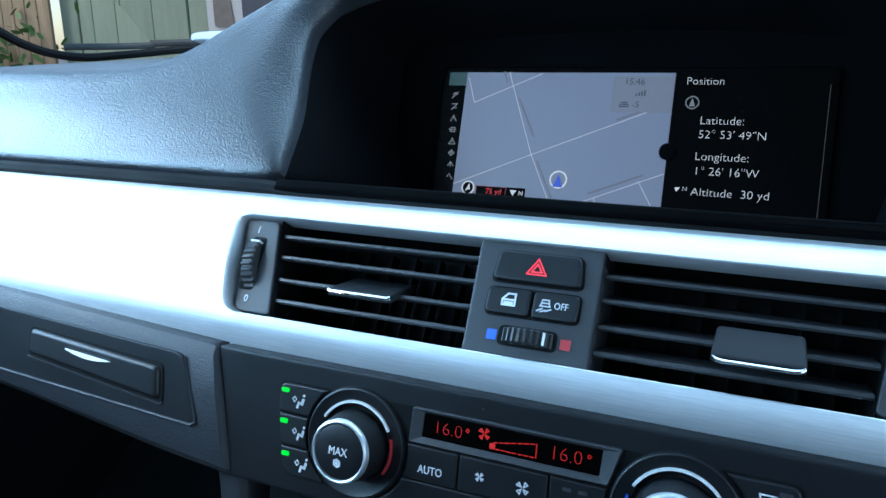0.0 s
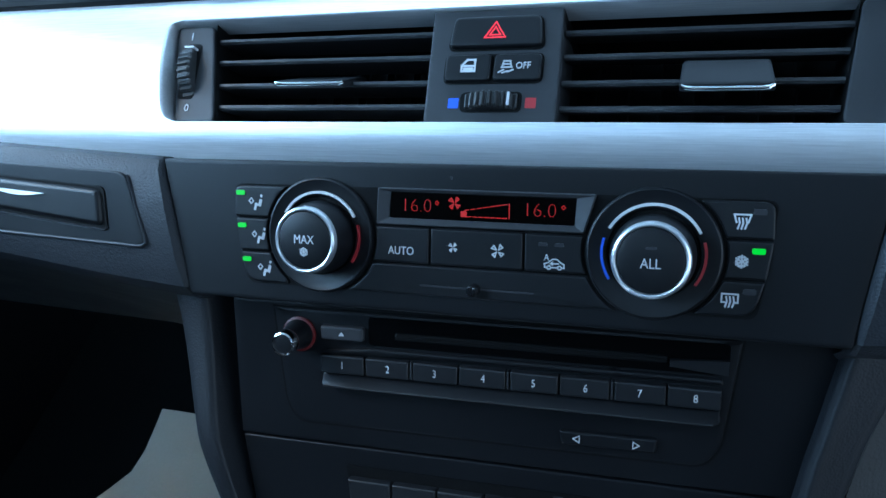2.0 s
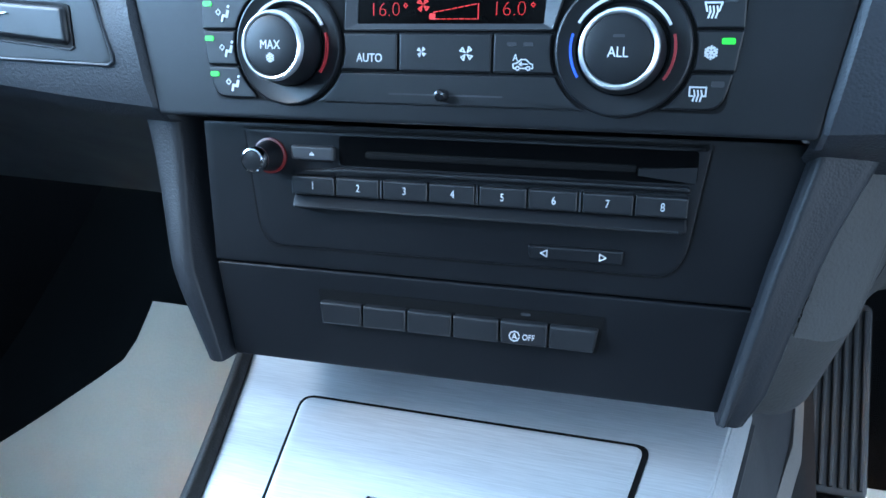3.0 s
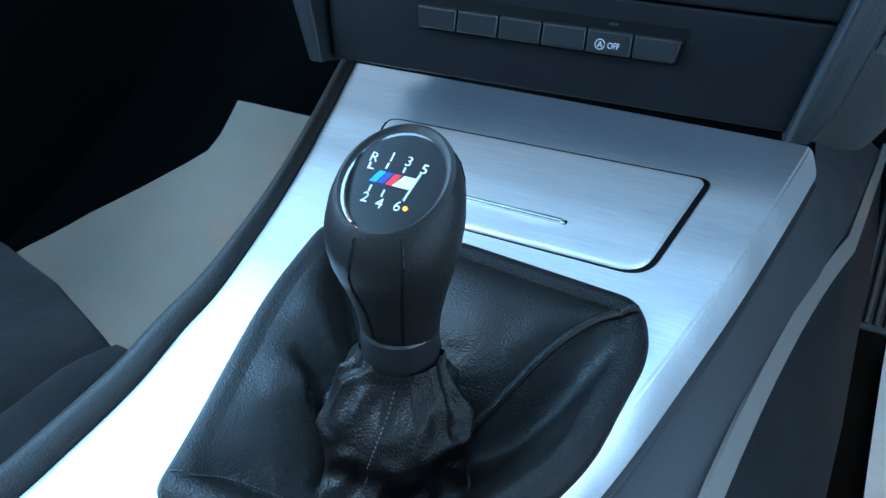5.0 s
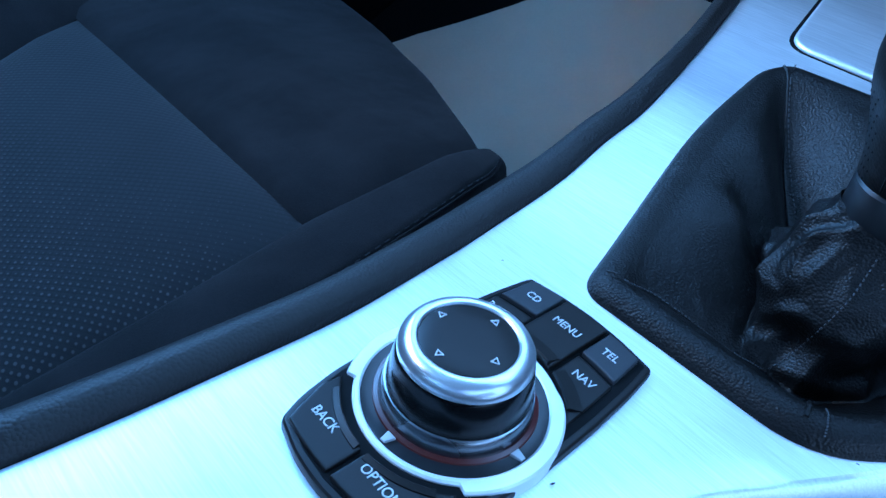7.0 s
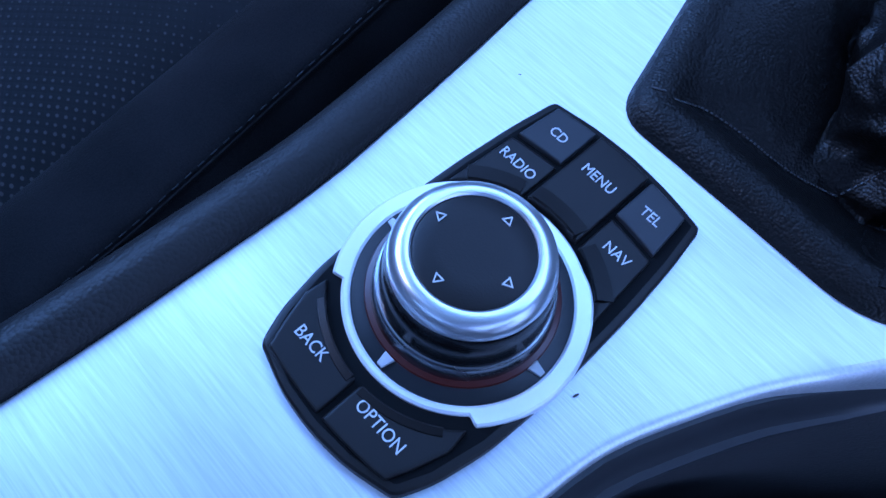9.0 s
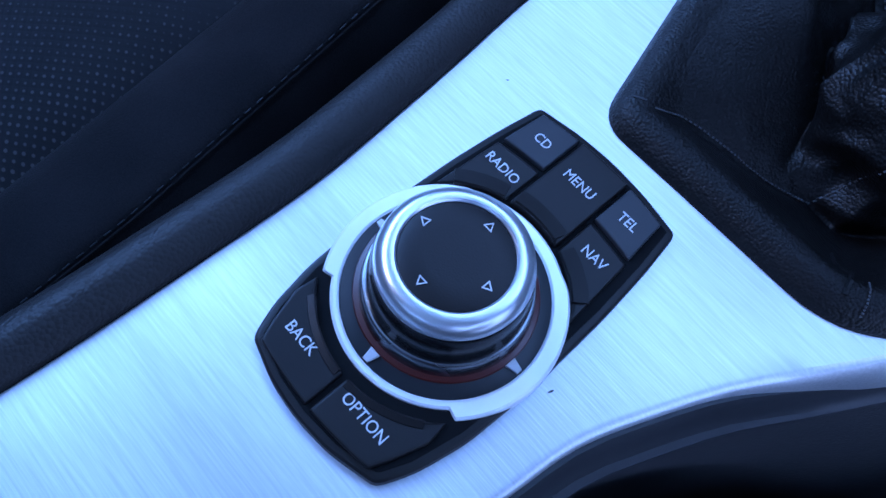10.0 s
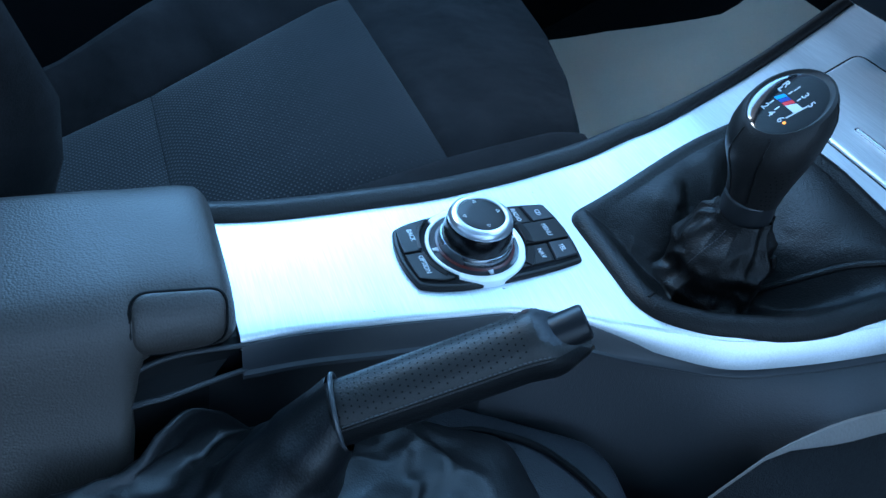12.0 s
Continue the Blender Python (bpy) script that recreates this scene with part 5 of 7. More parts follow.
def ashtray_lid():
    up = (0, 1, 0.34)
    m = plane_frame((-0.003, 0.2815, console_z(0.2815) + 0.0002), up)
    t = thing("ashtray_lid", m, "closed brushed silver ashtray lid in the console trim", "ashtray lid")
    out = [(-0.0793, -0.0426), (0.0806, -0.0426), (0.0940, 0.0426), (-0.0950, 0.0384)]
    part("gap", prism(rounded(out, [0.012, 0.014, 0.008, 0.010], 6), -0.004, 0.0005, 0), VOID, t)
    lid = part("lid", prism(rounded([(-0.0776, -0.0418), (0.0780, -0.0415), (0.0908, 0.0403), (-0.0930, 0.0362)], [0.012, 0.013, 0.006, 0.009], 6), -0.002, 0.0023, 0.0022, 4), BRUSH, t, "brushed silver lid")
    part("pull_slot", prism(box2(-0.0310, -0.0226, 0.0365, -0.0192, 0.001), 0.0, 0.00245, 0), VOID, lid)
    part("pull_bar", tube([(-0.0300, -0.0215, 0.0020), (-0.0285, -0.0215, 0.0032), (0.0340, -0.0215, 0.0032), (0.0355, -0.0215, 0.0020)], [0.0005, 0.0013, 0.0013, 0.0005], 10), CHROME, lid, "slim chrome pull bar")


def resample(pts, n, start):
    """n points at even steps along a closed outline, the first one nearest to start."""
    p = [Vector(q) for q in pts]
    i = min(range(len(p)), key=lambda k: (p[k] - Vector(start)).length)
    p = p[i:] + p[:i] + [p[i]]
    d = np.concatenate([[0], np.cumsum([(b - a).length for a, b in zip(p, p[1:])])])
    return [Vector((float(np.interp(s, d, [q.x for q in p])), float(np.interp(s, d, [q.y for q in p])))) for s in np.linspace(0, d[-1], n + 1)[:-1]]


def gear_lever():
    foot = Vector((0.0085, 0.148, 0.405))
    t = thing("gear_lever", Matrix.Translation(foot), "black leather gear lever with gathered leather gaiter in the console", "gear lever")
    rim = resample(BOOT, 260, (0.0330, 0.0740))
    neck = Vector((0.0075, 0.1425, 0.4405))
    n = len(rim)
    rows = []
    # raised, padded rim, then the leather hangs into a bowl and rises again as a crumpled sleeve round the lever
    for ins, dz in ((-0.0012, -0.002), (-0.0012, 0.0012), (0.0004, 0.0040), (0.0032, 0.0060), (0.0070, 0.0062), (0.0100, 0.0046)):
        rows.append([Vector((x, y, console_z(y) + dz)) for x, y in inset([tuple(p) for p in rim], ins)])
    edge = [Vector(v) for v in rows[-1]]
    steps = 84

    def near(deg, way, wide):
        """1 where a bearing equals way, fading over wide degrees."""
        d = (deg - way + 180) % 360 - 180
        return math.exp(-(d / wide) ** 2)

    def drape(i, q):
        """A place on the hanging leather: i along the rim, q from the rim (0) to the neck (1)."""
        k, f = int(i) % n, i - int(i)
        e = edge[k].lerp(edge[(k + 1) % n], f)
        ang = math.atan2(e.y - neck.y, e.x - neck.x)
        deg = math.degrees(ang)
        ca, sa = math.cos(ang), math.sin(ang)
        twist = ang + 0.5 * noise.noise(Vector((ca * 1.3, sa * 1.3, q * 3.0)))
        lobes = 1 + 0.09 * math.sin(3 * twist + 0.6) + 0.05 * math.sin(5 * twist)
        foot = neck + Vector((0.0010 + 0.0285 * ca * lobes, -0.003 + 0.0270 * sa * lobes, 0))
        foot.z = 0.3885 + 0.010 * near(deg, 120, 45) + 0.004 * near(deg, 185, 30) - 0.006 * near(deg, -70, 40) - 0.002 * near(deg, 20, 25) + 0.011 * near(deg, -155, 42)
        if q < 0.60:
            u = q / 0.60
            w = e.lerp(foot, u)
            # how late the leather drops: the panel on the passenger's side stays high, the front falls at once
            p = 1.0 + 1.1 * near(deg, 190, 38) + 1.6 * near(deg, 75, 34) - 0.42 * near(deg, -50, 50)
            bow = math.sin(math.pi * u)
            w.z = e.z + (foot.z - e.z) * u ** p
            w.z += 0.0060 * near(deg, 153, 11) * bow + 0.0045 * near(deg, 190, 22) * math.sin(math.pi * u ** 1.3)
            w.z -= 0.0110 * near(deg, 133, 8) * bow ** 0.8 + 0.0040 * near(deg, 172, 8) * bow * u
            # cord in the driver's corner: a lip ahead of it, a trough behind it
            d = (deg - (43 + 4 * u) + 180) % 360 - 180
            w.z += bow * (0.0035 * math.exp(-((d - 6) / 8) ** 2) - 0.0110 * math.exp(-((d + 12) / 10) ** 2))
            # trough along the stitching of the passenger's corner
            d = (deg - (-131 + 30 * u) + 180) % 360 - 180
            w.z -= 0.0045 * bow * math.exp(-(d / 9) ** 2)
            bunch = max(0.0, (u - 0.12) / 0.88) ** 1.15
        else:
            u = (q - 0.60) / 0.40
            top = neck + Vector((0.0158 * ca, 0.0158 * sa, 0))
            belly = math.sin(math.pi * min(1.0, u * 1.15)) * 0.0035
            w = foot.lerp(top, u ** 0.75) + Vector((ca, sa, 0)) * belly
            w.z = foot.z + (neck.z + 0.0020 * math.sin(2 * ang + 0.7) - foot.z) * u ** 0.92
            bunch = 1.0 - 0.6 * max(0.0, (u - 0.75) / 0.25)
        soft = noise.noise(Vector((w.x * 30, w.y * 30, w.z * 42 + 3)))
        puff = 1 - abs(noise.noise(Vector((w.x * 24 + 0.8 * soft, w.y * 24, w.z * 44 + 11)))) * 2.2
        fold = 1 - abs(noise.noise(Vector((ca * 1.7 + 5, sa * 1.7, w.z * 26 + 0.9 * soft)))) * 2.4
        crease = 1 - abs(noise.noise(Vector((w.x * 70 + soft, w.y * 70, w.z * 58 + 7)))) * 2.4
        still = math.sin(math.pi * min(1.0, q / 0.60) * 0.5) if q < 0.60 else 1.0
        out = 0.0026 * still * soft + bunch * (0.0038 * max(puff, -0.6) + 0.0036 * max(fold, -0.7) + 0.0008 * max(crease, -0.6) - 0.0026) + 0.0004 * still * crease
        return w + Vector((ca, sa, 0.65)).normalized() * out

    for j in range(1, steps + 1):
        rows.append([drape(i, j / steps) for i in range(n)])
    gaiter = part("gaiter", loft(rows), LEATHER, t, "wrinkled black leather gaiter", world=True, soft=True)

    def nearest(x, y):
        return min(range(n), key=lambda k: (rim[k].x - x) ** 2 + (rim[k].y - y) ** 2)

    up = Vector((0, 0, 0.0004))

    def corner_line(a, turn, q1, count):
        """A line over the leather from place a of the rim, turning by some steps of the rim on its way in."""
        over = [rows[k][a % n] + up * 0.5 for k in (3, 4, 5)]
        return over + [drape((a + turn * q) % n, q) + up for q in np.linspace(0.02, q1, count)]

    def thread(pts):
        bm = bmesh.new()
        for p, q in list(zip(pts, pts[1:]))[::2]:
            tube([p, q], 0.00028, 5, bm)
        return bm

    a = nearest(0.0850, 0.2160)
    part("seam", tube([p + up * 2 for p in corner_line(a, 3, 0.80, 60)], 0.0019, 8), LEATHER, gaiter, "raised leather seam", world=True)
    a = nearest(-0.0740, 0.2210)
    part("seam", tube(corner_line(a, -12, 0.56, 40), 0.0007, 6), LEATHER, gaiter, "raised leather seam", world=True)
    part("stitching", thread([p + up * 1.5 for p in corner_line((a - 3) % n, -12, 0.90, 120)]), STITCH, gaiter, "grey stitching", world=True)
    a = nearest(0.0280, 0.0740)
    part("seam", tube(corner_line(a, -6, 0.25, 16), 0.0008, 6), LEATHER, gaiter, "raised leather seam", world=True)
    part("stitching", thread([rows[k][(a + 3) % n].lerp(rows[k + 1][(a + 3) % n], f) + up for k in (2, 3, 4) for f in np.linspace(0, 1, 9)[:-1]]), STITCH, gaiter, "grey stitching", world=True)
    a = nearest(-0.0470, 0.0800)
    part("stitching", thread(corner_line(a, 44, 0.96, 150)), STITCH, gaiter, "grey stitching", world=True)
    # knob
    axis0, axis1 = Vector((0.0080, 0.1430, 0.4350)), Vector((0.0074, 0.1295, 0.5030))
    ax = (axis1 - axis0).normalized()
    col = [(0.0144, -0.003), (0.0146, 0.008), (0.0143, 0.0180), (0.0136, 0.0190)]
    m0 = Matrix.Translation(axis0) @ ax.to_track_quat("Z", "Y").to_matrix().to_4x4()
    part("collar", lathe(col, 40, m0), material("dark_satin_collar", (0.016, 0.0165, 0.018), 0.34, 0.1, vary=0.06), t, "dark satin collar", world=True)
    prof = [(0.0165, 0.0134, 0.0136, 0), (0.0180, 0.0144, 0.0147, 0), (0.0240, 0.0149, 0.0153, 3), (0.0340, 0.0170, 0.0178, 7), (0.0430, 0.0195, 0.0206, 14), (0.0520, 0.0218, 0.0233, 22), (0.0600, 0.0231, 0.0250, 30), (0.0670, 0.0231, 0.0256, 36), (0.0725, 0.0218, 0.0244, 40), (0.0762, 0.0199, 0.0226, 41), (0.0774, 0.0182, 0.0209, 41), (0.0764, 0.0171, 0.0197, 41)]
    rings, nn = [], 48
    for s, ra, rb, tilt in prof:
        c = axis0 + ax * s
        turn = Matrix.Rotation(radians(tilt), 4, "X")
        rings.append([c + turn @ Vector((ra * math.cos(2 * math.pi * i / nn), rb * math.sin(2 * math.pi * i / nn), 0)) for i in range(nn)])
    knob = part("knob", loft(rings, True, True, True), KNOBLEATHER, t, "leather-covered knob", world=True)
    for a in (-100, -55, 40):
        ln = []
        for s, ra, rb, tilt in prof[1:10]:
            c = axis0 + ax * s
            turn = Matrix.Rotation(radians(tilt), 4, "X")
            ln.append(c + turn @ Vector((ra * 1.004 * math.cos(radians(a)), rb * 1.004 * math.sin(radians(a)), 0)))
        part("seam", tube(ln, 0.0005, 5), LEATHER, knob, world=True)
    # small perforations in the side panels of the knob
    dots = bmesh.new()
    for a0 in (-150, 150, -30, 20):
        for k in range(10):
            for j in range(3):
                q = 0.018 + 0.034 * k / 9
                ra, rb, tilt = (float(np.interp(q, [p[0] for p in prof[:8]], [p[c] for p in prof[:8]])) for c in (1, 2, 3))
                w = radians(a0 + 9 * j + (4.5 if k % 2 else 0))
                turn = Matrix.Rotation(radians(tilt), 4, "X")
                o = turn @ Vector((math.cos(w), math.sin(w), 0))
                c = axis0 + ax * q + turn @ Vector((ra * 1.006 * math.cos(w), rb * 1.006 * math.sin(w), 0))
                f = o.to_track_quat("Z", "Y").to_matrix()
                dots.faces.new([dots.verts.new(c + f @ Vector((0.00045 * math.cos(i * math.pi / 3), 0.00045 * math.sin(i * math.pi / 3), 0))) for i in range(6)])
    tagged(part("perforated_panel", dots, VOID, knob, world=True), kind="stuff")
    # shift pattern cap
    top = Matrix.Translation(axis0 + ax * 0.0752) @ Matrix.Rotation(radians(41), 4, "X")
    loc = ROOT[t].inverted() @ top
    bm = lathe([(0.0178, -0.003), (0.0178, 0.0004), (0.0168, 0.0009), (0.0145, 0.0013), (0.0122, 0.0016), (0.0090, 0.0019), (0.006, 0.0021), (0.003, 0.0022), (0.001, 0.0022)], 48)
    bm.transform(loc @ Matrix.Diagonal((1.045, 1.20, 1, 1)))
    cap = part("pattern_cap", bm, GLOSS, knob, "glossy black cap with white shift pattern")

    def on_cap(u, v):
        r = 0.0178 * math.sqrt((u / 0.0178) ** 2 + (v / 0.0206) ** 2)
        return (u, v, float(np.interp(r, [0, 0.006, 0.0122, 0.0168, 0.0178], [0.0022, 0.0021, 0.0016, 0.0009, 0.0004])) + 0.0002)

    for ch, u, v in (("R", -0.0095, 0.0066), ("1", -0.0034, 0.0078), ("3", 0.0028, 0.0076), ("5", 0.0088, 0.0062), ("2", -0.0058, -0.0082), ("4", -0.0002, -0.0092), ("6", 0.0058, -0.0086)):
        ob = lettering(ch, 0.0036, WHITE, cap, on_cap(u, v), "numeral")
        ob.data.transform(loc)
    bm = strokes([(-0.0036, 0.0052, -0.0036, 0.0036), (0.0026, 0.0050, 0.0026, 0.0036), (0.0084, 0.0040, 0.0070, -0.0060), (-0.0096, 0.0042, -0.0096, 0.0022), (-0.0096, 0.0022, -0.0080, 0.0022), (-0.0056, -0.0038, -0.0056, -0.0056), (-0.0006, -0.0044, -0.0006, -0.0064)], 0.0006, 0.0008, 0.0024)
    bm.transform(loc)
    part("pattern_lines", bm, WHITE, cap)
    for i, (mt, u) in enumerate(((material("light_blue_paint", (0.05, 0.30, 0.75), 0.3), -0.0072), (material("dark_blue_paint", (0.02, 0.05, 0.30), 0.3), -0.0044), (material("red_paint", (0.65, 0.02, 0.03), 0.3), -0.0016))):
        bm = prism([(u, -0.0022), (u + 0.0024, -0.0022), (u + 0.0044, 0.0022), (u + 0.0020, 0.0022)], 0.0008, 0.00235, 0)
        bm.transform(loc)
        part("colour_stripe", bm, mt, cap)
    bm = prism([(0.0010, -0.0022), (0.0072, -0.0022), (0.0078, 0.0022), (0.0036, 0.0022)], 0.0008, 0.0024, 0)
    bm.transform(loc)
    part("silver_emblem", bm, WHITE, cap, "plain silver emblem block")
    # Reflected glint on the cap, put on as a small glowing dot.
    bm = lathe([(0.0009, 0.0014), (0.0008, 0.0020)], 12, Matrix.Translation((0.0085, -0.0085, 0)))
    bm.transform(loc)
    part("amber_dot", bm, AMBER, cap, "amber glint, put on as a glowing dot")


STEPS = {"RADIO": (109, 134), "MENU": (77, 103), "NAV": (46, 71), "BACK": (231, 267), "OPTION": (273, 309)}


def controller():
    m = plane_frame((-0.0375, 0.0044, 0.3920), (0, 1, 0.05))
    t = thing("menu_controller", m, "rotary menu controller with silver ring and black keys on the console", "rotary controller")
    side = [(0.0243, 0.0560), (0.0260, 0.0430), (0.0272, 0.0270), (0.0280, 0.0), (0.0270, -0.0190), (0.0244, -0.0320), (0.0216, -0.0388)]
    top = [(-0.0236, 0.0574), (-0.012, 0.0596), (0.0, 0.0604), (0.012, 0.0596), (0.0236, 0.0574)]
    low = [(0.0205, -0.0402), (0.010, -0.0432), (0.0, -0.0440), (-0.010, -0.0432), (-0.0205, -0.0402)]
    loop = [(u, v) for u, v in low[::-1]] + [(u, v) for u, v in side[::-1]] + top[::-1] + [(-u, v) for u, v in side]
    loop = [(u + 0.0015 * max(0.0, u) / 0.028, v) for u, v in loop]
    part("base_plate", prism(rounded(inset(loop, -0.0005), 0.004), -0.002, 0.0034, 0.0016, 3), CONTROLKEY, t)
    part("plate_well", prism(inset(loop, 0.0018), 0.0, 0.0036, 0), VOID, t)
    # keys ahead of the dial
    front = lambda u: 0.0578 - 4.5 * u * u
    mid = lambda u: 0.0428 - 4.0 * u * u

    def key(name, pts, word, at, h=0.0052, size=0.0029):
        # CD and TEL: light on their angled faces is put in as a greyer colour.
        k = part(name, prism(rounded(inset(pts, 0.00035), 0.0006, 2), 0.001, h, 0.0007, 3), GREYKEY if word in ("CD", "TEL") else CONTROLKEY, t)
        lettering(word, size, WHITE, k, (*at, h + 0.0001), wide=0.88)
        if word in STEPS:
            a0, a1 = STEPS[word]
            rows = []
            reach = 0.0350 if a0 < 180 else 0.0324
            for a in np.linspace(radians(a0), radians(a1), 20):
                rows.append([(r * math.cos(a), r * math.sin(a), z) for r, z in ((0.0305, 0.001), (0.0305, h + 0.0006), (0.0309, h + 0.0011), (0.0309 + (reach - 0.0309) * 0.5, h + 0.0007), (reach, h + 0.00035), (reach + 0.0002, h - 0.0004))])
            part("raised_step", loft(rows, True, True, True), CONTROLKEY, k)
        return k

    us = np.linspace
    for s, upper, lower in ((-1, "CD", "RADIO"), (1, "TEL", "NAV")):
        a = 0.0090
        up_pts = [(a, mid(a) + 0.0003), *[(u, mid(u) + 0.0003) for u in us(a, 0.0232, 5)[1:]], (0.0219, front(0.0215)), *[(u, front(u)) for u in us(0.0215, a, 4)[1:]]]
        lo_pts = [*[(u, math.sqrt(0.0303 ** 2 - u * u)) for u in us(a, 0.0248, 6)], (0.0236, mid(0.0236) - 0.0003), *[(u, mid(u) - 0.0003) for u in us(0.0230, a, 5)[1:]]]
        if s < 0:
            up_pts, lo_pts = [(-u, v) for u, v in up_pts][::-1], [(-u, v) for u, v in lo_pts][::-1]
        key(upper.lower() + "_key", up_pts, upper, (s * 0.0155, 0.0488))
        key(lower.lower() + "_key", lo_pts, lower, (s * 0.0166, 0.0350), h=0.0046)
    a = 0.0085
    key("menu_key", [*[(u, math.sqrt(0.0303 ** 2 - u * u)) for u in us(-a, a, 5)], *[(u, front(u)) for u in us(a, -a, 5)]], "MENU", (0.0, 0.0467), h=0.0056)
    back = lambda u: -0.0416 + 4.5 * u * u
    for s, word in ((-1, "BACK"), (1, "OPTION")):
        pts = [*[(u, back(u)) for u in us(0.0004, 0.0192, 5)], (0.0214, -0.0345), (0.0240, -0.0262), *[(u, -math.sqrt(0.0303 ** 2 - u * u)) for u in us(0.0232, 0.0004, 7)]]
        if s < 0:
            pts = [(-u, v) for u, v in pts][::-1]
        key(word.lower() + "_key", pts, word, (-0.0132, -0.0326) if s < 0 else (0.0102, -0.0334), h=0.0050, size=0.0029)
    c0 = Matrix.Translation((0.0, 0.0004, 0))
    c1 = Matrix.Translation((-0.0006, 0.0012, 0))
    dark = material("dark_silver_cone", (0.24, 0.245, 0.26), 0.26, 1.0)

    def rim(a):
        """Outer radius of the silver ring: wide beside the dial, stepped in where the rear keys meet it."""
        a = (a + 90) % 360 - 90
        side = 0.0304 - 0.0009 * ease((40 - abs(a - 90)) / 12)
        return 0.0279 + (side - 0.0279) * (ease((a + 41) / 3.0) if a < 90 else ease((221 - a) / 3.0))

    rings = []
    turn = [*np.arange(-90, 270, 2.5), *np.arange(-42, -36, 0.5), *np.arange(217, 223, 0.5)]
    turn = sorted(set(float(a) for a in turn))
    for d, z in ((0.0, -0.004), (0.0, 0.0030), (0.0003, 0.0041), (0.0009, 0.0046)):
        rings.append([((rim(a) - d) * math.cos(radians(a)), (rim(a) - d) * math.sin(radians(a)) + 0.0004, z) for a in turn])
    for r, z in ((0.0262, 0.0046), (0.0256, 0.0042), (0.0253, 0.0010)):
        rings.append([(r * math.cos(radians(a)), r * math.sin(radians(a)) + 0.0004, z) for a in turn])
    ring = part("outer_ring", loft(rings + rings[:1]), SATIN, t, "satin silver ring")
    part("recess", lathe([(0.0255, 0.0024), (0.0255, 0.0044), (0.0244, 0.0041), (0.0224, 0.0039), (0.0200, 0.0039), (0.0160, 0.001)], 72, c0, ring=True), material("grey_recess_cone", (0.022, 0.023, 0.025), 0.30, 0.3, vary=0.1), ring)
    for a in (0, 90, 180, 270):
        bm = prism([(-0.0015, -0.0012), (0.0015, -0.0012), (0.0008, 0.0020), (-0.0008, 0.0020)], 0.0030, 0.0049, 0.0004)
        bm.transform(c0 @ pose(0.0232 * math.cos(radians(a)), 0.0232 * math.sin(radians(a)), 0, 0, 0, a - 90))
        part("pointer", bm, WHITE, ring)
    knob = part("knob", lathe([(0.0199, 0.0030), (0.0198, 0.0100), (0.0192, 0.0150), (0.0184, 0.0200), (0.0180, 0.0208), (0.0172, 0.0211), (0.0150, 0.0240)], 80, c1), material("gloss_knob_side", (0.004, 0.004, 0.0045), 0.20, vary=0.1, spec=0.30), t, "gloss black knob side")
    part("base_band", lathe([(0.0195, 0.0030), (0.0213, 0.0034), (0.0213, 0.0046), (0.0206, 0.0090), (0.0202, 0.0096), (0.0195, 0.0098)], 80, c1, ring=True), dark, knob, "satin grey band")
    part("red_glow_band", lathe([(0.0229, 0.0036), (0.0225, 0.0043), (0.0211, 0.0047), (0.0205, 0.0036)], 72, c1, ring=True), material("dim_red_lamp_ring", (0.12, 0.014, 0.007), 0.3, emit=0.20), knob, "dim red lit ring")
    part("top_ring", lathe([(0.0172, 0.0206), (0.0180, 0.0209), (0.0181, 0.0216), (0.0178, 0.0229), (0.0169, 0.0244), (0.0157, 0.0254), (0.0146, 0.0257), (0.0136, 0.0255), (0.0131, 0.0250), (0.0131, 0.0243)], 80, c1, ring=True), DIALRING, knob, "satin silver top ring")
    cap = part("cap", lathe([(0.0131, 0.0240), (0.0130, 0.0248), (0.0124, 0.0251), (0.007, 0.0251)], 64, c1), CONTROLKEY, knob)
    for a in (0, 90, 180, 270):
        c, s = 0.0100 * math.cos(radians(a)) - 0.0010, 0.0100 * math.sin(radians(a)) + 0.0012
        q = [(0.0012 * math.cos(radians(a + d)), 0.0012 * math.sin(radians(a + d))) for d in (0, 120, 240)]
        part("arrow", strokes([(*q[i], *q[(i + 1) % 3]) for i in range(3)], 0.00026, 0.0251, 0.0254, (c, s)), WHITE, cap)


# ---- armrest and parking brake ----
def superbox(cx, cy, cz, hx, hy, hz, p=5.0, nu=40, nv=20):
    """A cushion-like rounded box."""
    def sg(w, e):
        return math.copysign(abs(w) ** e, w)
    rings = []
    for j in range(nv + 1):
        f = -math.pi / 2 + math.pi * j / nv
        f = max(-1.55, min(1.55, f))
        rings.append([(cx + hx * sg(math.cos(f), 2 / p) * sg(math.cos(2 * math.pi * i / nu), 2 / p), cy + hy * sg(math.cos(f), 2 / p) * sg(math.sin(2 * math.pi * i / nu), 2 / p), cz + hz * sg(math.sin(f), 2 / p)) for i in range(nu)])
    return loft(rings, True, True, True)


ARMREST = material("armrest_leatherette", (0.0285, 0.0235, 0.0200), 0.52, grain=(900, 0.00018), grain2=(300, 0.0001), cell=True, vary=0.12, spec=0.55)


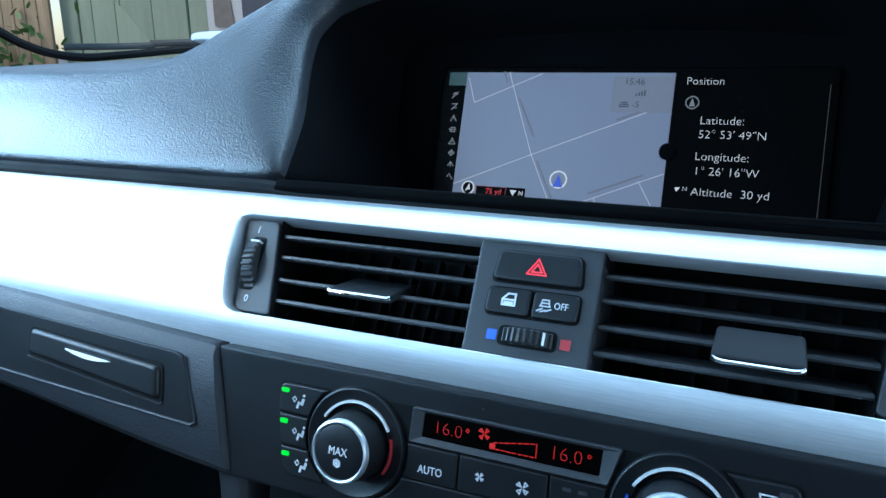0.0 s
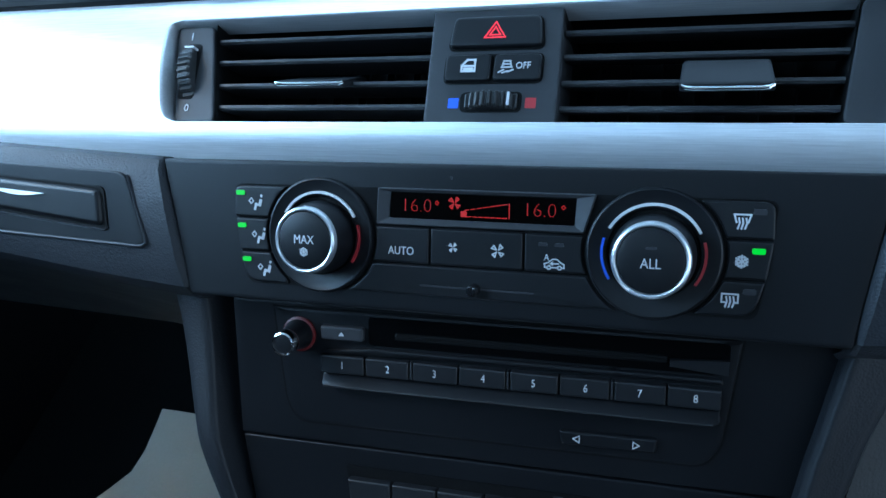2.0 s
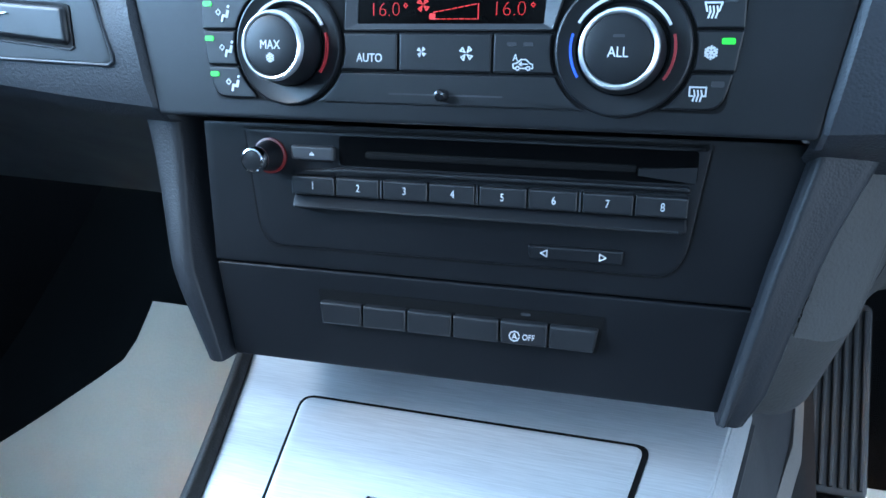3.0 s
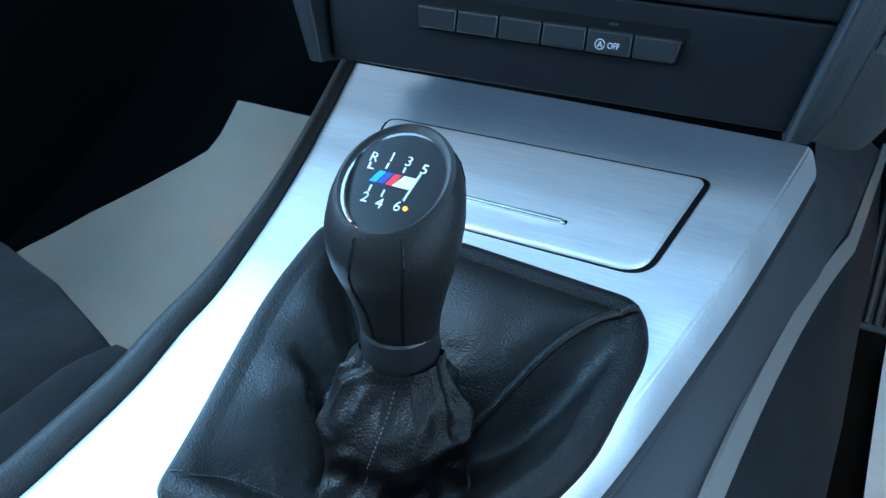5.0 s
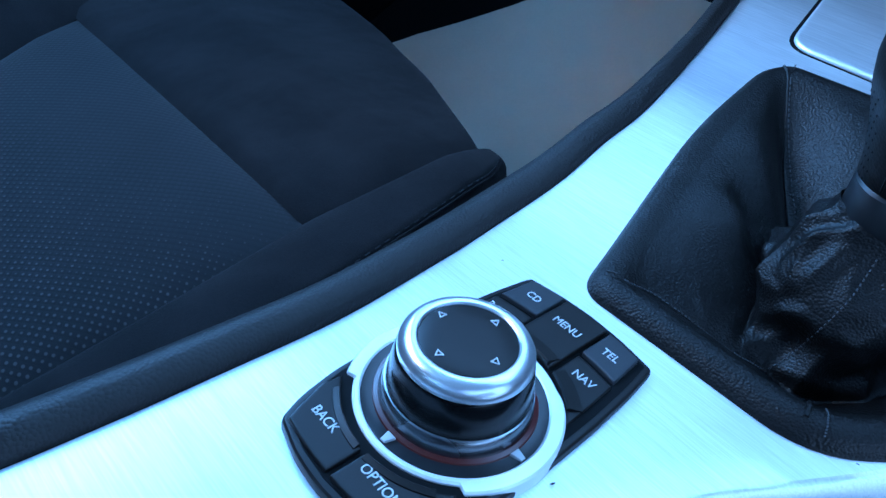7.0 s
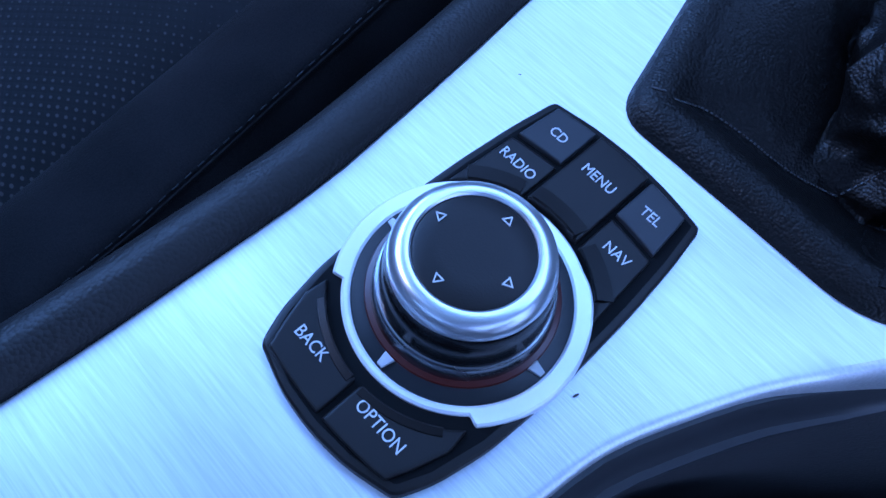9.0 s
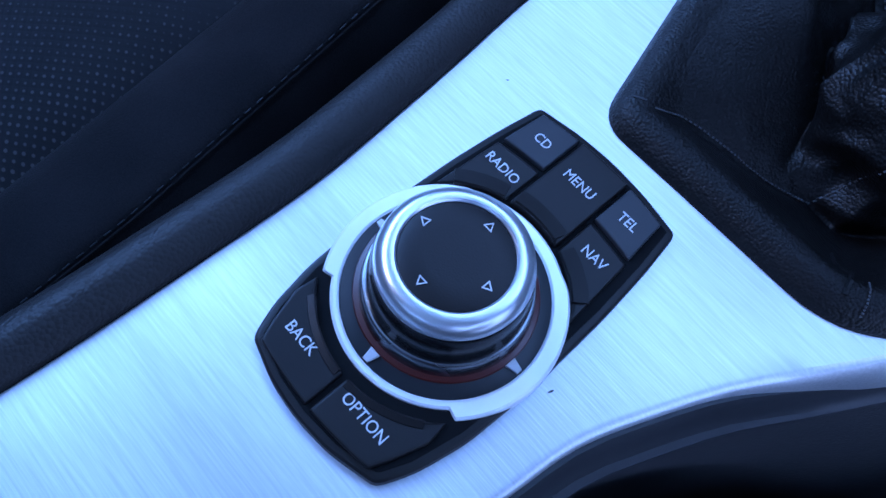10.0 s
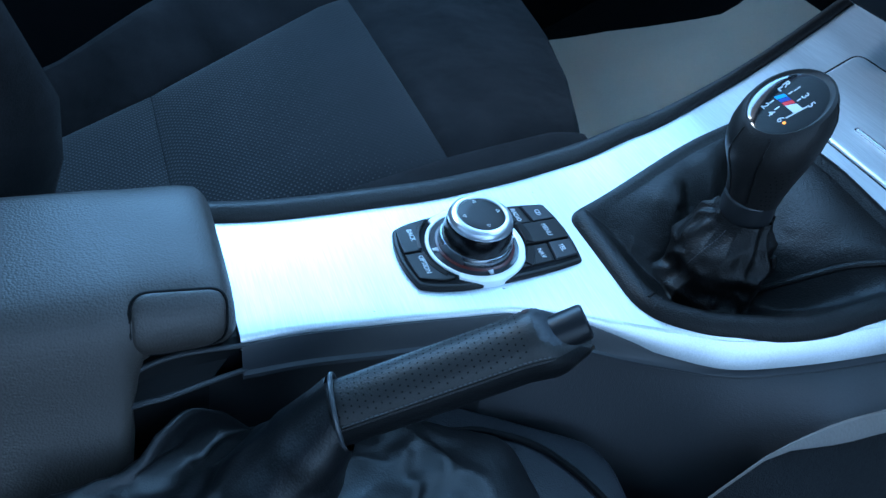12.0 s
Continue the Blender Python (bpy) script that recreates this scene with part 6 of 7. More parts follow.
def armrest():
    t = thing("armrest", Matrix.Translation((-0.045, -0.30, 0.36)), "closed brown-grey leatherette armrest behind the console trim", "armrest")
    front = [(-0.060, 0.362), (-0.092, 0.366), (-0.0985, 0.382), (-0.0975, 0.401), (-0.089, 0.4115), (-0.055, 0.4140), (-0.030, 0.4138), (-0.0190, 0.4118), (-0.0110, 0.4070), (-0.0062, 0.4000), (-0.0042, 0.3910), (-0.0060, 0.3830), (-0.0180, 0.3740)]
    rear = [(-0.060, 0.310), (-0.092, 0.320), (-0.0985, 0.370), (-0.0975, 0.401), (-0.089, 0.4120), (-0.055, 0.4145), (-0.028, 0.4140), (-0.0150, 0.4115), (-0.0060, 0.4040), (0.0005, 0.3900), (0.0080, 0.3680), (0.0190, 0.3420), (0.0285, 0.3150)]
    rows = []
    for y in [-0.1300, -0.1304, -0.1316, -0.1338, -0.1370, *np.linspace(-0.145, -0.235, 31), *np.linspace(-0.25, -0.62, 10)]:
        k = max(0.0, min(1.0, (-0.170 - y) / 0.018))
        k = k * k * (3 - 2 * k)
        r = math.sqrt(max(0.0, 1 - min(1.0, max(0.0, (y + 0.142) / 0.012)) ** 2))
        row = []
        for (ax, az), (bx, bz) in zip(front, rear):
            x, z = ax + (bx - ax) * k, az + (bz - az) * k
            row.append(Vector((-0.052 + (x + 0.052) * (0.80 + 0.20 * r), 0.390 + (z - 0.390) * (0.35 + 0.65 * r), 0)))
        rows.append([(p.x, y, p.y) for p in curve(row, 3)])
    lid = part("lid", loft(rows, True, True, True), ARMREST, t, "soft leatherette lid", world=True, soft=True)
    # padded release catch on the shoulder, with a dark groove round it
    shoulder = curve([(-0.0185, 0.4118, 0), (-0.0110, 0.4072, 0), (-0.0062, 0.4002, 0), (-0.0042, 0.3912, 0), (-0.0060, 0.3835, 0)], 6)
    arc = [0.0]
    for p, q in zip(shoulder, shoulder[1:]):
        arc.append(arc[-1] + (q - p).length)

    def on_shoulder(s, y, lift):
        x = float(np.interp(s, arc, [p.x for p in shoulder]))
        z = float(np.interp(s, arc, [p.y for p in shoulder]))
        return Vector((x + lift * (0.45 + 0.55 * s / arc[-1]), y, z + lift * (0.9 - 0.8 * s / arc[-1])))

    oval = rounded([(-0.1765, arc[-1] * 0.99), (-0.1370, arc[-1] * 0.97), (-0.1350, arc[-1] * 0.10), (-0.1745, arc[-1] * 0.02)], [0.015, 0.017, 0.008, 0.009], 8)
    mid = (sum(p[0] for p in oval) / len(oval), sum(p[1] for p in oval) / len(oval))
    rows = []
    for k, lift in ((1.0, -0.0015), (1.0, 0.0004), (0.97, 0.0012), (0.90, 0.0018), (0.75, 0.0022), (0.5, 0.0025), (0.25, 0.0026), (0.02, 0.0026)):
        rows.append([on_shoulder(mid[1] + (v - mid[1]) * k, mid[0] + (y - mid[0]) * k, lift) for y, v in oval])
    part("release_catch", loft(rows, True, False, True), ARMREST, t, "padded release catch", world=True, soft=True)
    loop = [on_shoulder(mid[1] + (v - mid[1]) * 1.03, mid[0] + (y - mid[0]) * 1.03, 0.0003) for y, v in oval]
    part("groove", tube(loop + loop[:1], 0.0007, 6), VOID, lid, world=True)
    pts = rounded([(-0.100, -0.145), (-0.010, -0.145), (-0.010, -0.126), (-0.100, -0.126)], 0.003)
    part("hinge_strip", prism(pts, 0.34, 0.378, 0.003), PLASTIC, t, world=True)
    # dark side panel under the lid with a bright upper lip
    upper = curve([(-0.006, -0.200, 0.366), (-0.002, -0.189, 0.3700), (-0.0010, -0.181, 0.3740), (-0.0040, -0.172, 0.3782), (-0.0066, -0.155, 0.3798), (-0.0056, -0.126, 0.3800)], 6)
    lower = curve([(0.000, -0.200, 0.352), (0.0040, -0.189, 0.3580), (0.0060, -0.180, 0.3630), (0.0066, -0.172, 0.3660), (0.0062, -0.1640, 0.3670), (0.002, -0.145, 0.3670), (-0.001, -0.1235, 0.3670)], 6)
    rows = [[p - Vector((0.006, 0, 0.0)), p, p.lerp(q, 0.5) - Vector((0.003, 0, 0)), q, q + Vector((-0.002, 0, -0.05))] for p, q in zip(upper, lower)]
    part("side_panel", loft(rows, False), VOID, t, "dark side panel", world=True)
    part("lip", tube(upper, 0.0012, 8), GREYKEY, t, world=True)


def parking_brake():
    a, b = Vector((0.0497, -0.1000, 0.3915)), Vector((0.0667, -0.0127, 0.4402))
    d = (b - a).normalized()
    t = thing("parking_brake", Matrix.Translation((0.045, -0.13, 0.32)), "parking brake lever with perforated black leather grip and gaiter", "parking brake")
    m = Matrix.Translation(a) @ d.to_track_quat("Z", "Y").to_matrix().to_4x4()
    L = (b - a).length

    def skin(s, an, lift=0.0):
        """A place on the grip: s along it, an round it."""
        r = 0.0144 + 0.0002 * math.sin(math.pi * s) + 0.0012 * max(0.0, 1 - ((s - 0.93) / 0.10) ** 2) - 0.0070 * max(0.0, (s - 0.93) / 0.19) ** 1.7 + lift
        low = max(0.0, -math.sin(an)) ** 3
        tip = max(0.0, (s - 0.90) / 0.22)
        return m @ Vector((r * 0.95 * math.cos(an), r * (1.0 + 0.20 * low) * math.sin(an) - 0.0045 * tip, L * s - 0.0095 * tip * max(0.0, math.sin(an))))

    n = 40
    rings = [[skin(s, 2 * math.pi * i / n) for i in range(n)] for s in [*np.linspace(-0.03, 0.9, 24), 0.93, 0.96, 0.99, 1.02, 1.05, 1.08, 1.105, 1.12]]
    grip = part("grip", loft(rings, True, True, True), GRIPLEATHER, t, "perforated leather grip", world=True)
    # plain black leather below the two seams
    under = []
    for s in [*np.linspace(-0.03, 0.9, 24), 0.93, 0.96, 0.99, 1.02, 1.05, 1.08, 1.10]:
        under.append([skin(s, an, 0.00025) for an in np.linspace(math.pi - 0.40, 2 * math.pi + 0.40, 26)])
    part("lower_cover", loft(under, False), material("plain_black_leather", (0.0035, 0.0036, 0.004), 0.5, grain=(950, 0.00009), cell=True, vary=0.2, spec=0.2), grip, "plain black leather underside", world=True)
    # rows of small perforations on the upper half
    holes = bmesh.new()
    for i in range(27):
        for j in range(10):
            s, an = 0.05 + 0.80 * i / 26, radians(34 + 112 * (j + 0.5 * (i % 2)) / 10)
            c = skin(s, an, 0.00012)
            o = (c - (a + d * (c - a).dot(d))).normalized()
            q = o.to_track_quat("Z", "Y").to_matrix()
            holes.faces.new([holes.verts.new(c + q @ Vector((0.00042 * math.cos(k * math.pi / 3), 0.00042 * math.sin(k * math.pi / 3), 0))) for k in range(6)])
    tagged(part("perforated_panel", holes, VOID, grip, world=True), kind="stuff")
    for an in (0.48, math.pi - 0.48):
        seam = bmesh.new()
        for i in range(44):
            tube([skin(0.02 + 0.93 * i / 44, an, 0.0002), skin(0.02 + 0.93 * (i + 0.62) / 44, an, 0.0002)], 0.00036, 5, seam)
        part("stitching", seam, STITCH, grip, "grey stitching", world=True)
        part("seam_fold", tube([skin(s, an - math.copysign(0.10, math.cos(an)), 0.0001) for s in np.linspace(-0.02, 0.96, 20)], 0.0007, 6), KNOBLEATHER, grip, world=True)
    # rubbed, paler leather next to the button
    rows = []
    for i in range(9):
        s = 0.925 + 0.115 * i / 8
        w = (0.95 + 0.25 * noise.noise(Vector((i * 0.8, 0, 2)))) * min(1.0, 0.70 + i * 0.06)
        rows.append([skin(s + 0.012 * noise.noise(Vector((k * 0.7, 3, 0))), math.pi * 0.5 + w * (k / 6 - 1) * 0.85, 0.00012) for k in range(13)])
    part("rubbed_patch", loft(rows, False), material("rubbed_leather", (0.024, 0.026, 0.030), 0.46, vary=0.6, grain=(500, 0.0001), spec=0.33), grip, "pale rubbed leather", world=True)
    spot = [skin(0.905 + 0.022 * math.cos(k * 0.5236), 0.95 + (0.16 + 0.05 * math.sin(k * 2.0)) * math.sin(k * 0.5236), 0.0002) for k in range(12)]
    bm = bmesh.new()
    bm.faces.new([bm.verts.new(p) for p in spot])
    part("worn_spot", bm, material("reddish_worn_leather", (0.045, 0.017, 0.012), 0.5, vary=0.5), grip, "small reddish worn spot", world=True)
    bt = lathe([(0.0080, -0.014), (0.0080, 0.0005), (0.0079, 0.0108), (0.0076, 0.0122), (0.0068, 0.0130), (0.0060, 0.0127), (0.0030, 0.0124), (0.001, 0.0124)], 36)
    bt.transform(m @ Matrix.Translation((0, 0.0022, L)) @ pose(0, 0, 0, -6))
    part("release_button", bt, KEY, t, "dark grey push button", world=True)
    # Sleeve edge: the pale highlight along it is put into the colour.
    edge = bmesh.new()
    loop = [m @ Vector((0.0168 * math.cos(w) * 0.96, 0.0176 * math.sin(w) * (1 + 0.1 * (math.sin(w) < 0)), 0.0015 + 0.0035 * math.sin(w))) for w in np.linspace(0, 2 * math.pi, 41)]
    tube(loop, 0.0012, 8, edge)
    part("sleeve_edge", edge, material("leather_edge_sheen", (0.035, 0.036, 0.039), 0.35, vary=0.3), t, "edge of the gaiter sleeve, its pale sheen put into the colour", world=True)
    # gathered gaiter over the tray
    foot = resample(rounded([(0.030, -0.262), (0.120, -0.262), (0.122, -0.030), (0.092, 0.010), (0.046, 0.009), (0.016, -0.045), (0.004, -0.120), (0.006, -0.160), (0.024, -0.200)], 0.012, 5), 120, (0.016, -0.045))
    rows = []
    for k in range(45):
        q = k / 44
        row = []
        for p in foot:
            e = Vector((p.x, p.y, 0.3205))
            ang = math.atan2(e.y - a.y, e.x - a.x)
            rim = a + m.to_3x3() @ Vector((-0.0168 * math.cos(ang), -0.0172 * math.sin(ang), 0.002))
            bag = a + Vector((0.003, -0.026, -0.050)) + Vector((0.027 * math.cos(ang), 0.026 * math.sin(ang), -0.008 * math.sin(ang) + 0.003 * math.cos(ang)))
            ahead = max(0.0, math.sin(ang))
            bend = math.sin(math.pi * q)
            if q < 0.72:
                u = q / 0.72
                w = e.lerp(bag, u)
                w.z = e.z + (bag.z - e.z) * u ** (1.0 + 1.6 * ahead) + 0.013 * ahead * math.sin(math.pi * u ** 0.7) ** 0.7
            else:
                u = (q - 0.72) / 0.28
                w = bag.lerp(rim, u ** 0.85)
            w.z += 0.030 * max(0.0, math.cos(ang + 2.15)) ** 8 * math.exp(-((q - 0.24) / 0.13) ** 2) + 0.016 * max(0.0, math.cos(ang + 1.45)) ** 10 * math.exp(-((q - 0.36) / 0.14) ** 2)
            fold = 1 - 2.4 * abs(noise.noise(Vector((w.x * 24 + 2, w.y * 24, w.z * 40))))
            crease = 1 - 2.2 * abs(noise.noise(Vector((w.x * 62, w.y * 62 + 9, w.z * 80))))
            push = bend * (0.0090 * fold + 0.0034 * crease) * (1.0 if q < 0.72 else 0.65 - 0.35 * u)
            w += Vector((math.cos(ang), math.sin(ang), 0.8)).normalized() * push
            w.z = max(w.z, 0.3195)
            row.append(w)
        rows.append(row)
    part("gaiter", loft(rows), SOFTLEATHER, t, "creased black leather gaiter", world=True, soft=True)


console()
ashtray_lid()
gear_lever()
controller()
armrest()
parking_brake()


# ---- passenger seat ----
def dotted_cloth():
    m = bpy.data.materials.new("dotted_seat_cloth")
    m.use_nodes = True
    nt = m.node_tree
    b = nt.nodes["Principled BSDF"]
    b.inputs["Roughness"].default_value = 0.85
    b.inputs["Sheen Weight"].default_value = 0.08
    b.inputs["Specular IOR Level"].default_value = 0.15
    tc = nt.nodes.new("ShaderNodeTexCoord")
    mp = nt.nodes.new("ShaderNodeMapping")
    mp.inputs["Rotation"].default_value = (0, 0, radians(45))
    mp.inputs["Scale"].default_value = (1.0, 1.0, 0.02)
    vo = nt.nodes.new("ShaderNodeTexVoronoi")
    vo.inputs["Scale"].default_value, vo.inputs["Randomness"].default_value = 300, 0.10
    cr = nt.nodes.new("ShaderNodeValToRGB")
    cr.color_ramp.elements[0].position, cr.color_ramp.elements[0].color = 0.17, (0.054, 0.050, 0.050, 1)
    cr.color_ramp.elements[1].position, cr.color_ramp.elements[1].color = 0.29, (0.0112, 0.0108, 0.0116, 1)
    ns = nt.nodes.new("ShaderNodeTexNoise")
    ns.inputs["Scale"].default_value = 25
    mr = nt.nodes.new("ShaderNodeMapRange")
    mr.inputs["To Min"].default_value, mr.inputs["To Max"].default_value = 0.75, 1.25
    sc = nt.nodes.new("ShaderNodeVectorMath")
    sc.operation = "SCALE"
    bp = nt.nodes.new("ShaderNodeBump")
    bp.inputs["Distance"].default_value, bp.inputs["Strength"].default_value = 0.0005, 0.8
    bp.invert = True
    for x, y in ((tc.outputs["Object"], mp.inputs[0]), (mp.outputs[0], vo.inputs["Vector"]), (vo.outputs["Distance"], cr.inputs[0]), (tc.outputs["Object"], ns.inputs["Vector"]), (ns.outputs["Fac"], mr.inputs["Value"]),
                 (cr.outputs[0], sc.inputs[0]), (mr.outputs[0], sc.inputs["Scale"]), (sc.outputs[0], b.inputs["Base Color"]), (vo.outputs["Distance"], bp.inputs["Height"]), (bp.outputs[0], b.inputs["Normal"])):
        nt.links.new(x, y)
    return m


CLOTH = dotted_cloth()


def seat_z(y):
    return 0.329 + 0.27 * (min(y, 0.15) - 0.083) + 0.10 * max(0.0, y - 0.15)


def cushion(fx, rows, cols, puff, dip=0.004, lump=0.0):
    """A padded patch: fx(s, t) gives its (x, y, z); its edges dip into the seams."""
    out = []
    for j in range(rows + 1):
        row = []
        for i in range(cols + 1):
            s, q = i / cols, j / rows
            x, y, z = fx(s, q)
            e = (1 - abs(2 * s - 1) ** 8) * (1 - abs(2 * q - 1) ** 8)
            z += puff * math.sin(math.pi * s) ** 0.6 * math.sin(math.pi * q) ** 0.6 - dip * (1 - e)
            z += lump * noise.noise(Vector((x * 14, y * 14, 2.0)))
            row.append((x, y, z))
        out.append(row)
    return loft(out, False)


FRONT_EDGE = [(-0.165, 0.165), (-0.192, 0.1917), (-0.2877, 0.2290), (-0.357, 0.2470), (-0.46, 0.2600), (-0.548, 0.2480), (-0.606, 0.20)]


def front_y(x):
    return float(np.interp(-x, [-p[0] for p in FRONT_EDGE], [p[1] for p in FRONT_EDGE]))


def passenger_seat():
    t = thing("passenger_seat", Matrix.Translation((-0.38, -0.1, 0.1)), "black sports seat with dotted cloth centre and suede bolsters", "car seat")
    def far_x(y):
        """The seam between the middle of the seat and the bolster beside the door."""
        return float(np.interp(y, [-0.36, -0.244, -0.132, 0.0485, 0.083], [-0.335, -0.367, -0.410, -0.497, -0.504]))

    def inner_x(y):
        """The seam between the middle of the seat and the bolster beside the console."""
        return -0.2085 + 0.016 * max(0.0, 0.079 - y) if y <= 0.079 else -0.2085 + 0.0145 * (y - 0.079) / 0.116

    def patch(y0, y1):
        def place(s, q):
            y = y0 + (y1 - y0) * q
            return inner_x(y) + (far_x(y) - inner_x(y)) * s, y, seat_z(y)
        return place

    part("seat_centre", cushion(patch(-0.1300, 0.0805), 44, 44, 0.008, 0.007), CLOTH, t, "dotted cloth centre", world=True)
    part("seat_rear", cushion(patch(-0.36, -0.1305), 24, 30, 0.006, 0.007), CLOTH, t, "dotted cloth rear part", world=True)
    rows = []
    for j in range(45):
        q = j / 44
        row = []
        for i in range(37):
            s = i / 36
            k = min(1.0, q / 0.78)
            x = inner_x(0.0775 + 0.1135 * k)
            x = x + (-0.56 - 0.03 * k - x) * s
            yf = front_y(x)
            y = 0.0775 + (yf - 0.010 - 0.0775) * k
            z = seat_z(y) - 0.004 * k ** 3
            if q > 0.78:
                a = (q - 0.78) / 0.22 * 2.4
                y = yf - 0.010 + 0.010 * math.sin(min(a, 1.57)) - 0.03 * max(0, a - 1.57)
                z -= 0.012 * (1 - math.cos(min(a, 1.57))) + 0.16 * max(0, a - 1.2)
            z += -0.005 * (math.exp(-q * 70) + math.exp(-s * 70)) + 0.005 * math.sin(math.pi * k) * (1 - abs(2 * s - 1) ** 6) + 0.0022 * noise.noise(Vector((x * 13, y * 13, 1)))
            row.append((x, y, z))
        rows.append(row)
    part("thigh_support", loft(rows, False), SUEDE, t, "black suede thigh support", world=True)
    # bolsters: the one beside the console is low, the one beside the door stands up
    rows, hem = [], []
    for y in (*np.linspace(-0.36, 0.15, 35), 0.158, 0.165, 0.172, 0.178, 0.183, 0.187):
        inn, z = inner_x(y), seat_z(y)
        out = -0.1555 - 0.010 * max(0.0, y + 0.03) / 0.18
        tip = max(0.0, (y - 0.15) / 0.037)
        out += (inn + 0.012 - out) * tip ** 2.2
        top = 0.0105 * (1 - tip ** 2) + 0.001
        sec = [(inn - 0.002, z - 0.010), (inn + 0.0015, z - 0.003), (inn + (out - inn) * 0.25, z + top * 0.75), (inn + (out - inn) * 0.55, z + top), (inn + (out - inn) * 0.88, z + top * 0.85), (out, z + top * 0.62),
               (out + 0.0015, z + top * 0.30), (out + 0.0065, z - 0.003), (out + 0.0105, z - 0.018), (out + 0.0115, z - 0.04), (out + 0.008, z - 0.09), (out, 0.12)]
        hem.append(Vector((out + 0.0002, y, z + top * 0.64)))
        rows.append([(p.x, y, p.y) for p in curve([(*q, 0) for q in sec], 3)])
    last = rows[-1]
    rows.append([(x - 0.002, y + 0.004, v - 0.006) for x, y, v in last])
    rows.append([(x - 0.004, y + 0.002, min(v - 0.02, 0.30)) for x, y, v in last])
    part("side_bolster", loft(rows, False), SUEDE, t, "black suede side bolster", world=True)
    fine = curve(hem, 5)
    st = bmesh.new()
    for p, q in list(zip(fine, fine[1:]))[::2]:
        tube([p, q], 0.00032, 5, st)
    part("stitching", st, material("dark_thread", (0.016, 0.017, 0.020), 0.8), t, "dark stitching", world=True)
    part("piping", tube([p + Vector((0.0012, 0, -0.0018)) for p in hem], 0.0008, 6), SUEDE, t, world=True)
    rows = []
    for y in (*np.linspace(-0.36, 0.15, 30), 0.165, 0.178, 0.187, 0.192):
        inn, z = far_x(y), seat_z(y)
        tip = max(0.0, (y - 0.12) / 0.075)
        top = 0.045 * (1 - tip ** 2)
        w = float(np.interp(y, [-0.36, -0.20, -0.134, -0.09, 0.05], [0.045, 0.055, 0.098, 0.112, 0.150]))
        sec = [(inn + 0.002, z - 0.010), (inn - 0.002, z - 0.002), (inn - w * 0.28, z + top * 0.55), (inn - w * 0.55, z + top), (inn - w * 0.80, z + top * 0.85), (inn - w, z + top * 0.2), (inn - w * 1.05, z - 0.05), (inn - w, 0.12)]
        rows.append([(p.x, y, p.y) for p in curve([(*q, 0) for q in sec], 3)])
    part("side_bolster", loft(rows, False), SUEDE, t, "black suede side bolster", world=True)
    # backrest, leaning back from the rear of the cushion
    for x0, x1, mat, name, fwd in ((-0.235, -0.485, CLOTH, "backrest_centre", 0.0), (-0.130, -0.240, SUEDE, "backrest_bolster", 0.136), (-0.480, -0.590, SUEDE, "backrest_bolster", 0.075)):
        rows = []
        for j in range(15):
            q = j / 14
            y, z = -0.285 - 0.16 * q, 0.235 + 0.60 * q
            row = []
            for i in range(13):
                s = i / 12
                row.append((x0 + (x1 - x0) * s, y + (fwd + 0.012) * math.sin(math.pi * s) ** 0.7 * (1 - 0.3 * q) * (0.55 + 0.45 * ease((q - 0.06) / 0.24)), z))
            row += [(x1, y - 0.09, z - 0.02), (x0, y - 0.09, z - 0.02)]
            rows.append(row)
        part(name, loft(rows, True, True, True), mat, t, world=True)
    part("stud", lathe([(0.0042, -0.004), (0.0040, 0.002), (0.0028, 0.0038), (0.001, 0.0043)], 16, Matrix.Translation((-0.3370, -0.2430, 0.2560))), SATIN, t, "small bright stud", world=True)
    part("seat_base", prism(box2(-0.58, -0.36, -0.165, 0.15, 0.03), 0.10, 0.20, 0.01), VOID, t, world=True)


# ---- footwells ----
def toe_z(y):
    return 0.10 + 0.22 * max(0.0, (y - 0.35) / 0.395) ** 1.6


def sheet(name, left, right, ys, lift, mat, label, category, kind=""):
    rows = []
    for y in ys:
        a, b = left(y), right(y)
        rows.append([(a + (b - a) * k / 14, y, toe_z(y) + lift + 0.0015 * noise.noise(Vector((k * 0.6, y * 9, 3)))) for k in range(15)])
    bm = loft(rows, False)
    bmesh.ops.solidify(bm, geom=bm.faces[:], thickness=0.002)
    t = thing(name, Matrix.Translation((0, 0.4, 0.1)), label, category, kind=kind)
    part(name + "_sheet", bm, mat, t, world=True)


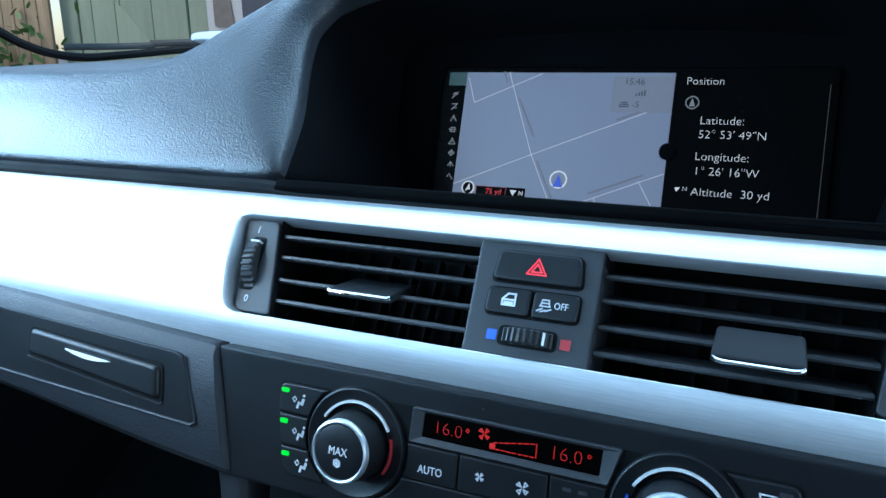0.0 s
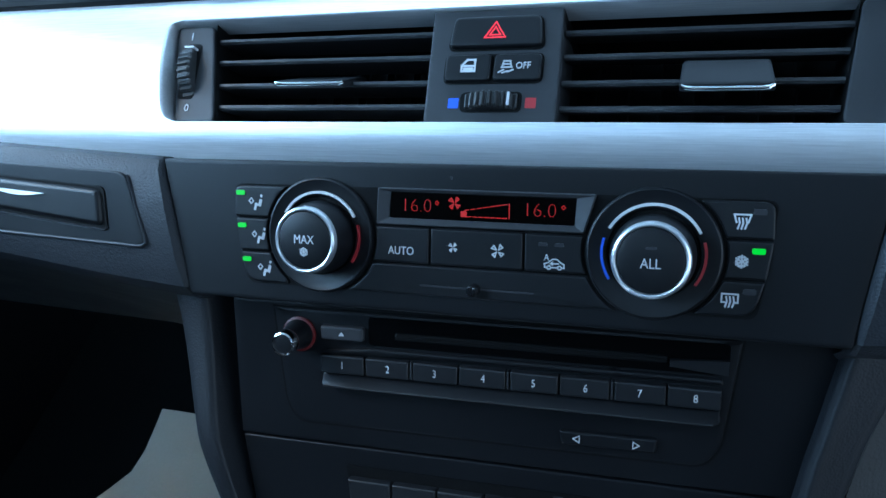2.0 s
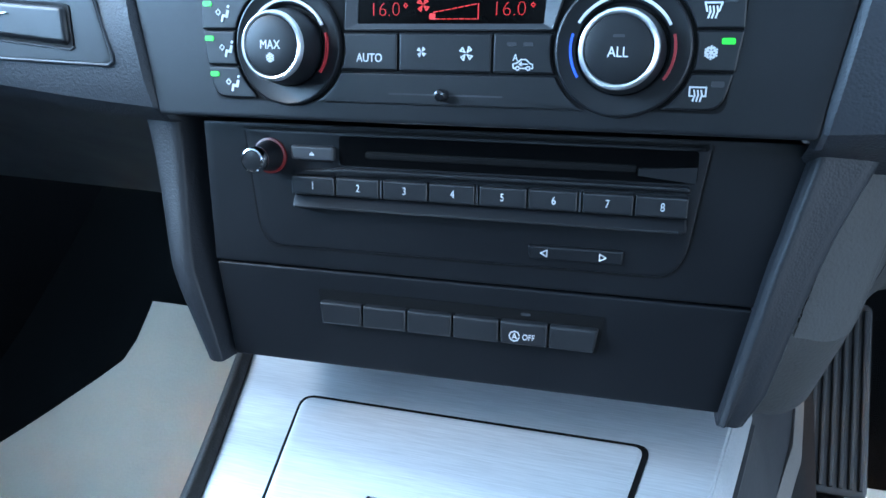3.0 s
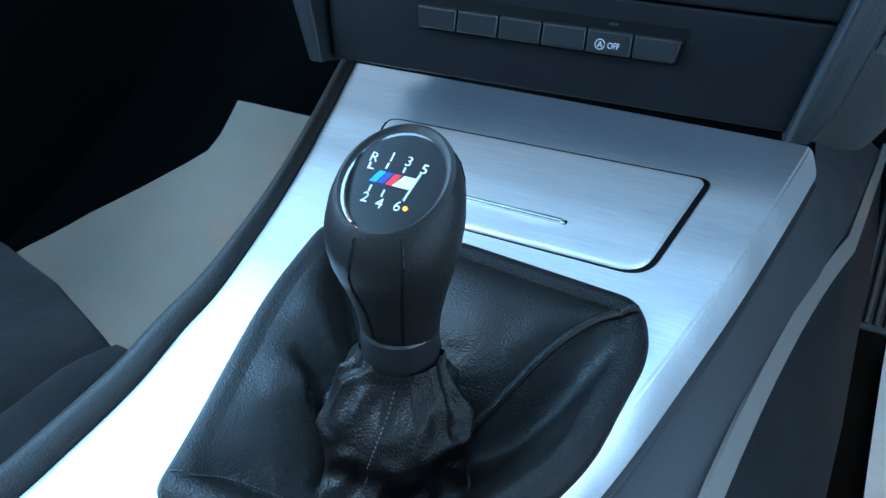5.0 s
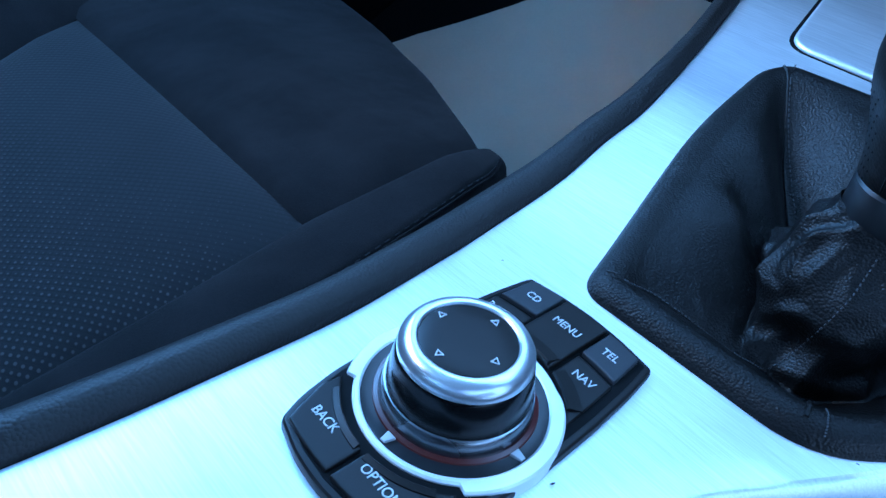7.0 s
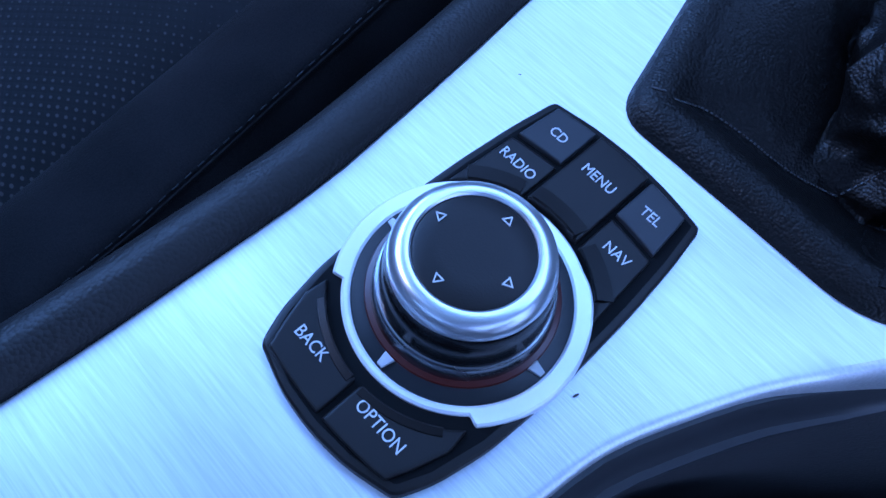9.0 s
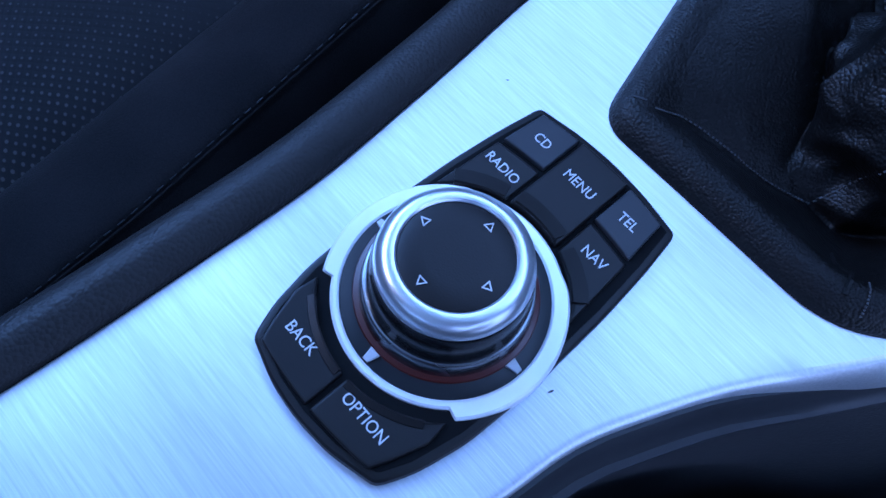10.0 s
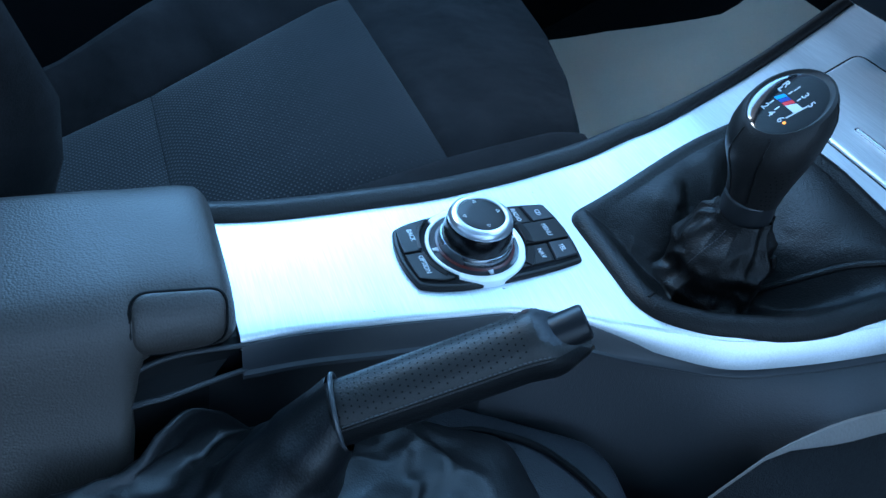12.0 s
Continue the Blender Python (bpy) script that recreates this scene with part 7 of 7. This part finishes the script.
def footwells():
    ys = np.linspace(-1.3, 0.98, 52)
    rows = [[(x, y, min(toe_z(y), 0.62) - 0.006) for x in np.linspace(-0.76, 0.76, 20)] for y in ys]
    fl = thing("floor", Matrix.Translation((0, 0, 0.09)), "black carpeted car floor and toe boards", "floor", kind="structure")
    part("carpet", loft(rows, False), CARPET, fl, world=True)
    px = [(0.20, -0.74), (0.40, -0.745), (0.50, -0.719), (0.575, -0.668), (0.654, -0.597), (0.682, -0.568), (0.709, -0.564), (0.752, -0.570)]
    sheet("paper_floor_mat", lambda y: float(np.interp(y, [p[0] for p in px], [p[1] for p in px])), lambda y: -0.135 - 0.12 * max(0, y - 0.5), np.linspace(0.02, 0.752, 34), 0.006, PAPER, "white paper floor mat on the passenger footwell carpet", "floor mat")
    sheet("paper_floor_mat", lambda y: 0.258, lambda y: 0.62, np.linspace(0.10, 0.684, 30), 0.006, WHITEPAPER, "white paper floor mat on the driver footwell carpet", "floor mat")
    m = plane_frame((0.2470, 0.722, 0.345), (0, 0.094, 0.157))
    t = thing("foot_rest", m, "black ribbed foot rest in the driver footwell", "foot rest")
    part("plate", prism(rounded([(-0.026, -0.092), (0.030, -0.092), (0.030, 0.092), (-0.022, 0.092)], 0.008), -0.02, 0.004, 0.003), RUBBER, t)
    for k in range(6):
        u = -0.019 + 0.0085 * k
        part("rib", prism(box2(u - 0.0022, -0.085, u + 0.0022, 0.085, 0.001), 0.003, 0.008, 0.0015), RUBBER, t)
    part("carpet_edge", prism(box2(-0.030, -0.22, 0.010, -0.092, 0.004), -0.05, 0.004, 0.003), CARPET, t)
    low = curve([(0.130, 0.312, 0.508), (0.145, 0.322, 0.5045), (0.155, 0.333, 0.508), (0.167, 0.360, 0.524), (0.189, 0.400, 0.540), (0.2095, 0.420, 0.5416), (0.28, 0.44, 0.548), (0.50, 0.44, 0.56)], 5)
    rows = [[(p.x - 0.004, p.y + 0.06, p.z + 0.03), (p.x, p.y + 0.010, p.z + 0.004), (p.x, p.y, p.z), (p.x + 0.002, p.y - 0.006, p.z + 0.006), (p.x + 0.012, p.y - 0.02, p.z + 0.045), (p.x + 0.03, 0.31, 0.66)] for p in low]
    rows.insert(0, [(0.118, 0.36, 0.54), (0.119, 0.300, 0.513), (0.1205, 0.2945, 0.511), (0.1230, 0.2925, 0.520), (0.1375, 0.2930, 0.562), (0.165, 0.297, 0.66)])
    t = thing("column_cover", Matrix.Translation((0.2, 0.36, 0.5)), "light grey plastic cover under the driver dashboard", "dashboard panel")
    part("inner_cover", loft(rows[:18], False), GREYTRIM, t, world=True)
    part("outer_cover", loft([[Vector(p) + Vector((0.0006, 0.0, 0.0008)) for p in r] for r in rows[17:]], False), GREYTRIM, t, world=True)
    # pale carpet edging between console and driver's seat
    t = thing("seat_rail_trim", Matrix.Translation((0.18, 0.3, 0.12)), "light grey edging strip beside the driver seat", "trim strip")
    rows = []
    for y in np.linspace(0.035, 0.78, 66):
        p, k = strip_at(y), float(0.15 + 0.85 * ease((y - 0.10) / 0.05))
        rows.append([p + k * Vector((-0.0040, 0, 0.0040)), p + k * Vector((-0.0022, 0, 0.0052)), p + k * Vector((0.0034, 0, -0.0024)), p + k * Vector((0.0040, 0, -0.0046)), p + k * Vector((0.0010, 0, -0.0060))])
    part("strip", loft(rows, False), PALETRIM, t, world=True)
    # grey carpet on the side of the tunnel below the strip
    rows = []
    for y in np.linspace(0.03, 0.80, 44):
        p = strip_at(y) + Vector((-0.0005, 0, -0.003))
        q = Vector((float(np.interp(y, [0.1, 0.3, 0.45, 0.61, 0.8], [0.185, 0.20, 0.2128, 0.2255, 0.245])), y, 0.20))
        rows.append([p.lerp(q, k) + Vector((0.010, 0, 0.004)) * math.sin(math.pi * k) for k in np.linspace(0, 1, 9)] + [q + Vector((0.006, 0, -0.10))])
    t = thing("tunnel_carpet", Matrix.Translation((0.2, 0.4, 0.2)), "dark grey carpet on the side of the centre tunnel", "carpet", kind="structure")
    part("carpet_panel", loft(rows, False), GREYCARPET, t, world=True, soft=True)


def footwell_lamp(x):
    """The small warm courtesy lamp under the dashboard."""
    t = thing("footwell_lamp", Matrix.Translation((x, 0.62, 0.600)), "small lit warm courtesy lamp under the dashboard", "lamp", "footwell lamps")
    part("housing", prism(box2(-0.024, -0.013, 0.024, 0.013, 0.003), 0.0, 0.012, 0.002), KEY, t)
    part("lens", prism(box2(-0.020, -0.010, 0.020, 0.010, 0.003), -0.002, 0.001, 0.0), material("warm_lamp_lens", (1.0, 0.60, 0.32), 0.4, emit=3.0), t, "warm white lit lens")
    ob = new("footwell_light", bpy.data.lights.new("footwell_light", "AREA"))
    ob.data.shape, ob.data.size, ob.data.size_y, ob.data.energy, ob.data.color = "RECTANGLE", 0.04, 0.02, 0.14 if x < 0 else 0.25, (1.0, 0.66, 0.40)
    ob.data.spread = radians(95)
    ob.matrix_basis = CAR @ look((x, 0.62, 0.595), (x * 1.06, 0.50, 0.1))


def driver_seat():
    t = thing("driver_seat", Matrix.Translation((0.38, -0.1, 0.1)), "black cloth driver seat cushion", "car seat")
    part("cushion", superbox(0.41, -0.20, 0.24, 0.22, 0.36, 0.09, 6.0, 48, 18), SUEDE, t, world=True)


# ---- cabin shell ----
def shell():
    c = thing("ceiling", Matrix.Translation((0, -0.4, 1.22)), "pale cloth headliner of the car roof", "headliner", kind="structure")
    part("headliner", prism(box2(-0.60, -1.25, 0.60, 0.27, 0.08, 6), 1.20, 1.24, 0.015), LINER, c, world=True)
    for i, s in enumerate((-1, 1)):
        d = thing("door_%d" % (i + 1), Matrix.Translation((s * 0.76, 0, 0.1)), "black inner door panel below the window opening" if s < 0 else "open black front door beside the driver seat", "car door", kind="structure")
        upright = Matrix(((0, 0, 1, 0), (1, 0, 0, 0), (0, 1, 0, 0), (0, 0, 0, 1)))
        swing = Matrix.Translation((s * 0.79, 0.95, 0)) @ pose(0, 0, 0, 0, 0, 62 if s > 0 else 0) @ Matrix.Translation((0, -0.95, 0))
        for name, y0, y1, turned in (("front_panel", -0.44, 0.95, swing), ("rear_panel", -0.90, -0.45, Matrix.Translation((s * 0.79, 0, 0)))):
            bm = prism(rounded([(y0, 0.02), (y1, 0.02), (y1, 0.76 + 0.043 * y1), (y0, 0.76 + 0.043 * y0)], 0.03), -0.03, 0.03, 0.012)
            bm.transform(turned @ upright)
            part(name, bm, DOORTRIM, d, world=True)
        rim = thing("pillar_%d" % (i + 1), Matrix.Translation((s * 0.7, 0.4, 0.8)), "dark windscreen pillar and roof rail", "pillar", kind="structure")
        part("rail", tube([(s * 0.86, 0.66, 0.80), (s * 0.79, 0.44, 1.00), (s * 0.675, 0.13, 1.195), (s * 0.62, -0.4, 1.23), (s * 0.64, -1.25, 1.16)], 0.035, 10), HOOD, rim, world=True)
        part("middle_post", tube([(s * 0.76, -0.42, 0.70), (s * 0.63, -0.40, 1.21)], 0.045, 10), HOOD, rim, world=True)
    w = thing("wall_north", Matrix.Translation((0, 0.9, 0.4)), "dark bulkhead behind the dashboard", "bulkhead", kind="structure")
    bm = prism(box2(-0.78, 0.05, 0.78, 0.84, 0.02), -0.02, 0.02, 0.01)
    bm.transform(plane_frame((0, 0.94, 0.0), (0, 0, 1)))
    part("bulkhead", bm, CARPET, w, world=True)
    r = thing("wall_south", Matrix.Translation((0, -1.3, 0.4)), "dark rear bench and parcel shelf", "rear bench", kind="structure")
    bm = prism(box2(-0.78, 0.02, 0.78, 0.82, 0.05), -0.06, 0.06, 0.03)
    bm.transform(plane_frame((0, -1.2, 0.0), (0, -0.2, 1)))
    part("bench_back", bm, SUEDE, r, world=True)


# ---- outside ----
def outside():
    def place(x, y, z, rz=0):
        return CAR.inverted() @ pose(x, y, z, 0, 0, rz)
    gm = material("grey_yard_concrete", (0.22, 0.21, 0.20), 0.9, grain=(40, 0.004), vary=0.3)
    g = thing("ground", place(0, 0, -0.28), "grey concrete yard", "ground", kind="structure")
    part("yard", loft([[(x, y, 0) for x in (-400, -20, -6, 6, 20, 400)] for y in (-400, -20, -6, 6, 20, 400)], False), gm, g)
    green = material("pale_green_painted_metal", (0.30, 0.36, 0.27), 0.55, vary=0.12, grain=(30, 0.002), stretch=(1, 1, 0.15))
    c = thing("green_container", place(-3.2, 4.0, -0.28), "pale green painted metal container wall in the yard", "container")
    for x0, x1 in ((-1.51, -1.345), (-1.325, -1.20), (-1.195, -0.98), (-0.975, -0.69), (-0.685, -0.38), (-0.36, -0.17)):
        pts = rounded([(x0, -0.03), (x1, -0.03), (x1, 0.03), (x0, 0.03)], 0.006)
        part("panel", prism(pts, 0, 1.62, 0.0), green, c)
    part("back_sheet", prism(box2(-1.51, 0.005, -0.17, 0.06, 0.002), 0, 1.62, 0), material("dark_green_metal", (0.13, 0.16, 0.12), 0.6, vary=0.15), c)
    part("white_box", prism(box2(-1.10, -0.09, -0.97, -0.03, 0.01), 1.50, 1.66, 0.01), WHITE, c, "small white box")
    wood = material("weathered_fence_wood", (0.42, 0.31, 0.20), 0.8, vary=0.3, grain=(60, 0.002), stretch=(1, 1, 0.08))
    f = thing("wooden_fence", place(-5.44, 3.9, -0.28), "weathered wooden board fence", "fence")
    for k in range(7):
        part("board", prism(box2(-0.15 + 0.125 * k, -0.012, -0.035 + 0.125 * k, 0.012, 0.004), 0, 1.6, 0), wood, f)
    # leafy hedge beside the fence
    leaf = material("hedge_leaf", (0.07, 0.16, 0.03), 0.6, vary=0.5)
    bm = bmesh.new()
    rng = random.Random(3)
    for _ in range(2600):
        p = Vector((rng.gauss(0, 0.55), rng.gauss(0, 0.35), 0.5 + 0.75 * rng.random() ** 0.8 + rng.gauss(0, 0.1)))
        a = Euler((rng.uniform(0, 6.3), rng.uniform(0, 6.3), rng.uniform(0, 6.3))).to_matrix()
        s = rng.uniform(0.03, 0.06)
        vs = [bm.verts.new(p + a @ (Vector(q) * s)) for q in ((-0.3, -1, 0), (0.3, -1, 0.1), (0.35, 0.2, 0), (0, 1, -0.1), (-0.35, 0.2, 0))]
        bm.faces.new(vs)
    h = thing("hedge", place(-5.85, 3.45, -0.28), "green leafy hedge by the fence", "hedge")
    part("leaves", bm, leaf, h)
    stem = bmesh.new()
    for k in range(5):
        tube([(0.2 * k - 0.4, 0, 0), (0.22 * k - 0.45, 0.05, 0.5), (0.25 * k - 0.5, 0, 1.0)], [0.03, 0.02, 0.008], 6, stem)
    part("stems", stem, wood, h)
    b = thing("banner", place(-2.98, 3.9, -0.28), "white printed banner with dark and coloured plain shapes", "banner")
    part("cloth", prism(box2(-0.36, -0.006, 1.4, 0.006, 0.004), 0.2, 1.62, 0), WHITE, b)
    fr = Matrix(((1, 0, 0, 0), (0, 0, -1, -0.008), (0, 1, 0, 0), (0, 0, 0, 1)))
    for name, pts, col in (("dark_shape", [(-0.05, 0.3), (0.30, 0.3), (0.38, 1.58), (-0.08, 1.58)], (0.07, 0.08, 0.11)), ("orange_shape", [(-0.30, 0.8), (-0.16, 0.8), (-0.16, 1.12), (-0.30, 1.12)], (0.45, 0.16, 0.05)), ("yellow_shape", [(0.44, 0.8), (0.56, 0.8), (0.54, 1.25), (0.44, 1.2)], (0.65, 0.42, 0.05)),
                           ("red_shape", [(0.70, 1.0), (0.84, 1.0), (0.84, 1.35), (0.70, 1.35)], (0.45, 0.04, 0.05)), ("grey_shape", [(-0.30, 1.15), (-0.14, 1.15), (-0.20, 1.6), (-0.30, 1.6)], (0.20, 0.18, 0.16)), ("brown_shape", [(0.60, 1.4), (1.0, 1.4), (1.0, 1.58), (0.60, 1.58)], (0.12, 0.08, 0.06))):
        bm = prism(rounded(pts, 0.03), 0, 0.004, 0)
        bm.transform(fr)
        part(name, bm, material("print_" + name, col, 0.6, vary=0.2), b)
    # windscreen foot
    co = thing("windscreen_cowl", Matrix.Translation((0, 0.8, 0.9)), "black windscreen cowl strip behind the dashboard", "cowl")
    part("strip", tube(curve([(-0.700, 0.50, 0.925), (-0.7177, 0.55, 0.9166), (-0.7484, 0.60, 0.9140), (-0.7767, 0.66, 0.9142), (-0.785, 0.72, 0.920), (-0.760, 0.77, 0.933), (-0.66, 0.80, 0.946), (-0.50, 0.81, 0.951), (-0.2, 0.82, 0.955), (0.1, 0.82, 0.957), (0.6, 0.78, 0.945)], 6), 0.0055, 8), VOID, co, world=True)
    part("seal", tube(curve([(-0.93, 0.80, 0.9515), (-0.88, 0.86, 0.963), (-0.74, 0.88, 0.9695), (-0.5, 0.89, 0.974), (0.1, 0.90, 0.976), (0.6, 0.86, 0.97)], 6), 0.0050, 8), GREYTRIM, co, world=True)
    wp = thing("wiper_arm", Matrix.Translation((-0.5, 0.85, 0.94)), "pale grey wiper arm end behind the windscreen foot", "wiper")
    part("arm", superbox(-0.632, 0.84, 0.9666, 0.078, 0.02, 0.0080, 3.5, 24, 10), material("pale_grey_paint", (0.45, 0.48, 0.52), 0.35), wp, world=True)
    gl = bpy.data.materials.new("windscreen_glass")
    gl.use_nodes = True
    p = gl.node_tree.nodes["Principled BSDF"]
    p.inputs["Transmission Weight"].default_value, p.inputs["Roughness"].default_value, p.inputs["IOR"].default_value = 1.0, 0.0, 1.01
    ws = thing("window_1", Matrix.Translation((0, 0.8, 0.9)), "clear windscreen glass", "windscreen", kind="structure")
    ob = part("pane", loft([[(x, 0.97 - 0.12 * (x / 0.7) ** 2, 0.90) for x in np.linspace(-0.72, 0.72, 13)], [(x * 0.86, 0.28 - 0.04 * (x / 0.7) ** 2, 1.218) for x in np.linspace(-0.72, 0.72, 13)]], False), gl, ws, world=True)
    ob.visible_shadow = False


passenger_seat()
footwell_lamp(-0.33)
footwell_lamp(0.36)
driver_seat()
footwells()
shell()
outside()
